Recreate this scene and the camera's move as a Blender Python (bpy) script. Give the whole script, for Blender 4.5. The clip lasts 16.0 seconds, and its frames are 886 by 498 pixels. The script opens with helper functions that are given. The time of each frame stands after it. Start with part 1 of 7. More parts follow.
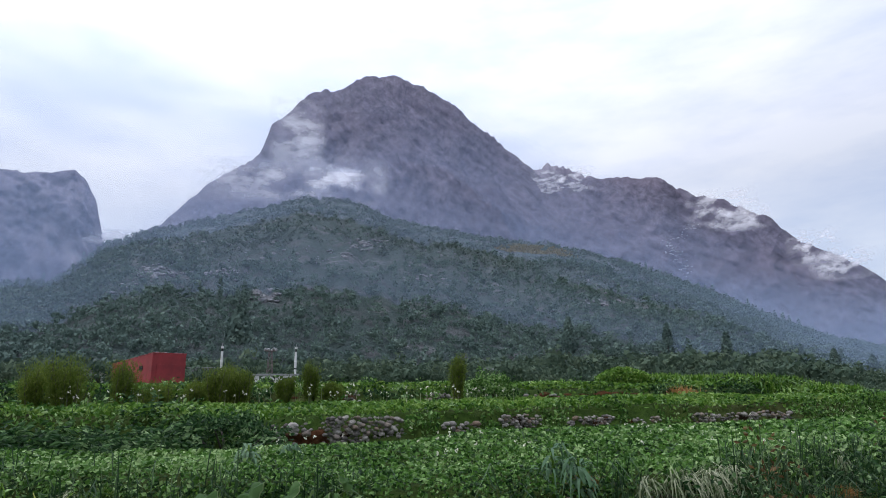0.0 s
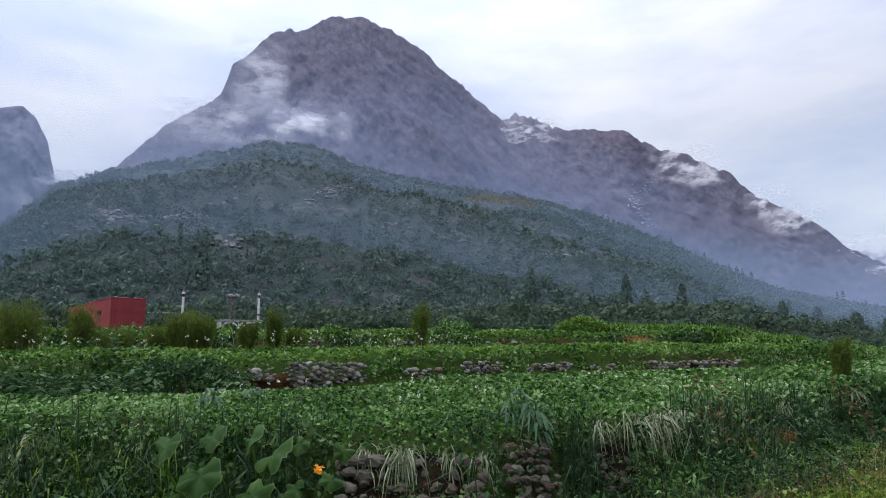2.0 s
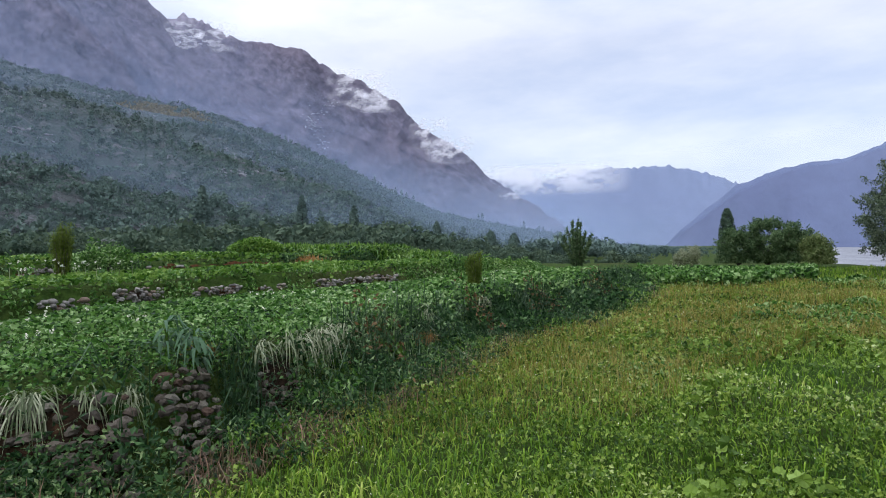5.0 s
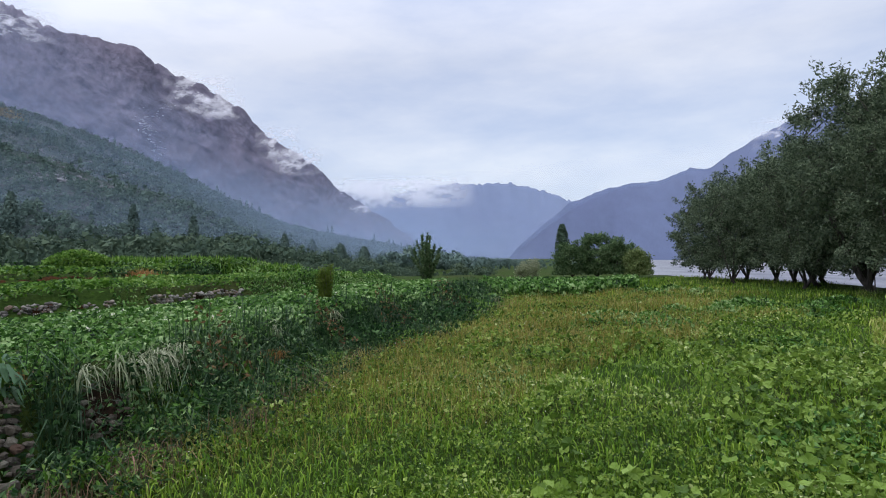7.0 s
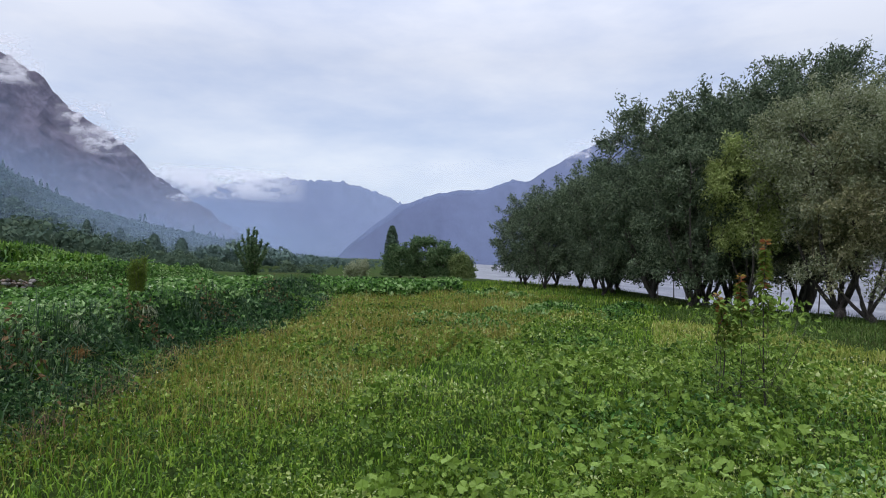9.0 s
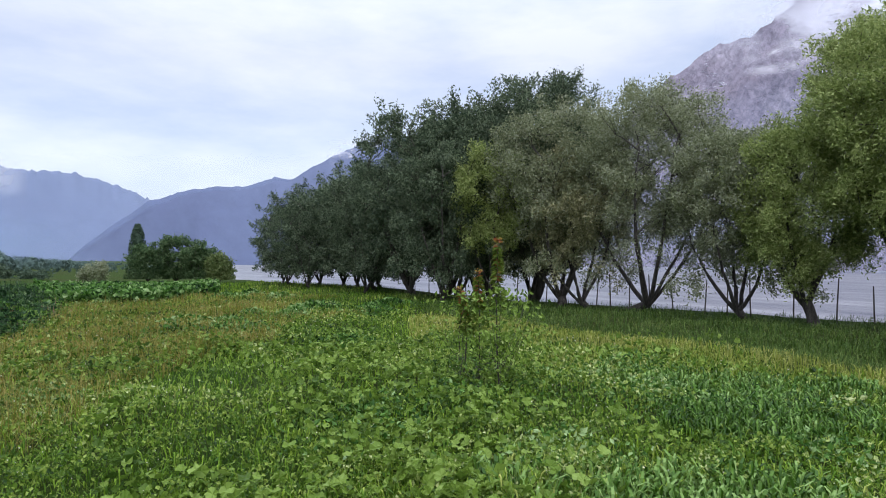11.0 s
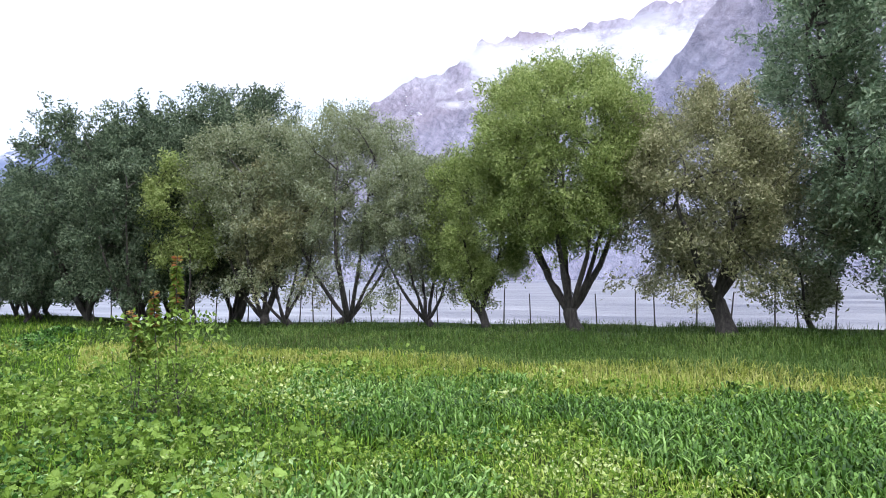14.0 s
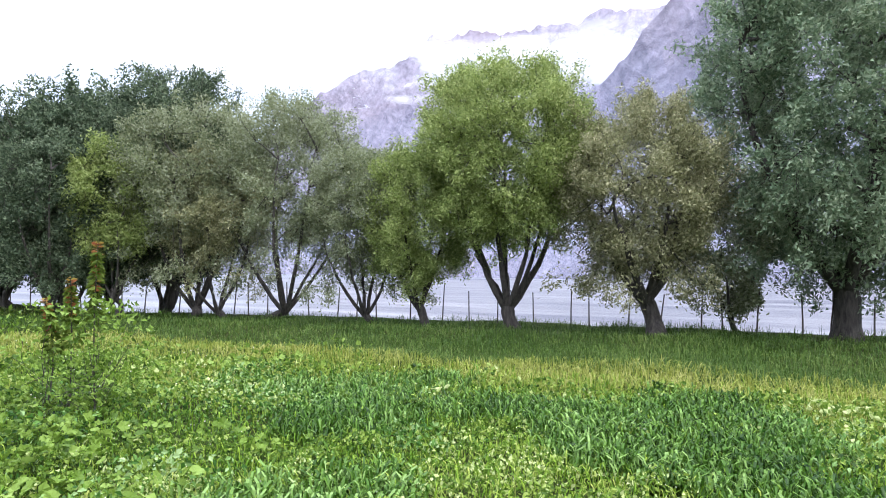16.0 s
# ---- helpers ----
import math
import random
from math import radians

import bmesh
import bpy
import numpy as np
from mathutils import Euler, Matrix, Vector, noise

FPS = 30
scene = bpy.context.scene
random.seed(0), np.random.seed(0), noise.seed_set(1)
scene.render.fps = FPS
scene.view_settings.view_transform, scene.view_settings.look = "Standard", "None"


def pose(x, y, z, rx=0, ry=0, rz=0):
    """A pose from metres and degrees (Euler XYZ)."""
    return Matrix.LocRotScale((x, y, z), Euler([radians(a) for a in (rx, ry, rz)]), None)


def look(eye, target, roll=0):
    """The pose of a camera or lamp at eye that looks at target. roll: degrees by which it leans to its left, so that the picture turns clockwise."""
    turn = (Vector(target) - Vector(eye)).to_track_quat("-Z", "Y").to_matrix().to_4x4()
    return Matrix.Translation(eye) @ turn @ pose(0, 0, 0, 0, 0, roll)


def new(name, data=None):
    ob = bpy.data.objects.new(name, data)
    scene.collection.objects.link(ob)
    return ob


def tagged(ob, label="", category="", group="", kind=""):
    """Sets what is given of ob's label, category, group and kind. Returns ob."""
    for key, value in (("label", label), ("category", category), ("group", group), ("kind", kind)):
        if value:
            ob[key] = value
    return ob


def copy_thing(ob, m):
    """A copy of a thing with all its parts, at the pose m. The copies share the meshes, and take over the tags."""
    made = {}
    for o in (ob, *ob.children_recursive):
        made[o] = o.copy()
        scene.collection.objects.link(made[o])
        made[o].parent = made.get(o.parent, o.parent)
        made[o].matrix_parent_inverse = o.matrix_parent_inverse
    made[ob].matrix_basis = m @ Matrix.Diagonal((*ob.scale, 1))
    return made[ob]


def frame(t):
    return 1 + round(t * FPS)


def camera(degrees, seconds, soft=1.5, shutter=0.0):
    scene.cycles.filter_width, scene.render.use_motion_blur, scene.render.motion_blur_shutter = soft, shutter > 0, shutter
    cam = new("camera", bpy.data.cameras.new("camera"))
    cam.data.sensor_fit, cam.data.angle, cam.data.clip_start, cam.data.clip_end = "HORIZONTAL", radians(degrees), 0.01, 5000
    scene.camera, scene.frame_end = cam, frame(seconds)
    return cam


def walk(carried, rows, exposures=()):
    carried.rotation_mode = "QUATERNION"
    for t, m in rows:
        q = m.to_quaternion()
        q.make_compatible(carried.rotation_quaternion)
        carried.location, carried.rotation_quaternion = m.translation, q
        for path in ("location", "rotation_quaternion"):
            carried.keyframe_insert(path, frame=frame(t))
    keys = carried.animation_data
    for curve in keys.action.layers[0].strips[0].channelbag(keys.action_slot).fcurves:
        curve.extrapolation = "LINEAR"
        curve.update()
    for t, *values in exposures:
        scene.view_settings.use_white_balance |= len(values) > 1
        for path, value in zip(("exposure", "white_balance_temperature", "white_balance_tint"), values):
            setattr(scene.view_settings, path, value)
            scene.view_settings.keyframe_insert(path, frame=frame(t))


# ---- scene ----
# the camera: seconds, x, y, z in metres, heading (clockwise from +y), pitch and roll in degrees
WALK = [
    (0, -0.086, -0.066, 1.65, 0.00, 12.30, -0.38),
    (0.5, -0.086, -0.066, 1.65, 0.70, 11.71, -0.50),
    (1, -0.086, -0.066, 1.65, 1.56, 10.34, -0.33),
    (1.5, -0.086, -0.066, 1.65, 2.53, 8.79, -0.06),
    (2, -0.086, -0.066, 1.65, 3.21, 7.62, 0.11),
    (2.5, -0.066, -0.085, 1.65, 3.68, 7.18, 0.62),
    (3, -0.039, -0.091, 1.65, 8.40, 4.54, 0.79),
    (3.5, -0.010, -0.086, 1.65, 13.82, 3.01, 0.07),
    (4, 0.018, -0.075, 1.65, 19.62, 3.76, -0.38),
    (4.5, 0.041, -0.059, 1.65, 26.32, -0.86, -2.15),
    (4.7, 0.048, -0.053, 1.65, 28.73, -0.62, -1.94),
    (6.8, 0.052, 0.003, 1.65, 45.34, 0.47, -0.68),
    (7, 0.045, 0.005, 1.65, 45.77, 0.92, -1.45),
    (7.5, 0.025, 0.005, 1.65, 47.86, 1.68, -0.23),
    (8, 0.000, 0.000, 1.65, 51.43, 0.55, 0.11),
    (8.5, -0.028, -0.012, 1.65, 55.77, 0.47, 0.23),
    (8.7, -0.039, -0.018, 1.65, 58.02, 0.57, 0.56),
    (10.8, -0.141, -0.141, 1.65, 80.09, 1.39, -0.09),
    (11, -0.146, -0.157, 1.65, 82.57, 0.89, 0.02),
    (11.5, -0.155, -0.199, 1.65, 86.61, -1.32, 1.01),
    (12, -0.156, -0.244, 1.65, 91.17, -1.41, 0.96),
    (12.5, -0.151, -0.289, 1.65, 95.02, -1.29, 0.71),
    (13, -0.139, -0.334, 1.65, 99.62, -1.15, 0.11),
    (13.5, -0.122, -0.377, 1.65, 105.56, -0.56, -0.62),
    (14, -0.103, -0.417, 1.65, 108.66, 2.15, -1.29),
    (14.5, -0.084, -0.451, 1.65, 111.04, 3.38, -0.78),
    (15, -0.071, -0.479, 1.65, 112.58, 1.44, 0.71),
    (15.5, -0.068, -0.498, 1.65, 113.24, 1.43, 0.45),
    (16, -0.083, -0.507, 1.65, 113.82, 1.71, 0.33),
]


def heading(az, el=0.0):
    a, e = radians(az), radians(el)
    return Vector((math.cos(e) * math.sin(a), math.cos(e) * math.cos(a), math.sin(e)))


cam = camera(70.57, 16.0, soft=1.0)
walk(cam,
     [(t, look(Vector((x, y, z)), Vector((x, y, z)) + heading(yaw, pitch), roll)) for t, x, y, z, yaw, pitch, roll in WALK],
     exposures=[(0.0, -0.22), (2.5, -0.26), (3.0, -0.12), (3.5, -0.1), (4.0, 0.08), (4.7, 0.02), (6.8, -0.2), (8.7, -0.22), (10.8, 0.02), (11.5, 0.12), (12.0, 0.5), (12.5, 0.6), (13.0, 0.58), (13.5, 0.76), (14.0, 0.77), (15.0, 0.8), (16.0, 0.98)])

# ---- light: an overcast sky and a weak, very soft sun behind the cloud ----
SUN_EL, SUN_AZ = 48.0, 250.0


def build_world():
    w = bpy.data.worlds.new("overcast_sky")
    scene.world = w
    w.use_nodes = True
    nt = w.node_tree
    n, l = nt.nodes, nt.links
    n.clear()
    out = n.new("ShaderNodeOutputWorld")
    sky = n.new("ShaderNodeTexSky")
    sky.sky_type, sky.sun_disc = "NISHITA", False
    sky.sun_elevation, sky.sun_rotation = radians(SUN_EL), radians(SUN_AZ)
    bsky = n.new("ShaderNodeBackground")
    bsky.inputs["Strength"].default_value = 0.05
    l.new(sky.outputs[0], bsky.inputs["Color"])
    tc = n.new("ShaderNodeTexCoord")
    mp = n.new("ShaderNodeMapping")
    mp.inputs["Scale"].default_value = (1.6, 1.6, 5.0)
    l.new(tc.outputs["Generated"], mp.inputs["Vector"])
    nz = n.new("ShaderNodeTexNoise")
    nz.inputs["Scale"].default_value, nz.inputs["Detail"].default_value, nz.inputs["Roughness"].default_value = 1.7, 6, 0.55
    l.new(mp.outputs[0], nz.inputs["Vector"])
    ramp = n.new("ShaderNodeValToRGB")
    e = ramp.color_ramp.elements
    e[0].position, e[0].color = 0.33, (0.58, 0.64, 0.84, 1)
    e[1].position, e[1].color = 0.62, (0.88, 0.89, 0.98, 1)
    l.new(nz.outputs["Fac"], ramp.inputs["Fac"])
    sep = n.new("ShaderNodeSeparateXYZ")
    l.new(tc.outputs["Generated"], sep.inputs[0])
    grad = n.new("ShaderNodeMapRange")
    grad.inputs["From Min"].default_value, grad.inputs["From Max"].default_value = 0.3, 1.0
    grad.inputs["To Min"].default_value, grad.inputs["To Max"].default_value = 0.84, 2.5
    l.new(sep.outputs["Z"], grad.inputs["Value"])
    cloud = n.new("ShaderNodeBackground")
    l.new(ramp.outputs[0], cloud.inputs["Color"])
    dot = n.new("ShaderNodeVectorMath")
    dot.operation = "DOT_PRODUCT"
    dot.inputs[1].default_value = tuple(heading(-45.0, 25.0))
    l.new(tc.outputs["Generated"], dot.inputs[0])
    west = n.new("ShaderNodeMapRange")
    west.interpolation_type = "SMOOTHSTEP"
    west.inputs["From Min"].default_value, west.inputs["From Max"].default_value = 0.2, 1.0
    west.inputs["To Min"].default_value, west.inputs["To Max"].default_value = 1.0, 1.4
    l.new(dot.outputs["Value"], west.inputs["Value"])
    both = n.new("ShaderNodeMath")
    both.operation = "MULTIPLY"
    l.new(grad.outputs[0], both.inputs[0])
    l.new(west.outputs[0], both.inputs[1])
    l.new(both.outputs[0], cloud.inputs["Strength"])
    add = n.new("ShaderNodeAddShader")
    l.new(bsky.outputs[0], add.inputs[0])
    l.new(cloud.outputs[0], add.inputs[1])
    l.new(add.outputs[0], out.inputs["Surface"])


build_world()
sun_data = bpy.data.lights.new("sun", "SUN")
sun_data.energy, sun_data.angle, sun_data.color = 0.9, radians(35), (1.0, 0.96, 0.9)
sun = new("sun", sun_data)
sun.matrix_world = look(heading(SUN_AZ, SUN_EL) * 100, Vector((0, 0, 0)))


# ---- materials ----
def material(name, rough=0.8):
    m = bpy.data.materials.new(name)
    m.use_nodes = True
    b = m.node_tree.nodes["Principled BSDF"]
    b.inputs["Roughness"].default_value = rough
    return m, m.node_tree.nodes, m.node_tree.links, b


def ramp_node(n, stops):
    r = n.new("ShaderNodeValToRGB")
    e = r.color_ramp.elements
    while len(e) < len(stops):
        e.new(0.5)
    for k, (p, c) in enumerate(stops):
        e[k].position, e[k].color = p, (*c, 1)
    return r


def noise_node(n, l, scale, detail=5.0, rough=0.6, vec=None):
    z = n.new("ShaderNodeTexNoise")
    z.inputs["Scale"].default_value, z.inputs["Detail"].default_value, z.inputs["Roughness"].default_value = scale, detail, rough
    if vec is not None:
        l.new(vec, z.inputs["Vector"])
    return z


def scaled(n, l, scale, turn=(0, 0, 0), face=False):
    mp = n.new("ShaderNodeMapping")
    if any(turn):
        mp.vector_type = "TEXTURE"
        scale = tuple(1 / k for k in scale)
    mp.inputs["Scale"].default_value = scale
    mp.inputs["Rotation"].default_value = tuple(radians(k) for k in turn)
    if face:
        at = n.new("ShaderNodeAttribute")
        at.attribute_name = "face"
        l.new(at.outputs["Vector"], mp.inputs["Vector"])
    else:
        tc = n.new("ShaderNodeTexCoord")
        l.new(tc.outputs["Object"], mp.inputs["Vector"])
    return mp.outputs[0]


def mixed(n, l, fac, a, b, mode="MIX"):
    m = n.new("ShaderNodeMix")
    m.data_type, m.blend_type = "RGBA", mode
    for sock, v in ((m.inputs["Factor"], fac), (m.inputs["A"], a), (m.inputs["B"], b)):
        if isinstance(v, (int, float)):
            sock.default_value = v
        elif isinstance(v, tuple):
            sock.default_value = (*v, 1)
        else:
            l.new(v, sock)
    return m.outputs["Result"]


def bumped(n, l, b, height, strength, dist):
    bp = n.new("ShaderNodeBump")
    bp.inputs["Strength"].default_value, bp.inputs["Distance"].default_value = strength, dist
    l.new(height, bp.inputs["Height"])
    l.new(bp.outputs[0], b.inputs["Normal"])


def leaf_material(name, stops, rough=0.55, patch=0.35, scale=0.35, through_light=0.3):
    """Foliage: every leaf its own tone, drifting in patches over the ground, some light through the blade."""
    m, n, l, b = material(name, rough)
    geo = n.new("ShaderNodeNewGeometry")
    nz = noise_node(n, l, scale, 3, 0.6, geo.outputs["Position"])
    f = n.new("ShaderNodeMath")
    f.operation = "MULTIPLY_ADD"
    f.inputs[1].default_value = 1 - patch
    mr = n.new("ShaderNodeMapRange")
    mr.inputs["From Min"].default_value, mr.inputs["From Max"].default_value = 0.3, 0.7
    mr.inputs["To Min"].default_value, mr.inputs["To Max"].default_value = 0, patch
    l.new(nz.outputs["Fac"], mr.inputs["Value"])
    l.new(geo.outputs["Random Per Island"], f.inputs[0])
    l.new(mr.outputs[0], f.inputs[2])
    r = ramp_node(n, [(p, (c[0], c[1], c[2] * 0.88)) for p, c in stops])
    # Tone range stretched: pale leaves stand in for glints, dark ones for gaps.
    wide = n.new("ShaderNodeMapRange")
    wide.inputs["From Min"].default_value, wide.inputs["From Max"].default_value = 0.12, 0.86
    l.new(f.outputs[0], wide.inputs["Value"])
    l.new(wide.outputs[0], r.inputs["Fac"])
    l.new(r.outputs[0], b.inputs["Base Color"])
    b.inputs["Specular IOR Level"].default_value = 0.2
    tr = n.new("ShaderNodeBsdfTranslucent")
    l.new(r.outputs[0], tr.inputs["Color"])
    mx = n.new("ShaderNodeMixShader")
    mx.inputs[0].default_value = through_light
    l.new(b.outputs[0], mx.inputs[1])
    l.new(tr.outputs[0], mx.inputs[2])
    l.new(mx.outputs[0], n["Material Output"].inputs["Surface"])
    return m


def plain(name, col, rough=0.7, grain=12.0, var=0.3, metal=0.0):
    m, n, l, b = material(name, rough)
    v = scaled(n, l, (1, 1, 1))
    a = noise_node(n, l, grain, 6, 0.65, v)
    c = noise_node(n, l, grain * 0.12, 3, 0.5, v)
    dark = tuple(k * (1 - var) for k in col)
    x = mixed(n, l, a.outputs["Fac"], dark, tuple(min(1, k * (1 + var)) for k in col))
    r = ramp_node(n, [(0.35, (0.75, 0.75, 0.75)), (0.65, (1.1, 1.1, 1.1))])
    l.new(c.outputs["Fac"], r.inputs["Fac"])
    y = mixed(n, l, 1.0, x, r.outputs[0], "MULTIPLY")
    l.new(y, b.inputs["Base Color"])
    b.inputs["Metallic"].default_value = metal
    bumped(n, l, b, a.outputs["Fac"], 0.35, 0.02)
    return m


def soil_material():
    m, n, l, b = material("meadow_soil", 1.0)
    b.inputs["Specular IOR Level"].default_value = 0.05
    geo = n.new("ShaderNodeNewGeometry")
    fine = noise_node(n, l, 9.0, 8, 0.7, geo.outputs["Position"])
    wide = noise_node(n, l, 0.18, 4, 0.55, geo.outputs["Position"])
    g = ramp_node(n, [(0.3, (0.016, 0.034, 0.007)), (0.55, (0.034, 0.065, 0.011)), (0.75, (0.055, 0.09, 0.018))])
    l.new(fine.outputs["Fac"], g.inputs["Fac"])
    d = ramp_node(n, [(0.3, (0.03, 0.028, 0.014)), (0.7, (0.06, 0.07, 0.02))])
    l.new(fine.outputs["Fac"], d.inputs["Fac"])
    k = ramp_node(n, [(0.42, (0, 0, 0)), (0.62, (0.7, 0.7, 0.7))])
    l.new(wide.outputs["Fac"], k.inputs["Fac"])
    l.new(mixed(n, l, k.outputs[0], g.outputs[0], d.outputs[0]), b.inputs["Base Color"])
    bumped(n, l, b, fine.outputs["Fac"], 0.8, 0.08)
    return m


def rock_material(name, dark, mid, light, size, streak=True, green=None, green_at=0.5, detail=1.0, lean=-38):
    """Bare mountain rock: broken facets, gullies, pale ledges and smooth scree; optional scrub."""
    m, n, l, b = material(name, 0.95)
    q, k = 1 / size, detail
    v = scaled(n, l, (q, q, q), face=streak)
    wob = noise_node(n, l, 3.0, 5, 0.6, v)
    bent_v = mixed(n, l, 0.22, v, wob.outputs["Color"], "ADD")
    big = noise_node(n, l, 1.1, 6, 0.62, v)
    fine = noise_node(n, l, 13.0, 9, 0.68, bent_v)
    r = ramp_node(n, [(0.36, dark), (0.5, mid), (0.64, light)])
    l.new(big.outputs["Fac"], r.inputs["Fac"])
    f = ramp_node(n, [(0.38, (1 - 0.36 * k, 1 - 0.36 * k, 1 - 0.34 * k)), (0.5, (1, 1, 1)), (0.62, (1 + 0.3 * k, 1 + 0.28 * k, 1 + 0.28 * k))])
    l.new(fine.outputs["Fac"], f.inputs["Fac"])
    col = mixed(n, l, 1.0, r.outputs[0], f.outputs[0], "MULTIPLY")
    height = fine.outputs["Fac"]
    if streak:
        vo = n.new("ShaderNodeTexVoronoi")
        vo.inputs["Scale"].default_value, vo.inputs["Randomness"].default_value = 7.0, 1.0
        l.new(bent_v, vo.inputs["Vector"])
        hue = ramp_node(n, [(0.0, (1 - 0.17 * k, 1 - 0.18 * k, 1 - 0.15 * k)), (0.6, (1, 1, 1)), (1.0, (1 + 0.16 * k, 1 + 0.14 * k, 1 + 0.15 * k))])
        l.new(vo.outputs["Color"], hue.inputs["Fac"])
        col = mixed(n, l, 1.0, col, hue.outputs[0], "MULTIPLY")
        # slanting beds
        bed = noise_node(n, l, 7.0, 8, 0.68, scaled(n, l, (0.45 * q, 1.5 * q, q), (0, 0, lean), True))
        y = ramp_node(n, [(0.38, (1 - 0.34 * k, 1 - 0.34 * k, 1 - 0.32 * k)), (0.5, (1, 1, 1)), (0.62, (1 + 0.22 * k, 1 + 0.2 * k, 1 + 0.2 * k))])
        l.new(bed.outputs["Fac"], y.inputs["Fac"])
        col = mixed(n, l, 1.0, col, y.outputs[0], "MULTIPLY")
        # dark cracks, and gully lines with their shade put into the colour
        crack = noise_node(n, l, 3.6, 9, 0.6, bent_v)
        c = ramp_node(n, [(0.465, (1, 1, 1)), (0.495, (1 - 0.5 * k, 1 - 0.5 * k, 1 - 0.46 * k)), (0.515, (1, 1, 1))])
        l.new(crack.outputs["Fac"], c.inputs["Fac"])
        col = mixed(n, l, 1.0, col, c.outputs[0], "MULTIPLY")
        # pale broken ledges, in bands
        ledge = noise_node(n, l, 11.0, 7, 0.7, mixed(n, l, 0.3, v, wob.outputs["Color"], "ADD"))
        e = ramp_node(n, [(0.63, (0, 0, 0)), (0.69, (0.4 * k, 0.4 * k, 0.4 * k))])
        l.new(ledge.outputs["Fac"], e.inputs["Fac"])
        col = mixed(n, l, e.outputs[0], col, tuple(1.45 * x for x in light))
        # smooth brownish scree
        sc = noise_node(n, l, 0.8, 3, 0.5, scaled(n, l, (0.6 * q, 1.3 * q, q), face=True))
        t = ramp_node(n, [(0.54, (0, 0, 0)), (0.66, (0.5 * k, 0.5 * k, 0.5 * k))])
        l.new(sc.outputs["Fac"], t.inputs["Fac"])
        col = mixed(n, l, t.outputs[0], col, (mid[0] * 1.24, mid[1] * 1.03, mid[2] * 0.96))
        height = mixed(n, l, 0.5, fine.outputs["Color"], vo.outputs["Distance"])
    if green:
        g = noise_node(n, l, 3.4, 10, 0.72, v)
        w = ramp_node(n, [(green_at - 0.06, (0, 0, 0)), (green_at + 0.05, (1, 1, 1))])
        l.new(g.outputs["Fac"], w.inputs["Fac"])
        col = mixed(n, l, w.outputs[0], col, green)
    l.new(col, b.inputs["Base Color"])
    b.inputs["Specular IOR Level"].default_value = 0.15
    bumped(n, l, b, height, detail, size * 0.09)
    return m


def mist_material(name, col, strength, size, cover, soft=0.25, stretch=(1, 1, 1)):
    """A thin veil of drifting mist: scatters the daylight that falls on it and thins out to nothing at its rim."""
    m, n, l, b = material(name, 1.0)
    geo = n.new("ShaderNodeNewGeometry")
    mp = n.new("ShaderNodeMapping")
    mp.inputs["Scale"].default_value = tuple(k / size for k in stretch)
    l.new(geo.outputs["Position"], mp.inputs["Vector"])
    nz = noise_node(n, l, 1.0, 4, 0.55, mp.outputs[0])
    k = n.new("ShaderNodeMapRange")
    k.inputs["From Min"].default_value, k.inputs["From Max"].default_value = cover, cover + soft
    l.new(nz.outputs["Fac"], k.inputs["Value"])
    at = n.new("ShaderNodeAttribute")
    at.attribute_name = "thick"
    mu = n.new("ShaderNodeMath")
    mu.operation = "MULTIPLY"
    l.new(k.outputs[0], mu.inputs[0])
    l.new(at.outputs["Fac"], mu.inputs[1])
    mu2 = n.new("ShaderNodeMath")
    mu2.operation = "MULTIPLY"
    mu2.inputs[1].default_value = strength
    l.new(mu.outputs[0], mu2.inputs[0])
    df, tl, tp = n.new("ShaderNodeBsdfDiffuse"), n.new("ShaderNodeBsdfTranslucent"), n.new("ShaderNodeBsdfTransparent")
    df.inputs["Color"].default_value = tl.inputs["Color"].default_value = (*col, 1)
    a = n.new("ShaderNodeMixShader")
    l.new(df.outputs[0], a.inputs[1])
    l.new(tl.outputs[0], a.inputs[2])
    c = n.new("ShaderNodeMixShader")
    l.new(mu2.outputs[0], c.inputs[0])
    l.new(tp.outputs[0], c.inputs[1])
    l.new(a.outputs[0], c.inputs[2])
    l.new(c.outputs[0], n["Material Output"].inputs["Surface"])
    return m


def water_material():
    m, n, l, b = material("grey_river_water", 0.32)
    b.inputs["Specular IOR Level"].default_value = 0.22
    v = scaled(n, l, (0.03, 0.16, 1), (0, 0, 40))
    a = noise_node(n, l, 1.0, 8, 0.6, v)
    # Light and dark of the ripples is put into the water's colour.
    r = ramp_node(n, [(0.36, (0.075, 0.08, 0.095)), (0.5, (0.15, 0.152, 0.165)), (0.64, (0.26, 0.26, 0.27))])
    l.new(a.outputs["Fac"], r.inputs["Fac"])
    l.new(r.outputs[0], b.inputs["Base Color"])
    w = noise_node(n, l, 1.0, 4, 0.6, scaled(n, l, (0.25, 0.9, 1)))
    bumped(n, l, b, w.outputs["Fac"], 0.5, 0.6)
    return m


def bark_material():
    m, n, l, b = material("willow_bark", 0.95)
    a = noise_node(n, l, 1.0, 8, 0.7, scaled(n, l, (14, 14, 3)))
    r = ramp_node(n, [(0.35, (0.022, 0.019, 0.017)), (0.65, (0.085, 0.074, 0.064))])
    l.new(a.outputs["Fac"], r.inputs["Fac"])
    l.new(r.outputs[0], b.inputs["Base Color"])
    bumped(n, l, b, a.outputs["Fac"], 0.9, 0.04)
    return m


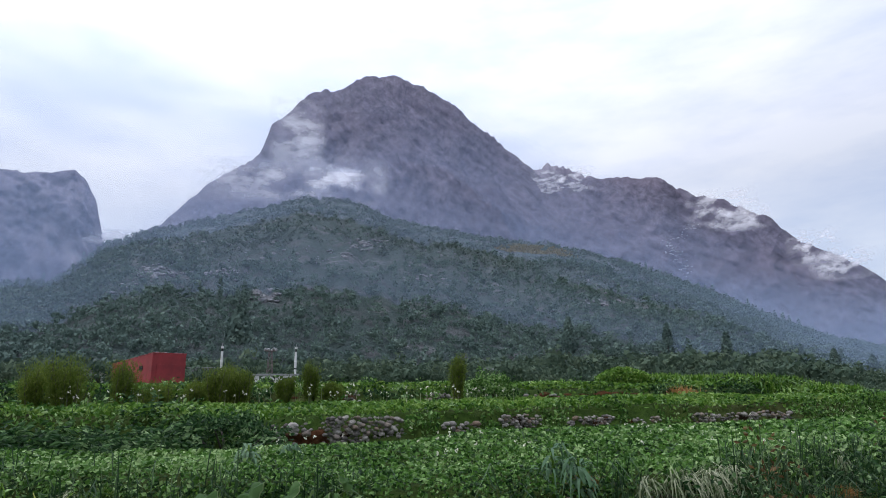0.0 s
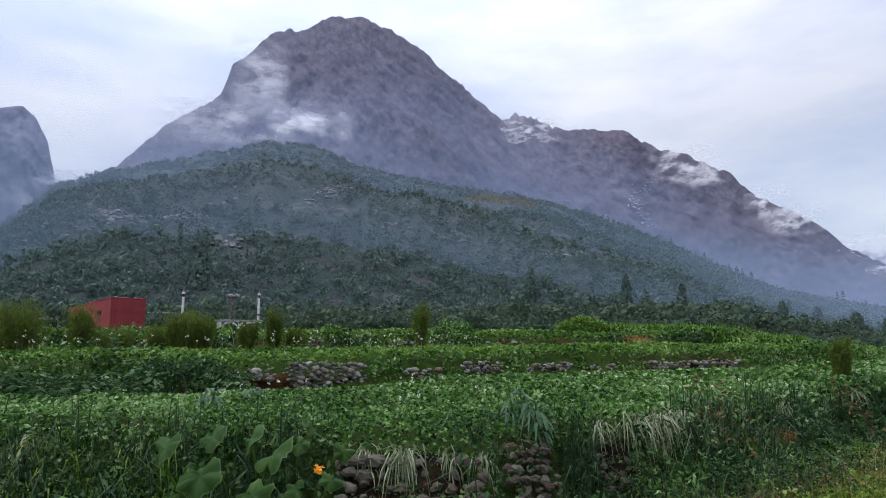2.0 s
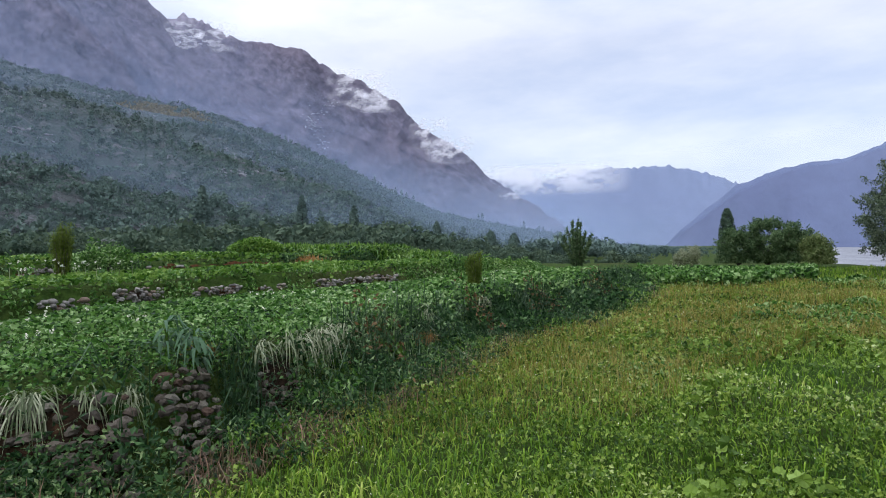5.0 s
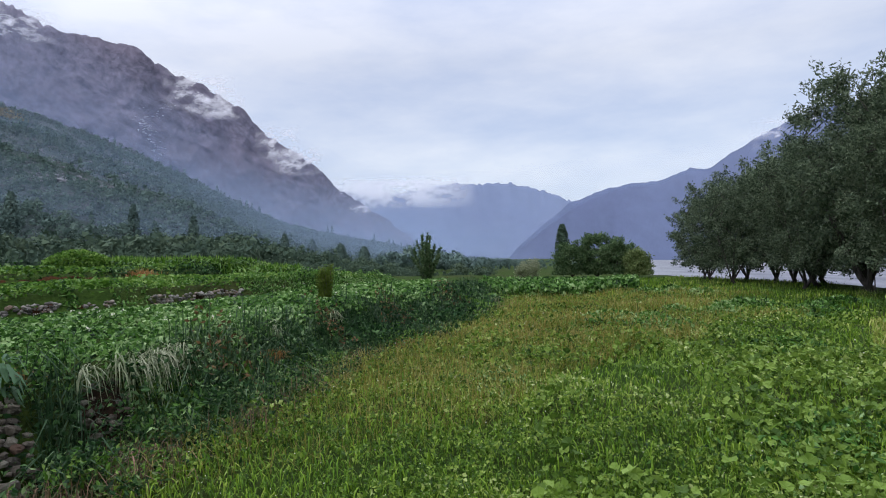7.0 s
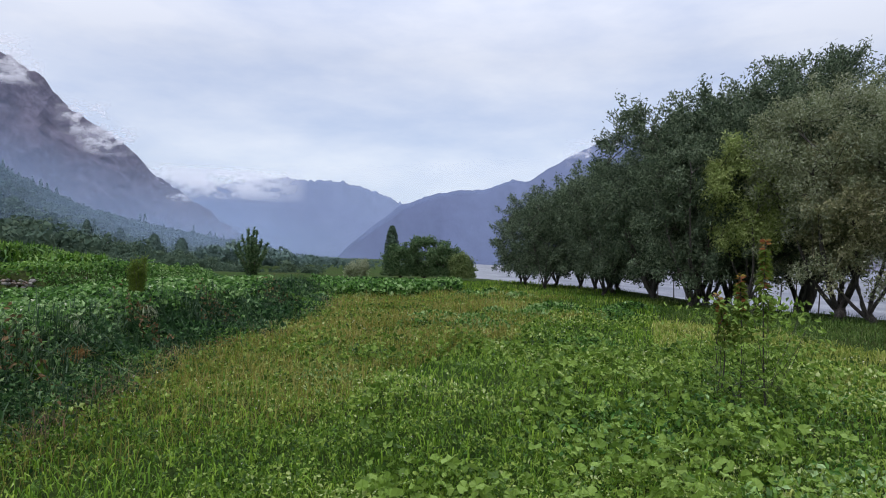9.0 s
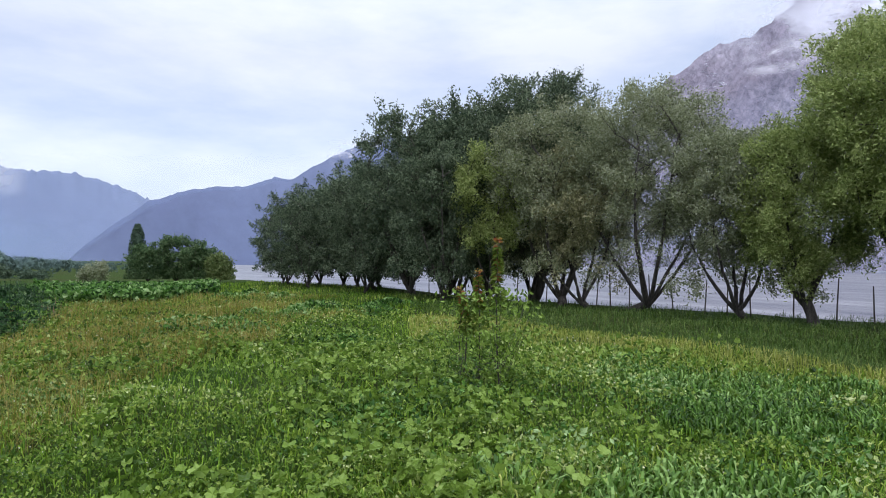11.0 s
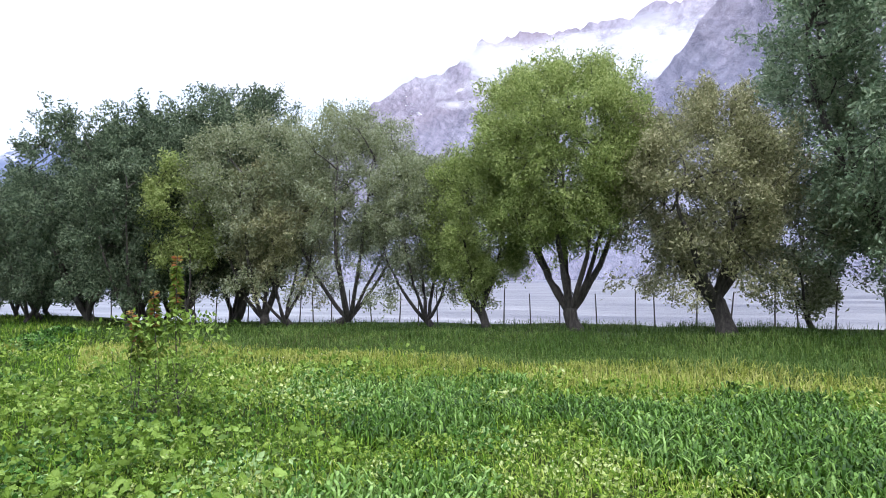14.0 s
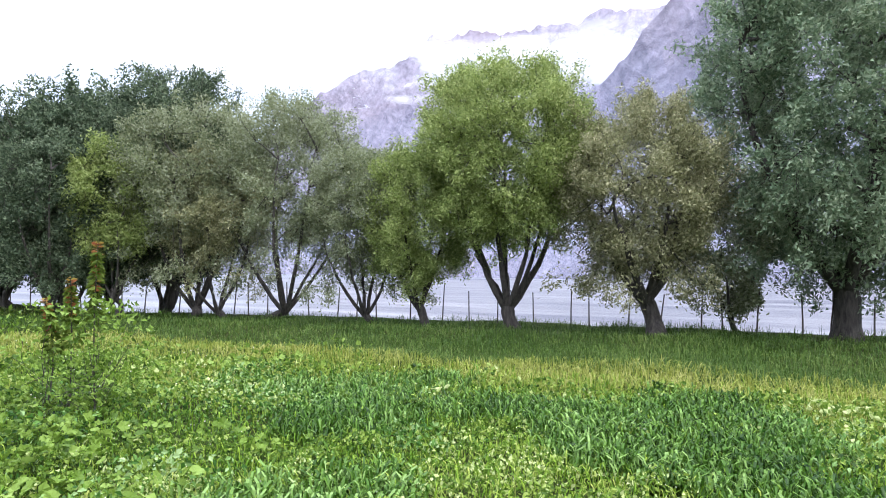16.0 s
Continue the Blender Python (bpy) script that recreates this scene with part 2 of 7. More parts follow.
def stone_material(name, stops):
    m, n, l, b = material(name, 0.85)
    oi = n.new("ShaderNodeObjectInfo")
    r = ramp_node(n, stops)
    l.new(oi.outputs["Random"], r.inputs["Fac"])
    a = noise_node(n, l, 18.0, 7, 0.7, scaled(n, l, (1, 1, 1)))
    f = ramp_node(n, [(0.35, (0.6, 0.6, 0.6)), (0.65, (1.2, 1.2, 1.2))])
    l.new(a.outputs["Fac"], f.inputs["Fac"])
    l.new(mixed(n, l, 1.0, r.outputs[0], f.outputs[0], "MULTIPLY"), b.inputs["Base Color"])
    bumped(n, l, b, a.outputs["Fac"], 0.5, 0.02)
    return m


def earth_material(name, dark, mid, light):
    m, n, l, b = material(name, 1.0)
    b.inputs["Specular IOR Level"].default_value = 0.05
    geo = n.new("ShaderNodeNewGeometry")
    fine = noise_node(n, l, 14.0, 8, 0.7, geo.outputs["Position"])
    wide = noise_node(n, l, 2.2, 4, 0.6, geo.outputs["Position"])
    g = ramp_node(n, [(0.3, dark), (0.55, mid), (0.75, light)])
    l.new(fine.outputs["Fac"], g.inputs["Fac"])
    w = ramp_node(n, [(0.35, (0.45, 0.5, 0.5)), (0.65, (1.15, 1.1, 1.05))])
    l.new(wide.outputs["Fac"], w.inputs["Fac"])
    l.new(mixed(n, l, 1.0, g.outputs[0], w.outputs[0], "MULTIPLY"), b.inputs["Base Color"])
    bumped(n, l, b, fine.outputs["Fac"], 0.9, 0.05)
    return m


SOIL = soil_material()
BARK = bark_material()
WATER = water_material()
STONE = stone_material("pale_field_stone", [(0.0, (0.070, 0.064, 0.058)), (0.25, (0.155, 0.142, 0.130)), (0.5, (0.210, 0.196, 0.177)), (0.72, (0.326, 0.312, 0.278)), (0.86, (0.171, 0.120, 0.086)), (1.0, (0.256, 0.240, 0.218))])
STONE_BROWN = stone_material("brown_bank_stone", [(0.0, (0.024, 0.021, 0.015)), (0.3, (0.055, 0.045, 0.031)), (0.6, (0.079, 0.067, 0.047)), (0.8, (0.136, 0.128, 0.097)), (0.9, (0.068, 0.037, 0.022)), (1.0, (0.104, 0.094, 0.071))])
EARTH = earth_material("red_brown_earth", (0.031, 0.015, 0.008), (0.078, 0.036, 0.018), (0.13, 0.065, 0.034))
# Earth coloured as if in shade, to darken the gaps between wall stones.
SHADE_EARTH = earth_material("shade_dark_earth", (0.012, 0.009, 0.006), (0.028, 0.018, 0.011), (0.075, 0.036, 0.020))
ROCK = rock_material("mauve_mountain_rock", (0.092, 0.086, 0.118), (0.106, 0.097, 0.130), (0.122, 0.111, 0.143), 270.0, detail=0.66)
# Grey rock paled and flattened in colour to look hazy.
ROCK_GREY = rock_material("hazed_grey_mountain_rock", (0.152, 0.140, 0.180), (0.189, 0.174, 0.216), (0.238, 0.222, 0.264), 150.0, lean=55, detail=0.6)
# Hillside ground shifted to blue-grey: part of the haze sits in the colour.
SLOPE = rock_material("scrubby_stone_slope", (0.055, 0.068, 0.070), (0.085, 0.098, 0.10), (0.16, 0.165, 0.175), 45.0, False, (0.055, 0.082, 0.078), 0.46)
# Far ridges: the blue of distance haze is put into the base colours.
FAR_BLUE = rock_material("haze_blue_slope", (0.085, 0.105, 0.185), (0.095, 0.12, 0.20), (0.11, 0.135, 0.22), 600.0, detail=0.1)
FAR_PALE = rock_material("haze_pale_slope", (0.14, 0.172, 0.265), (0.153, 0.187, 0.28), (0.167, 0.203, 0.295), 900.0, detail=0.08)
GRASS = leaf_material("meadow_grass", [(0.0, (0.026, 0.070, 0.007)), (0.4, (0.100, 0.205, 0.016)), (0.75, (0.215, 0.335, 0.034)), (1.0, (0.42, 0.47, 0.14))], patch=0.45)
GRASS_DARK = leaf_material("tall_dark_grass", [(0.0, (0.031, 0.069, 0.013)), (0.6, (0.074, 0.136, 0.027)), (1.0, (0.162, 0.220, 0.068))])
GRASS_RUST = leaf_material("rusty_seed_grass", [(0.0, (0.101, 0.138, 0.018)), (0.35, (0.184, 0.182, 0.034)), (0.7, (0.244, 0.204, 0.054)), (1.0, (0.322, 0.292, 0.104))])
GRASS_GOLD = leaf_material("yellow_green_grass", [(0.0, (0.15, 0.215, 0.035)), (0.5, (0.25, 0.29, 0.06)), (1.0, (0.38, 0.38, 0.14))])
DRY_STALK = leaf_material("dry_stalks", [(0.0, (0.06, 0.05, 0.025)), (0.6, (0.15, 0.10, 0.06)), (1.0, (0.27, 0.20, 0.13))])
STRAW = leaf_material("dry_straw_grass", [(0.0, (0.07, 0.10, 0.05)), (0.5, (0.19, 0.23, 0.14)), (1.0, (0.44, 0.46, 0.36))])
CLOVER = leaf_material("small_green_leaves", [(0.0, (0.020, 0.052, 0.008)), (0.5, (0.108, 0.200, 0.026)), (0.85, (0.27, 0.365, 0.075)), (1.0, (0.504, 0.568, 0.288))], 0.45)
MALLOW = leaf_material("mallow_leaves", [(0.0, (0.045, 0.095, 0.014)), (0.5, (0.15, 0.245, 0.038)), (1.0, (0.25, 0.36, 0.09))], 0.45)
# Palest blade tone imitates highlights, darkest the shade between the blades.
SORGHUM = leaf_material("broad_blade_leaves", [(0.0, (0.013, 0.042, 0.006)), (0.5, (0.054, 0.130, 0.015)), (0.8, (0.120, 0.227, 0.043)), (1.0, (0.216, 0.344, 0.111))], 0.32, through_light=0.22)
CROP = leaf_material("potato_leaves", [(0.0, (0.008, 0.029, 0.007)), (0.35, (0.039, 0.113, 0.017)), (0.7, (0.115, 0.242, 0.052)), (1.0, (0.344, 0.474, 0.237))], 0.42)
CROP_LIGHT = leaf_material("bright_crop_leaves", [(0.0, (0.026, 0.08, 0.01)), (0.5, (0.086, 0.19, 0.022)), (1.0, (0.224, 0.34, 0.09))], 0.5)
WEED = leaf_material("dark_bank_weeds", [(0.0, (0.006, 0.021, 0.007)), (0.55, (0.024, 0.071, 0.023)), (0.85, (0.076, 0.155, 0.056)), (1.0, (0.243, 0.356, 0.187))], 0.6)
PUMPKIN = leaf_material("pumpkin_leaves", [(0.0, (0.020, 0.057, 0.011)), (0.6, (0.038, 0.095, 0.019)), (1.0, (0.079, 0.143, 0.036))], 0.65, 0.6, 3.0)
PUMPKIN_RIM = leaf_material("pale_leaf_rims", [(0.0, (0.061, 0.104, 0.039)), (1.0, (0.134, 0.190, 0.084))], 0.65)
SHRUB = leaf_material("feathery_shrub_leaves", [(0.0, (0.061, 0.101, 0.015)), (0.6, (0.108, 0.156, 0.026)), (1.0, (0.173, 0.226, 0.049))], 0.7, through_light=0.45)
# Wood leaves bluer and flatter in tone, with some distance haze painted in.
FOREST = leaf_material("hazed_far_wood_leaves", [(0.0, (0.052, 0.078, 0.082)), (0.5, (0.086, 0.122, 0.122)), (1.0, (0.150, 0.192, 0.186))], 0.8, 0.55, 0.05, 0.15)
FOREST_MID = leaf_material("hazed_slope_wood_leaves", [(0.0, (0.062, 0.100, 0.100)), (0.5, (0.090, 0.140, 0.136)), (1.0, (0.132, 0.188, 0.174))], 0.8, 0.7, 0.10, 0.15)
FOREST_NEAR = leaf_material("hazed_valley_wood_leaves", [(0.0, (0.036, 0.064, 0.052)), (0.5, (0.060, 0.096, 0.070)), (1.0, (0.104, 0.145, 0.100))], 0.8, 0.7, 0.16, 0.2)
W_DARK = leaf_material("willow_leaves_dark", [(0.0, (0.105, 0.165, 0.105)), (0.5, (0.19, 0.26, 0.175)), (1.0, (0.33, 0.39, 0.29))], 0.6, 0.3, 0.5, 0.4)
W_GREEN = leaf_material("willow_leaves_yellow_green", [(0.0, (0.130, 0.186, 0.058)), (0.5, (0.250, 0.315, 0.104)), (1.0, (0.42, 0.48, 0.22))], 0.6, 0.3, 0.5, 0.45)
W_OLIVE = leaf_material("willow_leaves_olive", [(0.0, (0.130, 0.160, 0.090)), (0.5, (0.220, 0.251, 0.150)), (1.0, (0.378, 0.403, 0.321))], 0.6, 0.3, 0.5, 0.4)
W_BROWN = leaf_material("willow_leaves_brownish", [(0.0, (0.164, 0.176, 0.100)), (0.5, (0.274, 0.277, 0.159)), (1.0, (0.453, 0.434, 0.300))], 0.6, 0.3, 0.5, 0.4)
# Darker willow copy: the shade on the dense row is put into the colour.
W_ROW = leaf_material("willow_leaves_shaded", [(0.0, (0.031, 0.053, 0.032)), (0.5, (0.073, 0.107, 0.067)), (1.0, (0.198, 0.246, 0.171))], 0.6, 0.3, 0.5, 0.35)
BUSHY = leaf_material("dark_bush_leaves", [(0.0, (0.034, 0.07, 0.032)), (0.5, (0.066, 0.12, 0.052)), (1.0, (0.15, 0.215, 0.11))], 0.6, 0.3, 0.5, 0.4)
BUSH_PALE = leaf_material("pale_bush_leaves", [(0.0, (0.07, 0.11, 0.04)), (0.5, (0.13, 0.18, 0.065)), (1.0, (0.22, 0.27, 0.12))], 0.6, 0.3, 0.5, 0.4)
RED_LEAF = leaf_material("red_tip_leaves", [(0.0, (0.22, 0.06, 0.03)), (0.5, (0.30, 0.11, 0.05)), (1.0, (0.30, 0.24, 0.06))], 0.55)
PETAL = leaf_material("orange_petals", [(0.0, (0.75, 0.25, 0.01)), (1.0, (0.85, 0.42, 0.03))], 0.5)
WHITE_PETAL = leaf_material("white_flowers", [(0.0, (0.6, 0.6, 0.55)), (1.0, (0.8, 0.8, 0.75))], 0.6)
RED_PAINT = plain("red_painted_metal", (0.26, 0.022, 0.026), 0.55, 6.0, 0.2)
WHITE_PAINT = plain("weathered_white_paint", (0.62, 0.62, 0.62), 0.6, 9.0, 0.12)
GREY_WALL = plain("grey_render", (0.26, 0.27, 0.27), 0.9, 5.0, 0.2)
DARK_GAP = plain("dark_opening", (0.02, 0.02, 0.022), 0.9, 5.0, 0.2)
MAST_PAINT = plain("faded_red_oxide", (0.15, 0.105, 0.115), 0.6, 8.0, 0.2)
STEEL = plain("galvanised_steel", (0.34, 0.35, 0.36), 0.45, 20.0, 0.15, 0.8)
POST_WOOD = plain("grey_post_wood", (0.10, 0.085, 0.07), 0.9, 15.0, 0.3)
SNOW = plain("old_snow", (0.75, 0.77, 0.82), 0.8, 0.2, 0.08)
CLOUD_BANK = mist_material("cloud_bank", (0.96, 0.96, 0.98), 1.0, 120.0, 0.30, 0.22, (1, 1, 1.6))
MIST = mist_material("cloud_wisps", (0.95, 0.95, 0.98), 1.0, 48.0, 0.42, 0.2, (1, 1, 1.3))
MIST_THIN = mist_material("thin_cloud_wisps", (0.94, 0.94, 0.97), 0.80, 60.0, 0.42, 0.22, (1, 1, 1.3))
CLOUD_RAGGED = mist_material("ragged_cloud", (0.80, 0.82, 0.88), 0.97, 52.0, 0.38, 0.24, (1, 1, 1.15))
# Blue tint for the added sheets that imitate distance haze.
HAZE = mist_material("haze_sheet", (0.46, 0.60, 0.86), 0.46, 700.0, 0.0, 0.75, (1, 1, 2.5))


# ---- building helpers ----
def np_mesh(name, verts, faces, mat, smooth=False):
    """A mesh from arrays of corners and of faces that all have the same number of sides."""
    verts, faces = np.asarray(verts, np.float32), np.asarray(faces, np.int32)
    me = bpy.data.meshes.new(name)
    me.vertices.add(len(verts))
    me.vertices.foreach_set("co", verts.ravel())
    k = faces.shape[1]
    me.loops.add(faces.size)
    me.loops.foreach_set("vertex_index", faces.ravel())
    me.polygons.add(len(faces))
    me.polygons.foreach_set("loop_start", np.arange(len(faces), dtype=np.int32) * k)
    me.polygons.foreach_set("loop_total", np.full(len(faces), k, np.int32))
    me.update(calc_edges=True)
    me.polygons.foreach_set("use_smooth", np.full(len(faces), smooth))
    me.materials.append(mat)
    return me


def part(name, bm, mat, parent=None, label=""):
    me = bpy.data.meshes.new(name)
    bm.to_mesh(me)
    bm.free()
    me.materials.append(mat)
    ob = new(name, me)
    ob.parent = parent
    return tagged(ob, label)


def np_part(name, verts, faces, mat, parent=None, label="", smooth=False):
    ob = new(name, np_mesh(name, verts, faces, mat, smooth))
    ob.parent = parent
    return tagged(ob, label)


def empty(name, x, y, z, rz=0.0):
    ob = new(name)
    ob.matrix_world = pose(x, y, z, 0, 0, rz)
    ob.empty_display_size = 0.2
    return ob


def box(bm, x0, x1, y0, y1, z0, z1, bevel=0.0):
    m = Matrix.Translation(((x0 + x1) / 2, (y0 + y1) / 2, (z0 + z1) / 2)) @ Matrix.Diagonal((x1 - x0, y1 - y0, z1 - z0, 1))
    r = bmesh.ops.create_cube(bm, size=1, matrix=m)
    if bevel:
        es = list({e for v in r["verts"] for e in v.link_edges})
        bmesh.ops.bevel(bm, geom=es, offset=bevel, segments=1, affect="EDGES")
    return bm


def tube(path, radii, sides=6):
    """Corners and triangles of a tapered round tube along a path."""
    path, radii = np.asarray(path, float), np.asarray(radii, float)
    t = np.gradient(path, axis=0)
    t /= np.linalg.norm(t, axis=1)[:, None] + 1e-9
    ref = np.where(np.abs(t[:, 2:3]) > 0.9, np.array([[1.0, 0, 0]]), np.array([[0, 0, 1.0]]))
    a = np.cross(t, ref)
    a /= np.linalg.norm(a, axis=1)[:, None] + 1e-9
    b = np.cross(t, a)
    ang = np.arange(sides) * 2 * np.pi / sides
    v = path[:, None] + radii[:, None, None] * (np.cos(ang)[None, :, None] * a[:, None] + np.sin(ang)[None, :, None] * b[:, None])
    f = []
    for i in range(len(path) - 1):
        for j in range(sides):
            p, q = i * sides + j, i * sides + (j + 1) % sides
            f += [(p, q, q + sides), (p, q + sides, p + sides)]
    return v.reshape(-1, 3), np.array(f)


def joined(pieces):
    vs, fs, o = [], [], 0
    for v, f in pieces:
        vs.append(v)
        fs.append(np.asarray(f) + o)
        o += len(v)
    return np.concatenate(vs), np.concatenate(fs)


# ---- the lie of the land ----
# terrace edges: x, y along each stone wall, and the height of the step
EDGES = [
    (np.array([(-40, 10.5), (-12, 6.6), (-4, 5.2), (0.6, 4.7), (1.7, 5.3), (3.5, 6.4), (5.8, 8.1), (9.6, 9.9), (14, 12.2), (20, 16.5), (30, 25), (46, 40)]), 0.70, 0.9),
    (np.array([(-40, 15), (-12, 10.2), (-2.8, 9.9), (-0.8, 10.7), (0.3, 12.1), (2.1, 13.3), (5, 14.7), (8.8, 16), (20, 23), (46, 48)]), 0.42, 0.2),
    (np.array([(-40, 21), (-10, 15.8), (-4.5, 15.7), (-2, 17), (1.6, 20.5), (5.4, 21.5), (10.6, 23.6), (20, 31), (46, 56)]), 0.34, 0.3),
    (np.array([(-40, 32), (-10, 26), (-4.5, 25.5), (1.6, 28), (10.6, 31), (20, 39), (46, 66)]), 0.10, 0.5),
]
BANK = np.array([(-60, -80), (0, -26), (9.4, -15.6), (12.6, -12.4), (15.6, -9.6), (21.4, -2.4), (25.6, 4.6), (34, 8.5), (41, 17), (52, 30.5), (72, 43.5), (160, 97), (800, 480)], float)
RIVER_Z = -4.0


def edge_y(k, x):
    e = EDGES[k][0]
    return np.interp(x, e[:, 0], e[:, 1])


def bank_dist(x, y):
    """Metres from the river bank's edge; positive on the river's side."""
    p = np.stack([x, y], -1)
    best = np.full(x.shape, 1e9)
    side = np.zeros(x.shape)
    for a, b in zip(BANK[:-1], BANK[1:]):
        d = b - a
        t = np.clip(((p - a) @ d) / (d @ d), 0, 1)
        r = p - a - t[..., None] * d
        q = np.hypot(r[..., 0], r[..., 1])
        s = d[1] * r[..., 0] - d[0] * r[..., 1]
        side = np.where(q < best, s, side)
        best = np.minimum(q, best)
    return np.where(side > 0, best, -best)


def smooth01(t):
    t = np.clip(t, 0, 1)
    return t * t * (3 - 2 * t)


def ground_z(x, y):
    x, y = np.asarray(x, float), np.asarray(y, float)
    z = 0.04 * np.sin(x * 0.9 + 1.3) * np.sin(y * 0.7) + 0.03 * np.sin(x * 2.3) * np.sin(y * 1.9 + 0.5)
    for k, (e, h, w) in enumerate(EDGES):
        fade = 1 - (0.75 if k == 0 else 1.0) * smooth01((x - (14 if k == 0 else 12)) / 14)
        z = z + h * fade * smooth01((y - np.interp(x, e[:, 0], e[:, 1])) / w)
    d = bank_dist(x, y)
    z = z - 5.2 * smooth01((d - 0.5) / 22)
    r = np.hypot(x, y)
    east = smooth01((np.degrees(np.arctan2(x, y)) - 28) / 22) * (d <= 0)
    far = smooth01((r - 50) / 80) * east
    return z * (1 - far) - 3.4 * far


def build_ground():
    r = [0.4]
    while r[-1] < 70:
        r.append(r[-1] * 1.045)
    while r[-1] < 4600:
        r.append(r[-1] * 1.13)
    r = np.array(r)
    na = 440
    a = np.arange(na) * 2 * np.pi / na
    R, A = np.meshgrid(r, a, indexing="ij")
    x, y = R * np.sin(A), R * np.cos(A)
    v = np.stack([x, y, ground_z(x, y)], -1).reshape(-1, 3)
    v = np.concatenate([v, [[0, 0, float(ground_z(0, 0))]]])
    i, j = np.meshgrid(np.arange(len(r) - 1), np.arange(na), indexing="ij")
    q = np.stack([i * na + j, i * na + (j + 1) % na, (i + 1) * na + (j + 1) % na, (i + 1) * na + j], -1).reshape(-1, 4)
    t = np.concatenate([q[:, [0, 2, 1]], q[:, [0, 3, 2]]])
    c = len(v) - 1
    cap = np.stack([np.full(na, c), np.arange(na), (np.arange(na) + 1) % na], -1)
    ob = np_part("ground", v, np.concatenate([t, cap]), SOIL, smooth=True)
    tagged(ob, "grassy earth stepping up in terraces and falling to a river", "ground", kind="structure")


build_ground()


def build_river():
    n = 40
    g = np.linspace(-1, 1, n)
    X, Y = np.meshgrid(g * 1500 + 700, g * 2000 + 300, indexing="ij")
    v = np.stack([X, Y, np.full_like(X, RIVER_Z)], -1).reshape(-1, 3)
    i, j = np.meshgrid(np.arange(n - 1), np.arange(n - 1), indexing="ij")
    q = np.stack([i * n + j, (i + 1) * n + j, (i + 1) * n + j + 1, i * n + j + 1], -1).reshape(-1, 4)
    tagged(np_part("water", v, q, WATER, smooth=True), "wide silty grey river behind the willows", "river", kind="structure")


build_river()


# ---- mountains ----
def fbm(x, y, z, octaves=6):
    return np.array([noise.fractal(Vector(p), 0.9, 2.1, octaves) for p in zip(x.ravel(), y.ravel(), z.ravel())]).reshape(x.shape)


def ridge(name, crest, base, base_z, nu, nv, rough, jag, mat, label, bend=1.15, gully=1.0, seed=0.0, kind="structure", lift=0.0, fine=0.22, strike=1):
    """A mountainside: crest as (heading, elevation, distance) seen from the meadow, falling to a foot at the distance base."""
    c = np.array(crest, float)
    az = np.linspace(c[0, 0], c[-1, 0], nu)
    el, D = np.interp(az, c[:, 0], c[:, 1]), np.interp(az, c[:, 0], c[:, 2])
    j = (fbm(az * 0.9, np.full(nu, seed), np.zeros(nu), 7) + 0.5 * fbm(az * 3.1, np.full(nu, seed), np.ones(nu), 4)) * jag
    zs = 1.65 + D * np.tan(np.radians(el))
    zc = 1.65 + D * np.tan(np.radians(el + j))
    b = np.interp(az, np.linspace(c[0, 0], c[-1, 0], len(base)), base)
    v = np.linspace(0, 1, nv)
    V, AZ = np.meshgrid(v, az, indexing="ij")
    Dv = D[None] + (b - D)[None] * V
    Z = base_z + (zs - base_z)[None] * (1 - V) ** bend + (zc - zs)[None] * (1 - V) ** 7
    E = el[None] * (1 - V)
    s1, s2 = AZ + strike * E * 0.35, E
    n1 = fbm(s1 / 9, s2 / 9, np.full_like(V, seed * 1.7), 6)
    n2 = 1 - np.abs(fbm(s1 / 3.2, s2 / 9, np.full_like(V, 3 + seed), 5)) * 2
    n3 = fbm(s1 * 0.9, s2 * 0.9, np.full_like(V, 9 + seed), 6)
    w = np.sin(np.pi * np.clip(V * 1.04, 0, 1)) ** 0.6
    push = rough * w * (n1 * 0.7 + gully * n2 * 0.9 + n3 * fine)
    Dv = Dv - push
    Z = Z + lift * push * 0.35
    A = np.radians(AZ)
    P = np.stack([Dv * np.sin(A), Dv * np.cos(A), Z], -1)
    back = P[:1].copy()
    k = 1 + 260.0 / D[None, :, None]
    back[..., :2] *= k
    back[..., 2] -= np.minimum(260, zc * 0.7)[None]
    P = np.concatenate([back, P])
    n = nv + 1
    i, jx = np.meshgrid(np.arange(n - 1), np.arange(nu - 1), indexing="ij")
    q = np.stack([i * nu + jx, (i + 1) * nu + jx, (i + 1) * nu + jx + 1, i * nu + jx + 1], -1).reshape(-1, 4)
    ob = np_part(name, P.reshape(-1, 3), q, mat, smooth=True)
    m = np.radians(1) * D.mean()
    seen = np.degrees(np.arctan2(Z - 1.65, Dv))
    face = np.stack([AZ * m, seen * m, push * 0.4], -1)
    face = np.concatenate([face[:1] + [0, 60, 0], face]).reshape(-1)
    ob.data.attributes.new("face", "FLOAT_VECTOR", "POINT").data.foreach_set("vector", face.astype(np.float32))
    tagged(ob, label, name.split(".")[0].replace("_", " "), kind=kind)
    return P


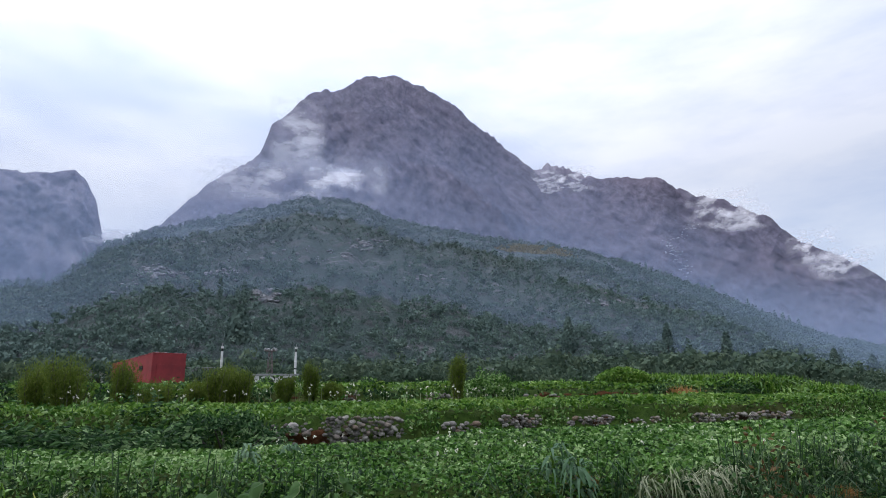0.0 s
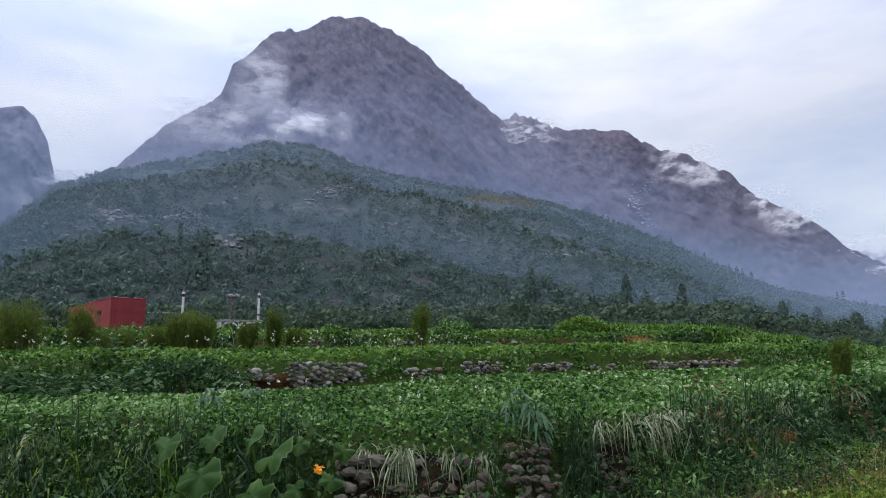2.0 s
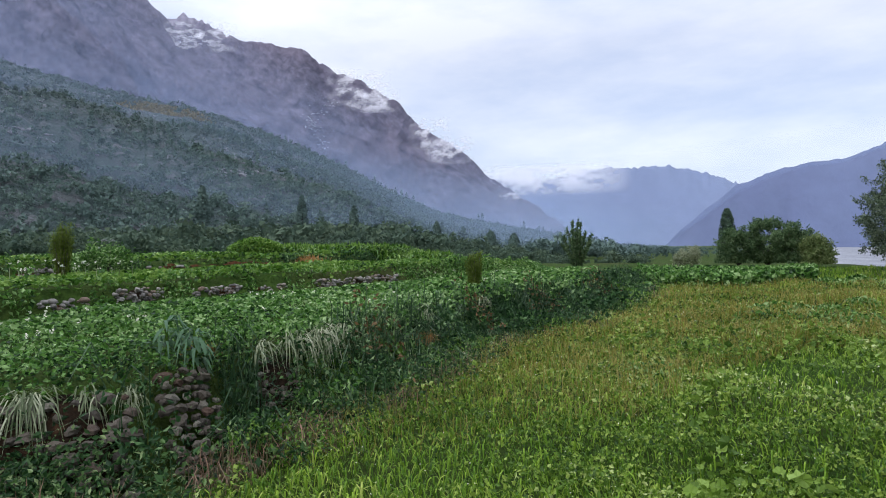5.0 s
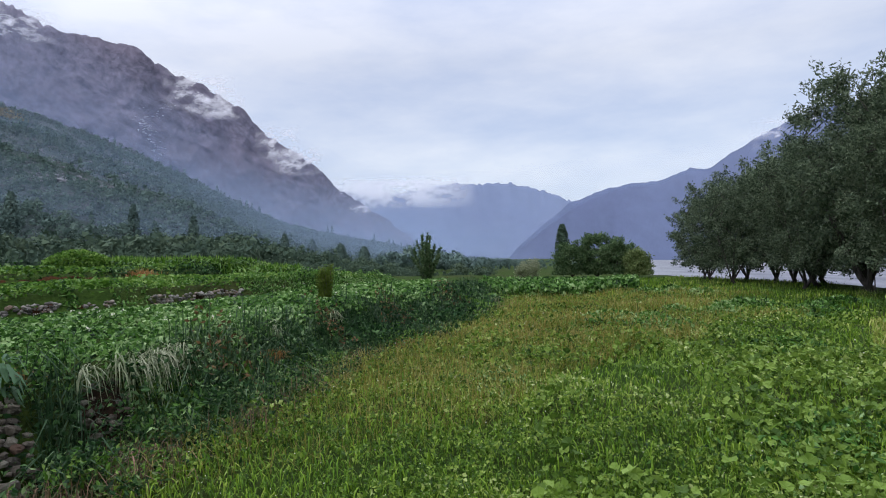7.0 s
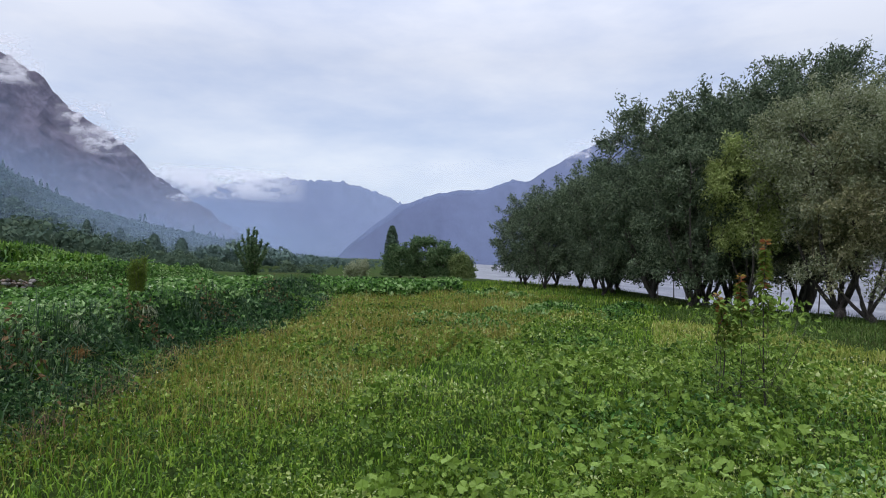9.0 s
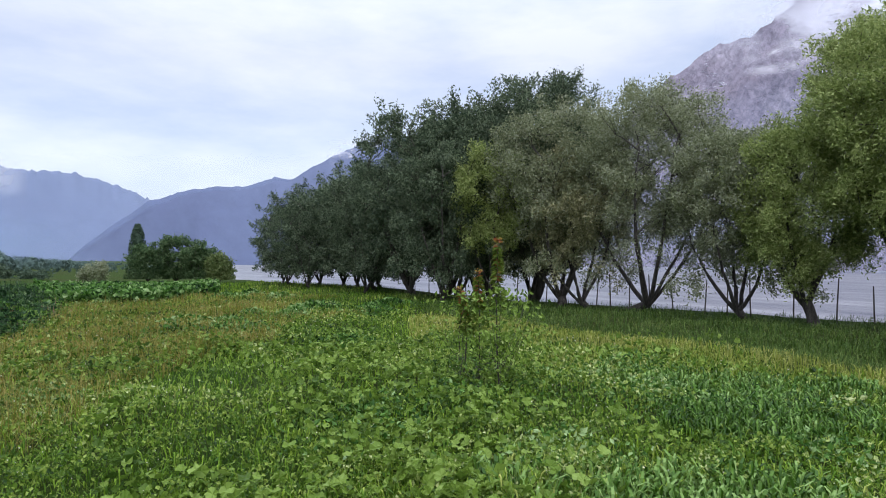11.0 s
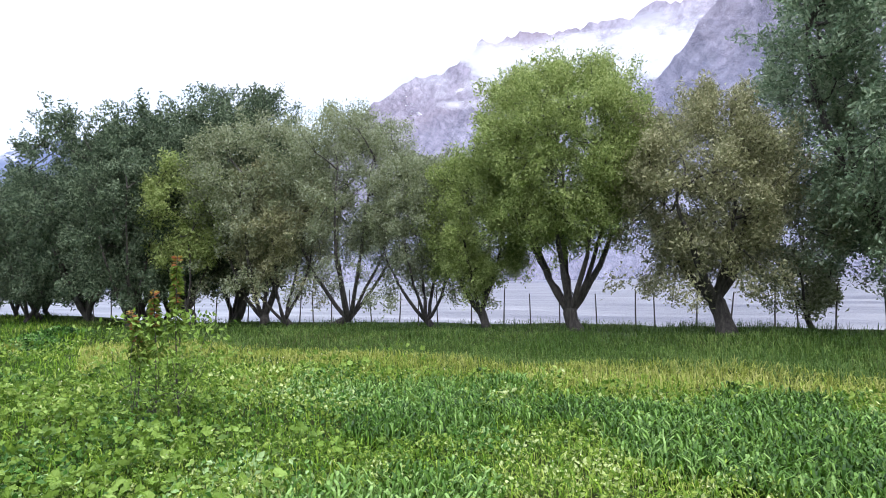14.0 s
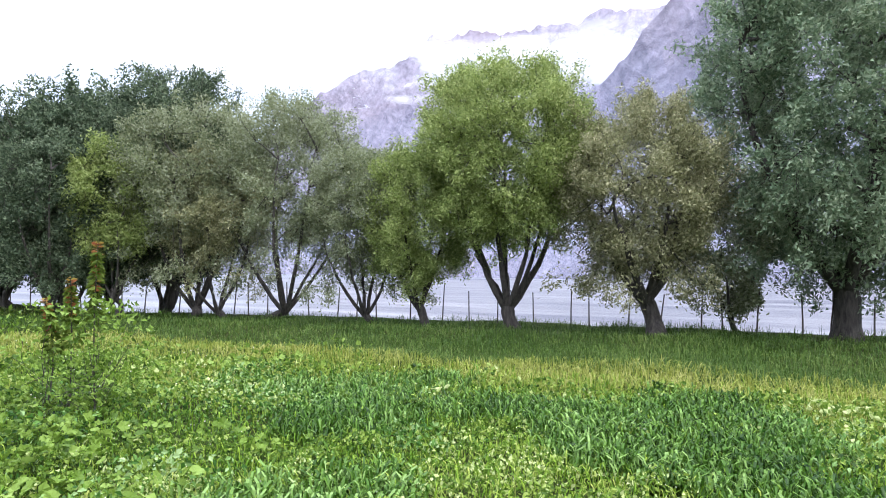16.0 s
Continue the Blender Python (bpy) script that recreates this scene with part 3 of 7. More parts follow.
PEAK = [(-60, 3, 2400), (-32.5, 8.5, 2300), (-24.8, 13.6, 2300), (-21.2, 17.4, 2300), (-17.2, 20.1, 2300), (-16.3, 22.6, 2300), (-13, 25.6, 2300),
        (-11.5, 26.2, 2300), (-10.5, 26.1, 2300), (-7.4, 27.6, 2300), (-4.5, 27.7, 2300), (-2.5, 27.0, 2300), (0.8, 25.5, 2300), (2.7, 23.9, 2300),
        (5.7, 21.7, 2350), (9.9, 18.2, 2400), (15.6, 18.1, 2450), (20.3, 17.5, 2500), (21.3, 16.5, 2550), (25.1, 15.0, 2600), (28.2, 13.3, 2650),
        (30, 11.3, 2700), (32.5, 9.9, 2800), (34.6, 8.4, 2900), (36.4, 6.6, 3000), (40.4, 3.9, 3200), (42.7, 2.2, 3300), (46, -0.2, 3400)]
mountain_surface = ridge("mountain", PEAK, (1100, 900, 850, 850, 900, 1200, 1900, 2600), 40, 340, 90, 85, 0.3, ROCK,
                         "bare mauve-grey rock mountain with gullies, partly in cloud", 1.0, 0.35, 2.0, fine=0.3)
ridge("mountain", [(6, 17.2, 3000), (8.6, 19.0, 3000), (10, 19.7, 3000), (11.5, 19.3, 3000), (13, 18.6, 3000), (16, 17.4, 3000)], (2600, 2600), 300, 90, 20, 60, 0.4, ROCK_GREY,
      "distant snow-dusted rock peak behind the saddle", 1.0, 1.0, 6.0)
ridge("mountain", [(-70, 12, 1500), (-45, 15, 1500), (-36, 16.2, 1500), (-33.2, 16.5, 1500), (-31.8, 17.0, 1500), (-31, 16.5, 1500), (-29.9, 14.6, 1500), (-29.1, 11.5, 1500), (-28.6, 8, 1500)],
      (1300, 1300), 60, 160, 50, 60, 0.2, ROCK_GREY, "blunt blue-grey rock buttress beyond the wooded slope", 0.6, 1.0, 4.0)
HILL = [(-64, 5.0, 800), (-32.4, 8.0, 800), (-29, 11.3, 820), (-26, 12.6, 840), (-21, 14.2, 880), (-16.4, 15.5, 900), (-12.6, 16.7, 920), (-8.6, 16.4, 930),
        (-5.4, 15.2, 930), (-1.2, 14.2, 930), (4.1, 13.3, 940), (9.3, 12.5, 960), (14.5, 11.2, 980), (19.4, 9.4, 1000), (24, 7.2, 1050), (28, 5.0, 1100), (31.6, 3.3, 1150),
        (36.2, 2.2, 1250), (42, 1.0, 1400), (48, 0.0, 1500), (54, -0.9, 1500)]
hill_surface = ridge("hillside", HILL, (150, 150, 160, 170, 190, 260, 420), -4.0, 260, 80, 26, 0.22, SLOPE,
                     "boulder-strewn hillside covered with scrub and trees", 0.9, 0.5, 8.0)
FAR_RIDGE = [(50.1, -1.6, 2600), (53.8, 2.0, 2600), (57.3, 4.7, 2600), (59.8, 5.6, 2600), (61.8, 6.1, 2600), (65.1, 6.3, 2600), (67.6, 7.2, 2600), (68.9, 7.0, 2500),
             (72.2, 9.0, 2400), (75.1, 10.3, 2300), (78, 11.2, 2100), (83, 10.5, 2000), (89, 8, 1900), (94, 6, 1900)]
ridge("backdrop", FAR_RIDGE, (1900, 650, 390, 370, 350), -8, 160, 30, 8, 0.14, FAR_BLUE, "ridge across the river, coloured blue like haze", 1.0, 0.8, 12.0)
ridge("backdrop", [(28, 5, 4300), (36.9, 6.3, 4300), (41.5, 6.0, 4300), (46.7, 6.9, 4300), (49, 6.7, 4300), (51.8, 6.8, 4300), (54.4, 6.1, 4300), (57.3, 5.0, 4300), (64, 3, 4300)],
      (3700, 3700), -8, 220, 24, 8, 0.3, FAR_PALE, "mountains closing the valley, coloured pale blue like haze", 1.0, 0.8, 15.0)
ACROSS = [(84, 5, 1900), (92, 7.5, 1750), (97, 10.2, 1600), (99.9, 13.0, 1500), (101.7, 14.7, 1500), (102.9, 15.4, 1500), (105.0, 16.6, 1500), (106.2, 17.5, 1500), (107.2, 17.6, 1500), (109, 17.7, 1520), (111, 19.0, 1600), (112.6, 20.4, 1680),
          (114.5, 20.2, 1700), (116.8, 21.1, 1750), (119, 20.5, 1780), (122.7, 21.2, 1800), (125.6, 21.1, 1780), (127.9, 22.2, 1760), (130.3, 21.8, 1760), (140, 22, 1760), (170, 14, 1800), (200, 8, 1900)]
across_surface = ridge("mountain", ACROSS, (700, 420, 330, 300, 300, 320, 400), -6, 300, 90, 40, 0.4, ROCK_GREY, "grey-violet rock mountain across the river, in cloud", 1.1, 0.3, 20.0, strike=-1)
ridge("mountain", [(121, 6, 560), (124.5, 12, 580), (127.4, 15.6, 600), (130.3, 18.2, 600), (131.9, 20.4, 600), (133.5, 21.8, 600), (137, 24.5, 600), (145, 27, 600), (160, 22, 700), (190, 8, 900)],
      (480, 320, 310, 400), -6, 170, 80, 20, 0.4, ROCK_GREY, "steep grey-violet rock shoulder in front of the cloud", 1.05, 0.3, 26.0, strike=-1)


def snow_streaks(P, lines, seed, label):
    """Thin streaks of old snow and pale scree lying in the gullies of a face."""
    rng = np.random.default_rng(seed)
    az = np.degrees(np.arctan2(P[..., 0], P[..., 1]))
    el = np.degrees(np.arctan2(P[..., 2] - 1.65, np.hypot(P[..., 0], P[..., 1])))
    vs, fs, o = [], [], 0
    for a0, e0, a1, e1, n, size in lines:
        for k in range(n):
            t = rng.uniform(0, 1)
            a, e = a0 + (a1 - a0) * t + rng.normal(0, 0.22), e0 + (e1 - e0) * t + rng.normal(0, 0.12)
            i, j = np.unravel_index(np.argmin((az - a) ** 2 + (el - e) ** 2), az.shape)
            c = P[i, j] * np.array([0.985, 0.985, 0.988])
            side = np.array([math.cos(radians(a)), -math.sin(radians(a)), 0])
            down = np.array([0, 0, -1.0]) + side * rng.normal(0.3, 0.3)
            c = c + side * rng.normal(0, 7) + np.array([0, 0, rng.normal(0, 5)])
            w, h = size * rng.uniform(0.5, 1.7), size * rng.uniform(0.15, 0.4)
            rim = [c + side * w * math.cos(q) * rng.uniform(0.5, 1) + down * h * math.sin(q) * rng.uniform(0.5, 1) for q in np.arange(7) * 2 * np.pi / 7]
            vs += [c - np.array([c[0], c[1], 0]) * 0.002] + rim
            fs += [(o, o + 1 + q, o + 1 + (q + 1) % 7) for q in range(7)]
            o += 8
    return stuff("snow_streaks", [(np.array(vs), np.array(fs))], SNOW, label, "snow")


def veil(name, az0, az1, el0, el1, dist, mat, label, nu=28, nv=14, power=0.8, bow=0.0):
    """A bank of mist hanging at one distance: a bulging sheet, thick in the middle."""
    u, v = np.linspace(0, 1, nu), np.linspace(0, 1, nv)
    U, V = np.meshgrid(u, v, indexing="ij")
    az = np.radians(az0 + (az1 - az0) * U)
    el = np.radians(el0 + (el1 - el0) * V + bow * np.sin(np.pi * U))
    bulge = np.sin(np.pi * U) * np.sin(np.pi * V)
    D = dist * (1 - 0.006 * bulge)
    Z = 1.65 + D * np.tan(el)
    k = 1 + 0.9 * (Z - Z.mean()) / dist
    P = np.stack([D * np.sin(az) * k, D * np.cos(az) * k, 1.65 + (Z - 1.65) * k], -1).reshape(-1, 3)
    i, j = np.meshgrid(np.arange(nu - 1), np.arange(nv - 1), indexing="ij")
    q = np.stack([i * nv + j, (i + 1) * nv + j, (i + 1) * nv + j + 1, i * nv + j + 1], -1).reshape(-1, 4)
    me = np_mesh(name, P, q, mat, True)
    at = me.attributes.new("thick", "FLOAT", "POINT")
    at.data.foreach_set("value", (np.clip(bulge, 0, 1) ** power).ravel().astype(np.float32))
    ob = new(name, me)
    ob.visible_shadow = False
    return tagged(ob, label, "mist", kind="structure")


for a0, a1, e0, e1, d, bow in ((-16.6, -11.2, 18.5, 25.4, 1440, 0), (-15.5, -11, 19, 23.5, 1330, 0), (-23, -5, 15.6, 19.6, 1130, 0.5), (-14, -5, 16.8, 20.6, 1150, 0), 
                               (7.5, 14.5, 16.8, 19.4, 2250, 0), (21.8, 27.8, 12.9, 16.2, 2000, 0), (23.4, 28.6, 12.5, 14.6, 2050, -0.2), (29.2, 33.2, 9.2, 12.2, 2250, -0.2), (30.6, 35.2, 7.9, 10.4, 2300, -0.2), (37, 39.6, 4.3, 5.3, 2600, 0),
                               (-34, -22, 9.0, 12.8, 1350, 0)):
    veil("cloud", a0, a1, e0, e1, d, MIST if a0 > 0 else MIST_THIN, "white cloud wisp clinging to the rock face", bow=bow)
for a0, a1, e0, e1, d in ((106, 126, 15.6, 20.6, 840), (112, 134, 16.0, 20.7, 820), (116, 138, 14.6, 20.4, 860), (122, 140, 16.0, 21.8, 880)):
    veil("cloud", a0, a1, e0, e1, d, CLOUD_RAGGED, "white cloud bank hanging on the mountain")
for a0, a1, e0, e1, d in ((108, 114, 14.6, 17.4, 900), (117, 124, 13.6, 17.0, 880)):
    veil("cloud", a0, a1, e0, e1, d, MIST, "thin cloud wisp below the cloud bank")
veil("cloud", 72, 82, 7.6, 10.8, 1700, MIST, "white cloud wisp clinging to the rock face")
veil("cloud", 33, 49, 4.6, 7.6, 3500, CLOUD_BANK, "low grey cloud over the far mountains")


def haze(az0, az1, el_top, dist, z0, mat, label):
    """A wide even see-through sheet standing in for haze, thinning towards its top."""
    nu, nv = 60, 20
    U, V = np.meshgrid(np.linspace(0, 1, nu), np.linspace(0, 1, nv), indexing="ij")
    az = np.radians(az0 + (az1 - az0) * U)
    ztop = 1.65 + dist * np.tan(np.radians(np.interp(U, np.linspace(0, 1, len(el_top)), el_top)))
    P = np.stack([dist * np.sin(az), dist * np.cos(az), z0 + (ztop - z0) * V], -1).reshape(-1, 3)
    i, j = np.meshgrid(np.arange(nu - 1), np.arange(nv - 1), indexing="ij")
    q = np.stack([i * nv + j, (i + 1) * nv + j, (i + 1) * nv + j + 1, i * nv + j + 1], -1).reshape(-1, 4)
    me = np_mesh("haze", P, q, mat, True)
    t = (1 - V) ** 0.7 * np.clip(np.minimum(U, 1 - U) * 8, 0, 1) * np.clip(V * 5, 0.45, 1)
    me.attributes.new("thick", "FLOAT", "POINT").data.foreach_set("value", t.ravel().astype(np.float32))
    ob = new("haze", me)
    ob.visible_shadow = False
    tagged(ob, label, "haze", kind="structure")


# Added sheets pale and tint whatever stands behind them, imitating haze.
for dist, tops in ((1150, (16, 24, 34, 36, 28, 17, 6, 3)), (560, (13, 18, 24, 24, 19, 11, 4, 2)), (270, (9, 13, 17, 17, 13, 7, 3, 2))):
    haze(-70, 52, tops, dist, -3, HAZE, "see-through blue sheet for haze over the wooded slope")
haze(-8, 50, (26, 24, 19, 14, 9, 6), 1500, -6, HAZE, "see-through blue sheet for haze before the mountain")
haze(6, 56, (14, 11, 8, 5, 3), 420, -4, HAZE, "see-through blue sheet for haze over the lower slope")
haze(30, 80, (7, 8, 9, 10), 2250, -6, HAZE, "see-through blue sheet for haze in the valley")
haze(84, 160, (8, 13, 18, 24, 28), 290, -4, HAZE, "see-through blue sheet for haze over the river")


# ---- foliage kernels ----
def rand_dirs(rng, n, up=0.0):
    d = rng.normal(size=(n, 3))
    d[:, 2] += up
    return d / np.linalg.norm(d, axis=1)[:, None]


def leaves(rng, centre, axis, length, width, fold=0.25, half=False):
    """Pointed leaves, folded along the rib: two triangles each, or narrow single ones."""
    n = len(centre)
    side = np.cross(axis, rand_dirs(rng, n))
    side /= np.linalg.norm(side, axis=1)[:, None] + 1e-9
    nor = np.cross(axis, side)
    L, W = np.broadcast_to(length, n)[:, None], np.broadcast_to(width, n)[:, None]
    b = centre - axis * L * 0.5
    t = centre + axis * L * 0.5
    m = centre + nor * W * fold
    if half:
        return np.stack([b, m + side * W * 0.5, t], 1).reshape(-1, 3), np.arange(n * 3).reshape(-1, 3)
    v = np.stack([b, m + side * W * 0.5, t, m - side * W * 0.5], 1).reshape(-1, 3)
    k = np.arange(n)[:, None] * 4
    f = np.concatenate([k + [[0, 1, 2]], k + [[0, 2, 3]]])
    return v, f


def blades(rng, base, height, width, lean, droop=0.35):
    """Arching blades: a tapering strip of two joints and a tip, three triangles each."""
    n = len(base)
    a = rng.uniform(0, 2 * np.pi, n)
    d = np.stack([np.cos(a), np.sin(a), np.zeros(n)], 1)
    s = np.stack([-np.sin(a), np.cos(a), np.zeros(n)], 1)
    H, W = np.broadcast_to(height, n)[:, None], np.broadcast_to(width, n)[:, None]
    L = (np.abs(rng.normal(0, 1, n)) * lean)[:, None]
    up = np.array([[0, 0, 1.0]])
    mid = base + up * H * 0.62 + d * H * L * 0.4
    tip = base + up * H * (1 - droop * np.minimum(L, 1.5)) + d * H * L
    v = np.stack([base - s * W * 0.4, base + s * W * 0.4, mid + s * W * 0.5, mid - s * W * 0.5, tip], 1).reshape(-1, 3)
    k = np.arange(n)[:, None] * 5
    f = np.concatenate([k + [[0, 1, 2]], k + [[0, 2, 3]], k + [[3, 2, 4]]])
    return v, f


def arching_blades(rng, base, length, width):
    """Broad blades that rise, bend over and hang: a strip of four joints."""
    n = len(base)
    a = rng.uniform(0, 2 * np.pi, n)
    d = np.stack([np.cos(a), np.sin(a), np.zeros(n)], 1)
    s = np.stack([-np.sin(a), np.cos(a), np.zeros(n)], 1)
    L, W = length[:, None], width * rng.uniform(0.7, 1.3, (n, 1))
    rise, reach = rng.uniform(0.45, 0.8, (n, 1)), rng.uniform(0.35, 0.75, (n, 1))
    up = np.array([[0, 0, 1.0]])
    rings = []
    for t, w in ((0.0, 0.35), (0.4, 0.5), (0.7, 0.42)):
        c = base + d * L * reach * t ** 1.4 + up * L * rise * (2.3 * t - 1.6 * t * t)
        rings += [c - s * W * w, c + s * W * w]
    rings.append(base + d * L * reach * 1.05 + up * L * rise * rng.uniform(0.1, 0.55, (n, 1)))
    v = np.stack(rings, 1).reshape(-1, 3)
    k = np.arange(n)[:, None] * 7
    f = np.concatenate([k + [q] for q in ([0, 1, 3], [0, 3, 2], [2, 3, 5], [2, 5, 4], [4, 5, 6])])
    return v, f


def round_leaves(rng, centre, nor, radius, lobes=5, sides=10, cup=0.25, notch=0.22, slot=0.35):
    """Broad lobed leaves: a shallow dish of triangles with a wavy rim."""
    n = len(centre)
    a = np.cross(nor, rand_dirs(rng, n))
    a /= np.linalg.norm(a, axis=1)[:, None] + 1e-9
    b = np.cross(nor, a)
    R = np.broadcast_to(radius, n)[:, None, None]
    t = np.arange(sides) * 2 * np.pi / sides
    rr = 1 - notch * (0.5 - 0.5 * np.cos(t * lobes)) - slot * (t == 0)
    rim = centre[:, None] + R * rr[None, :, None] * (np.cos(t)[None, :, None] * a[:, None] + np.sin(t)[None, :, None] * b[:, None])
    rim = rim + nor[:, None] * R * (cup * (1 + 0.5 * rng.normal(size=(n, sides, 1))))
    v = np.concatenate([centre[:, None], rim], 1).reshape(-1, 3)
    k = np.arange(n)[:, None] * (sides + 1)
    f = np.concatenate([k + [[0, 1 + i, 1 + (i + 1) % sides]] for i in range(sides)])
    return v, f


def scatter(rng, n, az0, az1, d0, d1, power=1.0):
    """Points on the ground by heading and distance, thinning out with distance."""
    az = np.radians(rng.uniform(az0, az1, n))
    u = rng.uniform(0, 1, n)
    d = (d0 ** power + u * (d1 ** power - d0 ** power)) ** (1 / power)
    return d * np.sin(az), d * np.cos(az)


def on_ground(x, y):
    return np.stack([x, y, ground_z(x, y)], 1)


def patchy(x, y, scale, seed):
    return np.array([noise.noise(Vector((a * scale, b * scale, seed))) for a, b in zip(x, y)])


def stuff(name, pieces, mat, label, category):
    v, f = joined(pieces)
    return tagged(np_part(name, v, f, mat), label, category, kind="stuff")


snow_streaks(mountain_surface, [(20.2, 12.2, 21.6, 9.0, 70, 4), (22.5, 13.2, 20.4, 12.0, 22, 4), (9.5, 18.0, 12, 17.6, 12, 9), (36, 6.5, 39, 4.6, 9, 6), (24.0, 7.6, 26.5, 5.4, 14, 3)], 3, "streaks of old snow and pale scree in the gullies")
snow_streaks(across_surface, [(105.5, 16.0, 106.4, 13.8, 16, 3)], 4, "pale bare ledges on the rock face")


# ---- woods on the hillside ----
def crowns(rng, base, height, radius, count, size, column=False):
    """Tree crowns made of many small leaf clumps around uneven lobes."""
    n = len(base)
    lob = rng.normal(size=(n, 5, 3)) * 0.42
    pick = rng.integers(0, 5, (n, count))
    d = rand_dirs(rng, n * count).reshape(n, count, 3)
    rad = rng.uniform(0.55, 1.0, (n, count, 1))
    p = np.take_along_axis(lob, pick[..., None].repeat(3, 2), 1) + d * rad * 0.62
    H, Rr = height[:, None], radius[:, None]
    c = np.empty((n, count, 3))
    if column:
        t = rng.uniform(0, 1, (n, count))
        w = np.sin(np.pi * np.clip(t * 0.9 + 0.08, 0, 1)) ** 0.6
        c[..., 0], c[..., 1] = d[..., 0] * Rr * w, d[..., 1] * Rr * w
        c[..., 2] = t * H
    else:
        c[..., 0], c[..., 1] = p[..., 0] * Rr, p[..., 1] * Rr
        c[..., 2] = H * 0.55 + p[..., 2] * H * 0.42
    c += base[:, None]
    c = c.reshape(-1, 3)
    out = d.reshape(-1, 3) * np.array([1, 1, 0.8]) + rng.normal(size=c.shape) * 0.35
    out /= np.linalg.norm(out, axis=1)[:, None] + 1e-9
    ax = np.cross(out, rand_dirs(rng, len(c)))
    ax /= np.linalg.norm(ax, axis=1)[:, None] + 1e-9
    side = np.cross(out, ax)
    s = (np.repeat(size, count) * rng.uniform(0.6, 1.4, len(c)))[:, None]
    v = np.stack([c - ax * s * 0.65 - side * s * 0.3, c + side * s * 0.65, c + ax * s * 0.65 - side * s * 0.3], 1).reshape(-1, 3)
    return v, np.arange(len(v)).reshape(-1, 3)


def surface_points(rng, P, n, v0, v1, bias=1.0):
    nv, nu = P.shape[:2]
    v = v0 + (v1 - v0) * rng.uniform(0, 1, n) ** bias
    i = np.clip((v * (nv - 2)).astype(int) + 1, 1, nv - 2)
    j = rng.integers(0, nu - 1, n)
    t, s = rng.uniform(0, 1, (n, 1)), rng.uniform(0, 1, (n, 1))
    return (P[i, j] * (1 - t) + P[i + 1, j] * t) * (1 - s) + (P[i, j + 1] * (1 - t) + P[i + 1, j + 1] * t) * s


# outcrops of pale rock and the bare grassy patch on the slope: heading, elevation, half widths
OUTCROPS = ((-16.0, 7.6, 1.6, 0.75), (-19.5, 9.6, 2.4, 0.6), (-25.0, 9.3, 2.6, 0.5), (-7.0, 12.6, 2.5, 0.6), (14, 7.0, 2.6, 0.4))


def open_slope(p):
    """1 in the middle of an outcrop, falling to 0 at its rim; also the dry grass patch."""
    a, e = np.degrees(np.arctan2(p[:, 0], p[:, 1])), np.degrees(np.arctan2(p[:, 2] - 1.65, np.hypot(p[:, 0], p[:, 1])))
    rock = np.max([1 - ((a - a0) / wa) ** 2 - ((e - e0) / we) ** 2 for a0, e0, wa, we in OUTCROPS], 0)
    grass = 1 - ((a - 8.0 + (e - 11.6) * 1.6) / 4.2) ** 2 - ((e - 11.6) / 1.0) ** 2
    return rock, grass


def thinned(rng, p):
    rock, grass = open_slope(p)
    return p[np.maximum(rock, grass) < rng.uniform(0, 0.9, len(p))]


def slope_angles(p):
    return np.degrees(np.arctan2(p[:, 0], p[:, 1])), np.degrees(np.arctan2(p[:, 2] - 1.65, np.hypot(p[:, 0], p[:, 1])))


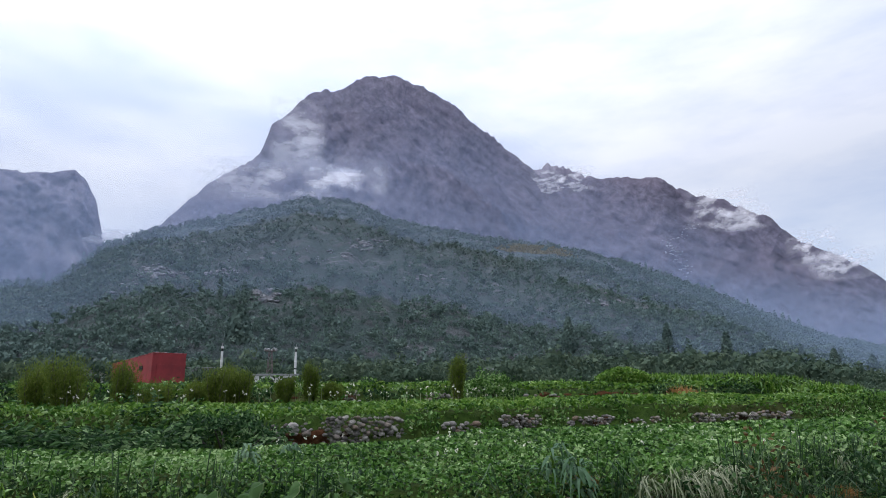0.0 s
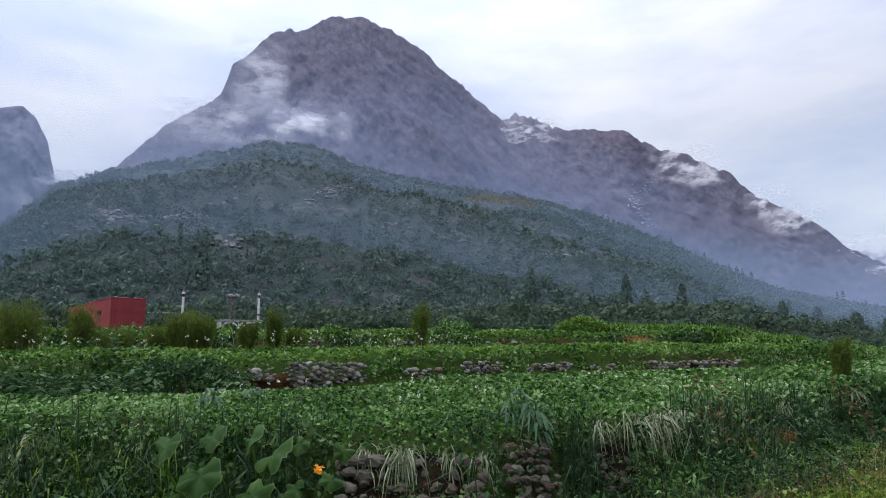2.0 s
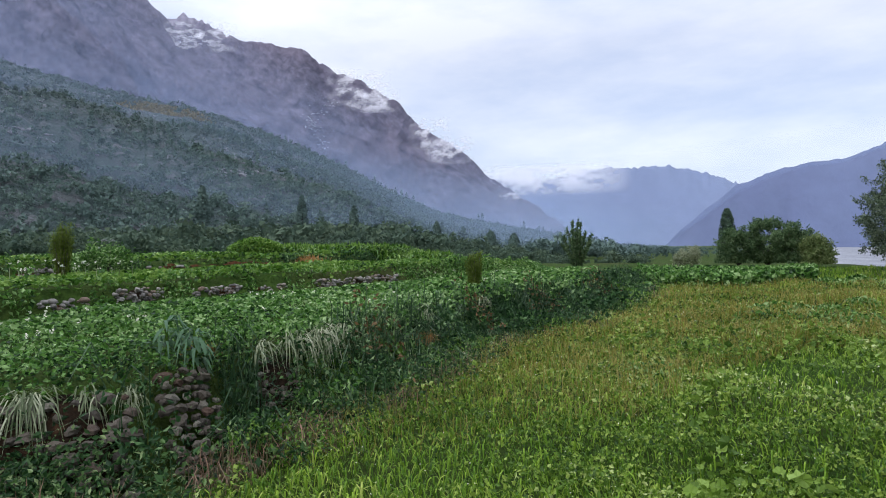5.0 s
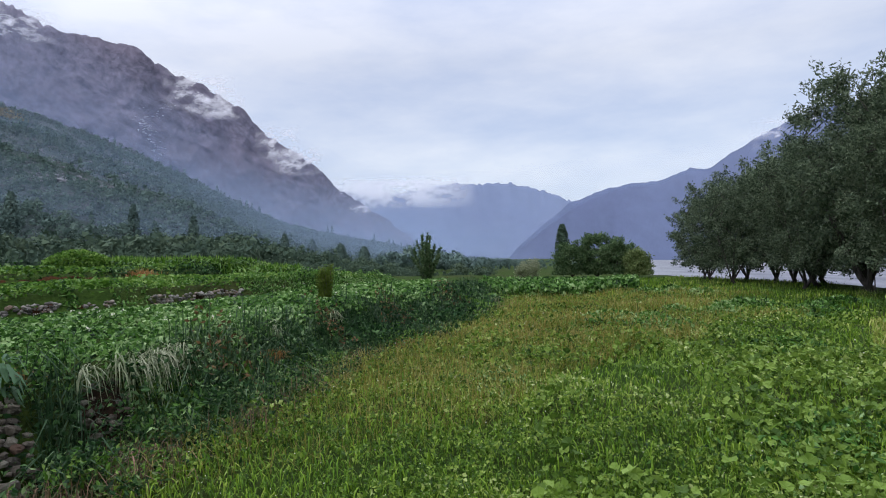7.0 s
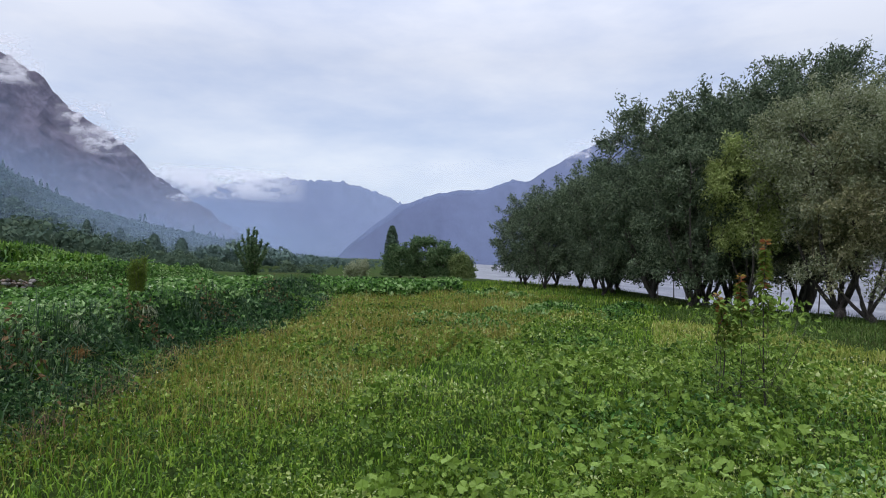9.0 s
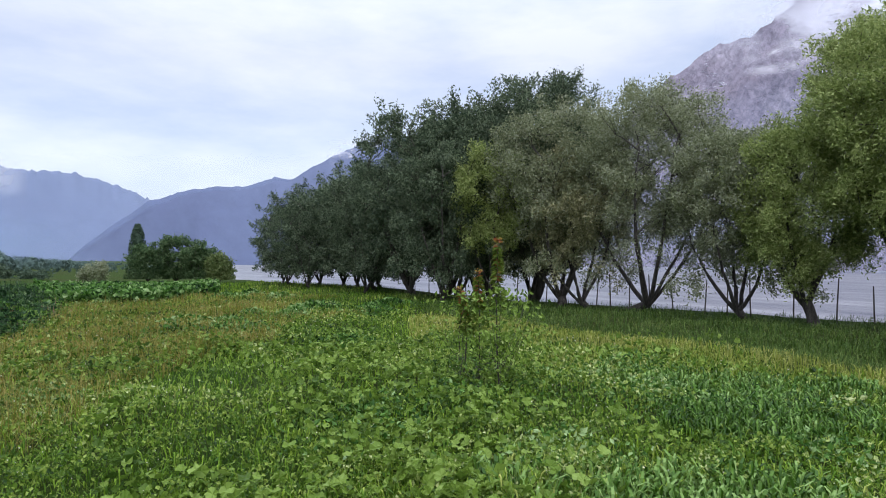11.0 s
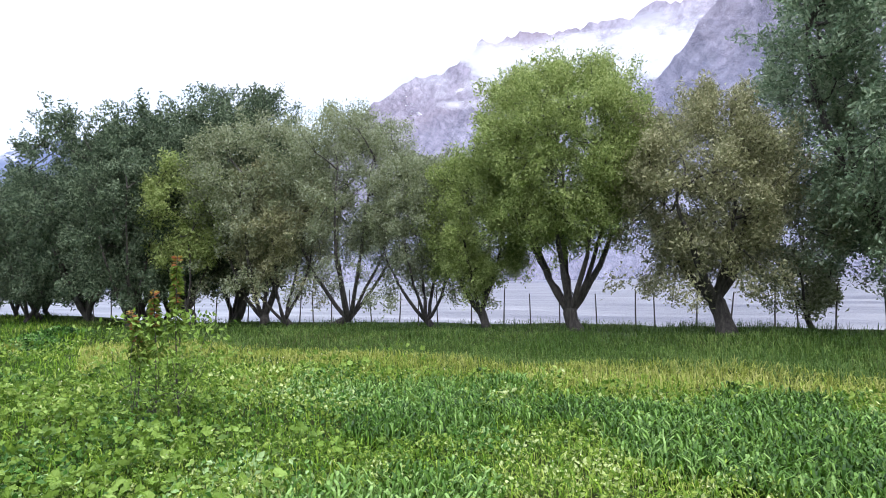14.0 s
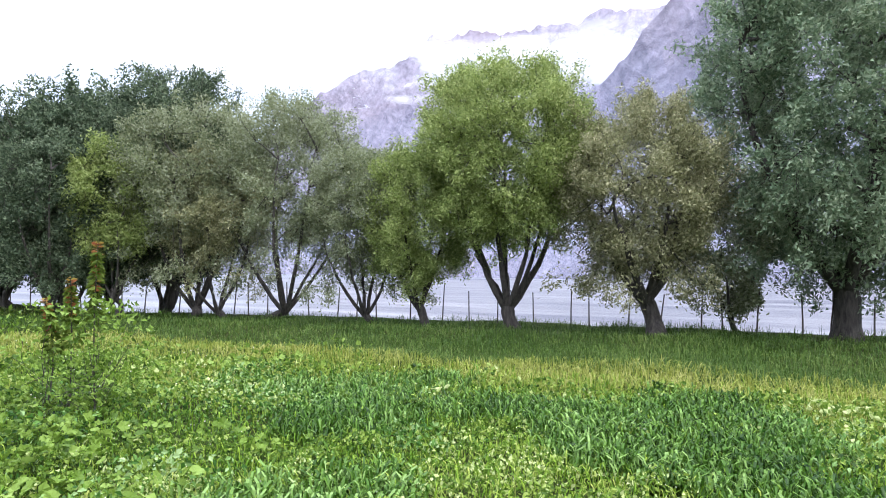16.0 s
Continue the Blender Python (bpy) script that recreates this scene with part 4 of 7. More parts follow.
def woods():
    rng = np.random.default_rng(11)
    # low scrub and scattered small trees, up to the crest
    p = surface_points(rng, hill_surface, 21000, 0.0, 0.72, 0.9)
    az, el = slope_angles(p)
    k = patchy(p[:, 0], p[:, 1], 0.02, 3.0) + 0.6 * patchy(p[:, 0], p[:, 1], 0.06, 5.0)
    p = thinned(rng, p[(az > -38) & (az < 53) & (k > -0.1 + rng.uniform(-0.3, 0.3, len(p)))])
    d = np.hypot(p[:, 0], p[:, 1])
    h = (1.1 + 3.4 * rng.uniform(0, 1, len(p)) ** 2.2) * (0.7 + d / 1300)
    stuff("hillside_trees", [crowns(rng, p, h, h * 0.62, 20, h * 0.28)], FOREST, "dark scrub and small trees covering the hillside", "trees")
    # closed wood on the lower slope, thinning upward
    p = surface_points(rng, hill_surface, 20000, 0.25, 0.99)
    az, el = slope_angles(p)
    k = patchy(p[:, 0], p[:, 1], 0.012, 13.0)
    p = p[(az > -38) & (az < 46) & (rng.uniform(0, 1, len(p)) < np.clip((11.0 - el + 5 * k) / 5.5, 0.03, 1))]
    p = thinned(rng, p)
    d = np.hypot(p[:, 0], p[:, 1])
    h = (2.2 + 3.6 * rng.uniform(0, 1, len(p)) ** 1.6) * (0.58 + d / 950)
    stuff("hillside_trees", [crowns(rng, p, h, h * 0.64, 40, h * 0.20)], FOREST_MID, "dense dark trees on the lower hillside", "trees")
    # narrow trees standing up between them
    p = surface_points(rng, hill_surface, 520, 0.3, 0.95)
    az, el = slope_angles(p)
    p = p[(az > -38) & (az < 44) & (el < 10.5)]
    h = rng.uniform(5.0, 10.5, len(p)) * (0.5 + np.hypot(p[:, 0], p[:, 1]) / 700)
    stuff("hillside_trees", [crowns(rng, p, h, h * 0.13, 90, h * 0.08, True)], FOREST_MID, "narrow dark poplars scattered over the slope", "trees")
    # the belt of trees at its foot
    n = 1500
    az = rng.uniform(-38, 48, n)
    dist = 112 + 170 * rng.uniform(0, 1, n) ** 0.9
    dist = np.where(az > 30, dist + (az - 30) * 9, dist)
    x, y = dist * np.sin(np.radians(az)), dist * np.cos(np.radians(az))
    h = rng.uniform(3.4, 6.6, n) * (0.55 + dist / 330) * np.clip((52 - az) / 22, 0.25, 1)
    z = np.where(az > 28, ground_z(x, y), 1.2 + np.maximum(0, (dist - 165) * 0.05))
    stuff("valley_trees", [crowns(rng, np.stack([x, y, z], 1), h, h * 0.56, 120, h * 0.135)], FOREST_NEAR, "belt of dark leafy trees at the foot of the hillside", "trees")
    az2 = rng.uniform(-38, 44, 620)
    d2 = rng.uniform(92, 136, 620) + np.clip(az2 - 20, 0, 30) * 1.5
    x2, y2 = d2 * np.sin(np.radians(az2)), d2 * np.cos(np.radians(az2))
    h2 = rng.uniform(1.6, 3.8, 620) * np.where(az2 > 24, 0.7, 1.0)
    stuff("valley_trees", [crowns(rng, np.stack([x2, y2, np.asarray(ground_z(x2, y2))], 1), h2, h2 * 0.6, 120, h2 * 0.135)], FOREST_NEAR, "row of dark leafy trees behind the fields", "trees")
    # hazy trees on the flat towards the river
    az2 = rng.uniform(40, 59, 260)
    d2 = rng.uniform(230, 520, 260)
    x2, y2 = d2 * np.sin(np.radians(az2)), d2 * np.cos(np.radians(az2))
    h2 = rng.uniform(3.0, 7.0, 260) * np.clip((60 - az2) / 12, 0.35, 1.2)
    stuff("valley_trees", [crowns(rng, np.stack([x2, y2, np.asarray(ground_z(x2, y2))], 1), h2, h2 * 0.6, 90, h2 * 0.17)], FOREST_MID, "hazy low trees on the valley floor", "trees")
    az2 = rng.uniform(35, 50, 110)
    d2 = rng.uniform(58, 95, 110)
    x2, y2 = d2 * np.sin(np.radians(az2)), d2 * np.cos(np.radians(az2))
    h2 = rng.uniform(0.5, 1.3, 110) * np.where(np.abs(az2 - 43.9) < 2.5, 0.4, 1)
    stuff("far_bushes", [crowns(rng, np.stack([x2, y2, np.asarray(ground_z(x2, y2))], 1), h2, h2 * 0.7, 200, h2 * 0.14)], FOREST_NEAR, "low dark bushes beyond the terraces", "bushes")


woods()


def poplar(az, dist, height, width, z):
    rng = np.random.default_rng(int(az * 10 + 1000))
    x, y = dist * math.sin(radians(az)), dist * math.cos(radians(az))
    ob = empty("poplar_tree", x, y, z)
    v, f = tube([(0, 0, 0), (0, 0, height * 0.5), (0.05, 0, height * 0.95)], [0.025 * height, 0.015 * height, 0.004 * height])
    np_part("trunk", v, f, BARK, ob)
    v, f = crowns(rng, np.array([[0, 0, height * 0.06]]), np.array([height * 0.94]), np.array([width / 2]), 1600, np.array([width * 0.14]), True)
    np_part("crown", v, f, FOREST_MID if az < 40 else FOREST_NEAR, ob)
    tagged(ob, "tall narrow dark poplar at the foot of the slope", "tree", "valley poplars")


for az, top, d, w in ((-18.0, 6.9, 210, 8.5), (-16.6, 5.6, 220, 6), (11.2, 5.9, 230, 5), (19.5, 5.1, 240, 4.5), (24.1, 4.2, 250, 4.5), (31.6, 2.6, 260, 4), (3.9, 4.6, 240, 4), (-27, 5.4, 215, 6),
                      (36.5, 1.6, 230, 4.5), (38.6, 1.3, 240, 4.5), (26.5, 3.6, 300, 4), (29.4, 3.0, 320, 4), (34.0, 2.0, 330, 5), (56.6, 2.8, 72, 1.7)):
    z0 = 1.0 if az < 28 else float(ground_z(d * math.sin(radians(az)), d * math.cos(radians(az))))
    poplar(az, d, 1.65 + d * math.tan(radians(top)) - z0, w, z0)


def boulders():
    """Pale boulders and scree lying between the trees of the hillside."""
    rng = np.random.default_rng(5)
    p = surface_points(rng, hill_surface, 9000, 0.05, 0.8)
    az = np.degrees(np.arctan2(p[:, 0], p[:, 1]))
    k = patchy(p[:, 0], p[:, 1], 0.014, 8.0) + 0.7 * patchy(p[:, 0], p[:, 1], 0.05, 2.0) + np.where(az < -8, 0.12, -0.05)
    p = p[(k > 0.12) & (az > -38) & (az < 40)]
    s = 0.9 + 2.6 * rng.uniform(0, 1, len(p)) ** 3
    q = surface_points(rng, hill_surface, 60000, 0.1, 0.9)
    near = open_slope(q)[0] > rng.uniform(0.05, 2.2, len(q))
    p = np.concatenate([p, q[near]])
    s = np.concatenate([s, rng.uniform(1.4, 5.0, near.sum())])
    g = (1 + 5 ** 0.5) / 2
    ico = np.array([(-1, g, 0), (1, g, 0), (-1, -g, 0), (1, -g, 0), (0, -1, g), (0, 1, g), (0, -1, -g), (0, 1, -g), (g, 0, -1), (g, 0, 1), (-g, 0, -1), (-g, 0, 1)]) / 1.9
    tri = np.array([(0, 11, 5), (0, 5, 1), (0, 1, 7), (0, 7, 10), (0, 10, 11), (1, 5, 9), (5, 11, 4), (11, 10, 2), (10, 7, 6), (7, 1, 8), (3, 9, 4), (3, 4, 2), (3, 2, 6), (3, 6, 8), (3, 8, 9), (4, 9, 5), (2, 4, 11), (6, 2, 10), (8, 6, 7), (9, 8, 1)])
    s *= 0.42
    flat = np.stack([rng.uniform(0.8, 1.5, len(p)), rng.uniform(0.8, 1.2, len(p)), rng.uniform(0.5, 0.95, len(p))], 1)
    v = p[:, None] + ico[None] * (s[:, None] * flat)[:, None] * rng.uniform(0.75, 1.2, (len(p), 12, 1)) + np.array([0, 0, 0.3])
    f = (np.arange(len(p))[:, None, None] * 12 + tri[None]).reshape(-1, 3)
    stuff("hillside_boulders", [(v.reshape(-1, 3), f)], PALE_ROCK, "pale boulders strewn over the hillside", "boulders")


PALE_ROCK = rock_material("pale_boulder_rock", (0.12, 0.13, 0.145), (0.19, 0.20, 0.215), (0.28, 0.29, 0.30), 3.0, False)
boulders()


def hillside_grass():
    """A patch of dry tan grass high on the slope."""
    rng = np.random.default_rng(6)
    q = surface_points(rng, hill_surface, 90000, 0.0, 0.4)
    q = q[open_slope(q)[1] > rng.uniform(0, 0.7, len(q))]
    stuff("hillside_grass", [blades(rng, q, rng.uniform(1.6, 3.4, len(q)), 1.6, 0.7)], HILL_GRASS, "patch of dry tan grass on the hillside", "grass")


HILL_GRASS = leaf_material("dry_hillside_grass", [(0.0, (0.11, 0.10, 0.055)), (0.5, (0.19, 0.165, 0.09)), (1.0, (0.26, 0.22, 0.13))], 0.8, 0.4, 0.02, 0.2)
hillside_grass()


# ---- willows ----
def bent(rng, a, b, sag, n=6):
    t = np.linspace(0, 1, n)[:, None]
    a, b = np.array(a, float), np.array(b, float)
    m = rng.normal(size=3) * sag
    p = a + (b - a) * t + np.sin(np.pi * t) * m
    return p


def curve3(a, b, c, n=8):
    """A smooth arc from a over b to c."""
    t = np.linspace(0, 1, n)[:, None]
    return np.array(a) * (1 - t) ** 2 + 2 * np.array(b) * t * (1 - t) + np.array(c) * t ** 2


def willow(name, seed, height, spread, fork, stems, sprays, per, mat, trunk_r=0.2, lean=(0.0, 0.0), low=0.28, leaf=0.12, flat=1.0, lobes=0, vase=0.5, half=False, skirt=0.0):
    """A pollard willow: a short trunk forking low into spreading limbs, and a billowing crown of leafy sprays."""
    rng = np.random.default_rng(seed)
    ob = empty(name, 0, 0, 0)
    top = np.array([lean[0], lean[1], fork])
    base = bent(rng, (0, 0, 0.02), top, 0.05, 5)
    np_part("trunk", *tube(np.concatenate([[(0, 0, -0.3)], base]), [trunk_r * 1.6, trunk_r * 1.3, trunk_r, trunk_r * 0.95, trunk_r, trunk_r * 0.9], 9), BARK, ob, smooth=True)
    half, cz = height * (1 - low) / 2, height * (1 + low) / 2
    # limbs rise in a vase shape from the fork
    limbs = []
    a0 = rng.uniform(0, 2 * np.pi)
    for k in range(stems):
        a = a0 + 2 * np.pi * (k + rng.uniform(-0.3, 0.3)) / stems
        e = rng.uniform(0.45, 0.75) * spread
        out = np.array([math.cos(a), math.sin(a) * flat, 0])
        tip = top + out * e + np.array([lean[0] * 0.3, lean[1] * 0.3, height * rng.uniform(0.52, 0.72) - fork])
        mid = top + out * e * rng.uniform(0.75, 1.05) * 2 * vase + np.array([0, 0, (height - fork) * rng.uniform(0.18, 0.3)])
        p = curve3(top - [0, 0, 0.12], mid, tip, 10)
        p[1:-1] += np.cumsum(rng.normal(size=(8, 3)) * 0.03, 0)
        r0 = trunk_r * rng.uniform(0.45, 0.68)
        np_part("limb", *tube(p, r0 * np.linspace(1, 0.2, 10), 6), BARK, ob, smooth=True)
        limbs.append(p)
    path = np.concatenate([p[1:] for p in limbs])
    # rounded lobes of foliage, evenly spread over the crown
    nl = lobes or max(18, sprays // 13)
    i = np.arange(nl) + 0.5
    ph, th = np.arccos(1 - 2 * i / nl), np.pi * (1 + 5 ** 0.5) * i + rng.uniform(0, 6)
    d = np.stack([np.cos(th) * np.sin(ph), np.sin(th) * np.sin(ph), np.cos(ph)], 1) + rng.normal(size=(nl, 3)) * 0.13
    d /= (np.abs(d) ** 2.3).sum(1)[:, None] ** (1 / 2.3)
    r = np.where(rng.uniform(0, 1, nl) < 0.15, 0.35, rng.uniform(0.58, 0.74, nl))
    lr = rng.uniform(0.34, 0.52, nl) * (0.45 * spread + 0.55)
    lc = d * r[:, None] * np.array([spread, spread * flat, half]) + np.array([lean[0] * 1.3, lean[1] * 1.3, cz])
    twigs = []
    for q in lc:
        k = np.argmin(np.linalg.norm(path - q, axis=1) + 0.8 * np.maximum(0, path[:, 2] - q[2] + 0.4))
        twigs.append(tube(bent(rng, path[k], q, 0.14, 5), np.linspace(0.22, 0.05, 5) * trunk_r, 4))
    pick = rng.integers(0, nl, sprays)
    d2 = rand_dirs(rng, sprays, 0.15)
    free = rng.uniform(0, 1, sprays) < 0.42
    fr = rng.uniform(0.25, 0.92, sprays) ** 0.6
    fd = rand_dirs(rng, sprays)
    fd /= (np.abs(fd) ** 2.3).sum(1)[:, None] ** (1 / 2.3)
    away = (d2 * d[pick]).sum(1)
    d2 = np.where((away < -0.25)[:, None], -d2, d2)
    b0 = lc[pick] + d2 * (lr[pick] * rng.uniform(0.1, 0.75, sprays))[:, None]
    b0 = np.where(free[:, None], fd * fr[:, None] * np.array([spread, spread * flat, half]) * 0.9 + np.array([lean[0] * 1.3, lean[1] * 1.3, cz]), b0)
    d2 = np.where(free[:, None], fd, d2)
    hem = rng.uniform(0, 1, sprays) < skirt
    ha, hr = rng.uniform(0, 2 * np.pi, sprays), spread * rng.uniform(0.35, 0.9, sprays)
    hp = np.stack([np.cos(ha) * hr + lean[0], np.sin(ha) * hr * flat + lean[1], rng.uniform(0.17, 0.32, sprays) * height], 1)
    b0 = np.where(hem[:, None], hp, b0)
    d2 = np.where(hem[:, None], np.stack([np.cos(ha), np.sin(ha), np.full(sprays, -0.6)], 1) * 0.8, d2)
    rise = np.where(d2[:, 2] > -0.45, 0.55, -0.5)
    sd = d2 + rng.normal(size=(sprays, 3)) * 0.3
    sd[:, 2] += rise
    sd /= np.linalg.norm(sd, axis=1)[:, None]
    sl = lr[pick] * rng.uniform(0.45, 1.05, sprays)
    for k in range(0, sprays, 3):
        q = lc[np.argmin(np.linalg.norm(lc - b0[k], axis=1))]
        twigs.append(tube(bent(rng, q, b0[k] + sd[k] * sl[k], 0.05, 3), [0.014, 0.009, 0.003], 3))
    tagged(np_part("twigs", *joined(twigs), BARK, ob), kind="stuff")
    n = sprays * per
    t = rng.uniform(0, 1, (n, 1)) ** 0.8
    jit = rng.normal(size=(n, 3)) * (0.19 - 0.10 * t)
    cc = np.repeat(b0, per, 0) + np.repeat(sd * sl[:, None], per, 0) * t + jit
    cc[:, 2] = np.maximum(cc[:, 2], 0.35)
    ax = np.repeat(sd, per, 0) * 0.7 + rand_dirs(rng, n)
    ax /= np.linalg.norm(ax, axis=1)[:, None]
    v, f = leaves(rng, cc, ax, leaf * rng.uniform(0.7, 1.35, n), leaf * (0.7 if half else 0.42) * rng.uniform(0.8, 1.3, n), 0.1 if half else 0.3, half)
    np_part("crown", v, f, mat, ob)
    return ob


def set_tree(ob, x, y, turn=0.0, scale=1.0, label="", group="riverside willows"):
    ob.matrix_world = pose(x, y, float(ground_z(x, y)), 0, 0, turn) @ Matrix.Diagonal((scale, scale, scale, 1))
    ob.scale = (scale, scale, scale)
    return tagged(ob, label, "tree", group)


set_tree(willow("willow_tree", 1, 7.5, 2.6, 0.6, 7, 700, 150, W_GREEN, 0.19, (0.1, 0.1), 0.25, 0.1, half=True), 14.6, -9.05, 0, 1, "yellow-green pollard willow with a forked trunk at the river bank")
set_tree(willow("willow_tree", 2, 5.3, 1.75, 0.6, 4, 340, 190, W_GREEN, 0.13, (0.2, 0.1), 0.16, 0.09, half=True), 16.3, -7.2, 0, 1, "small yellow-green willow with a gnarled trunk")
set_tree(willow("willow_tree", 3, 5.9, 2.3, 0.95, 7, 440, 140, W_BROWN, 0.21, (0.25, 0.15), 0.23, 0.105, half=True, skirt=0.04), 11.9, -11.55, 0, 1, "brownish willow with a leaning trunk at the river bank")
set_tree(willow("willow_tree", 4, 11.4, 3.6, 1.2, 7, 1250, 110, W_DARK, 0.30, (0.0, 0.0), 0.02, 0.13, lobes=80, half=True, skirt=0.05), 9.7, -15.3, 0, 1, "large dark willow with low hanging branches")
set_tree(willow("willow_tree", 5, 7.2, 2.5, 0.35, 6, 430, 125, W_OLIVE, 0.15, (0.3, -0.1), 0.27, 0.102, half=True, skirt=0.05), 21.4, -1.3, 0, 1, "olive-grey willow with several leaning stems")
set_tree(willow("willow_tree", 6, 7.3, 2.5, 0.3, 6, 430, 125, W_OLIVE, 0.13, (-0.35, -0.75), 0.27, 0.10, vase=0.66, half=True, skirt=0.05), 20.3, -3.2, 0, 1, "olive-grey willow with a long leaning stem")
set_tree(willow("willow_tree", 7, 5.4, 1.9, 0.35, 5, 260, 160, W_OLIVE, 0.11, (0.1, 0.2), 0.25, 0.105, half=True, skirt=0.05), 17.9, -6.15, 0, 1, "small grey-green willow beside the fence")
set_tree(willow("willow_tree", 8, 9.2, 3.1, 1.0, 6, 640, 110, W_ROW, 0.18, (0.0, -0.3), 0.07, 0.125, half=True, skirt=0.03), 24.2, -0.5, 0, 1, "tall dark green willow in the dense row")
set_tree(willow("willow_tree", 14, 5.7, 1.9, 0.3, 5, 260, 120, W_BROWN, 0.11, (0.15, 0.25), 0.26, 0.105, half=True, skirt=0.04), 21.1, -2.3, 0, 1, "grey-brown willow with several thin stems")
set_tree(willow("willow_tree", 12, 4.6, 1.5, 0.5, 4, 160, 112, W_OLIVE, 0.07, (0.1, 0.1), 0.08, 0.12, half=True), 11.6, -13.9, 0, 1, "slender young willow beside the fence")
set_tree(willow("willow_tree", 13, 5.8, 1.5, 0.6, 4, 170, 112, W_GREEN, 0.09, (0.0, 0.1), 0.30, 0.12, half=True), 22.4, 0.9, 0, 1, "slender yellow-green willow before the dense row")
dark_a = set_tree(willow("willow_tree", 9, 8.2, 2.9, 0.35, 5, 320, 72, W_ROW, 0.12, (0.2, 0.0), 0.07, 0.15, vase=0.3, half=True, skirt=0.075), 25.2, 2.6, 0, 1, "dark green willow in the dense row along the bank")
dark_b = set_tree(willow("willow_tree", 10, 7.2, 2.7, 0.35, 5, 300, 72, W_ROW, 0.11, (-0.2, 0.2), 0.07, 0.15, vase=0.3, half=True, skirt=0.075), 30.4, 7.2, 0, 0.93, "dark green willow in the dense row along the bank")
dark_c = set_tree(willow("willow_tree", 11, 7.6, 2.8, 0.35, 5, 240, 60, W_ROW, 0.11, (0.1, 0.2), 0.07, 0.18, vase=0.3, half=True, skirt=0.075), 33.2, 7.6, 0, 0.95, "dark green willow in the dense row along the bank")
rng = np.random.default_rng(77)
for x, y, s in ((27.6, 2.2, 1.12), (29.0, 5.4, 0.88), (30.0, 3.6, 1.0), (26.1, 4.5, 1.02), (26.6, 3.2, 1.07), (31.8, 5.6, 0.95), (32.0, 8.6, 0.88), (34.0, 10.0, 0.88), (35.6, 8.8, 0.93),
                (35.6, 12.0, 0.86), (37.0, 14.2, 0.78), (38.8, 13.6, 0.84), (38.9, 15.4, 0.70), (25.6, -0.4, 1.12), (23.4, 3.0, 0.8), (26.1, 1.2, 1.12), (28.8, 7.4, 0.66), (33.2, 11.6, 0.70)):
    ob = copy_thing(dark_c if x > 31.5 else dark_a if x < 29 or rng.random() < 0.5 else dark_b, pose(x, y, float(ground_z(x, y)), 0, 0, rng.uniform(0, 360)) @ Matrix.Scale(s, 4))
    ob.scale = (s, s, s)


def thicket(name, seed, height, spread, mat, clumps, per, leaf, label, x, y, stems=7, twig=True):
    """A bush: many stems from the ground and a rounded uneven crown of leaf clumps."""
    rng = np.random.default_rng(seed)
    ob = empty(name, x, y, float(ground_z(x, y)))
    d = rand_dirs(rng, clumps, 0.3)
    c = d * rng.uniform(0.3, 1, clumps)[:, None] ** 0.5 * np.array([spread, spread, height * 0.5])
    c[:, 2] += height * 0.48
    c[:, 2] *= 1 + 0.12 * np.sin(c[:, 0] * 1.7 + seed)
    for k in range(stems):
        q = c[rng.integers(0, clumps)]
        np_part("stem", *tube(bent(rng, (q[0] * 0.15, q[1] * 0.15, -0.05), q, height * 0.05, 5), np.linspace(0.03, 0.006, 5) * (0.6 + height * 0.25), 5), BARK, ob)
    n = clumps * per
    cc = np.repeat(c, per, 0) + rng.normal(size=(n, 3)) * height * 0.09
    v, f = leaves(rng, cc, rand_dirs(rng, n, 0.1), leaf * rng.uniform(0.7, 1.3, n), leaf * 0.45, 0.3)
    np_part("crown", v, f, mat, ob)
    return tagged(ob, label, "bush")


for seed, az, d, h, r, mat in ((21, 57.4, 46, 2.6, 1.25, BUSHY), (22, 59.6, 46.5, 3.35, 1.5, BUSHY), (23, 61.4, 45.5, 2.7, 1.2, BUSHY), (24, 63.0, 44.5, 1.75, 0.85, BUSH_PALE)):
    x, y = d * math.sin(radians(az)), d * math.cos(radians(az))
    ob = willow("bush", seed, h, r, 0.25, 5, 150, 62, mat, 0.08, low=0.02, leaf=0.2, lobes=15, half=True, skirt=0.2)
    set_tree(ob, x, y, 0, 1, "rounded dark green bush standing on the meadow's far edge" if seed != 24 else "small pale green bush beside the dark bushes", "bushes on the meadow's edge")
    tagged(ob, category="bush")
thicket("bush", 25, 1.35, 0.95, W_OLIVE, 60, 40, 0.16, "small open bush at the meadow's far edge", 46 * math.sin(radians(53.6)), 46 * math.cos(radians(53.6)))


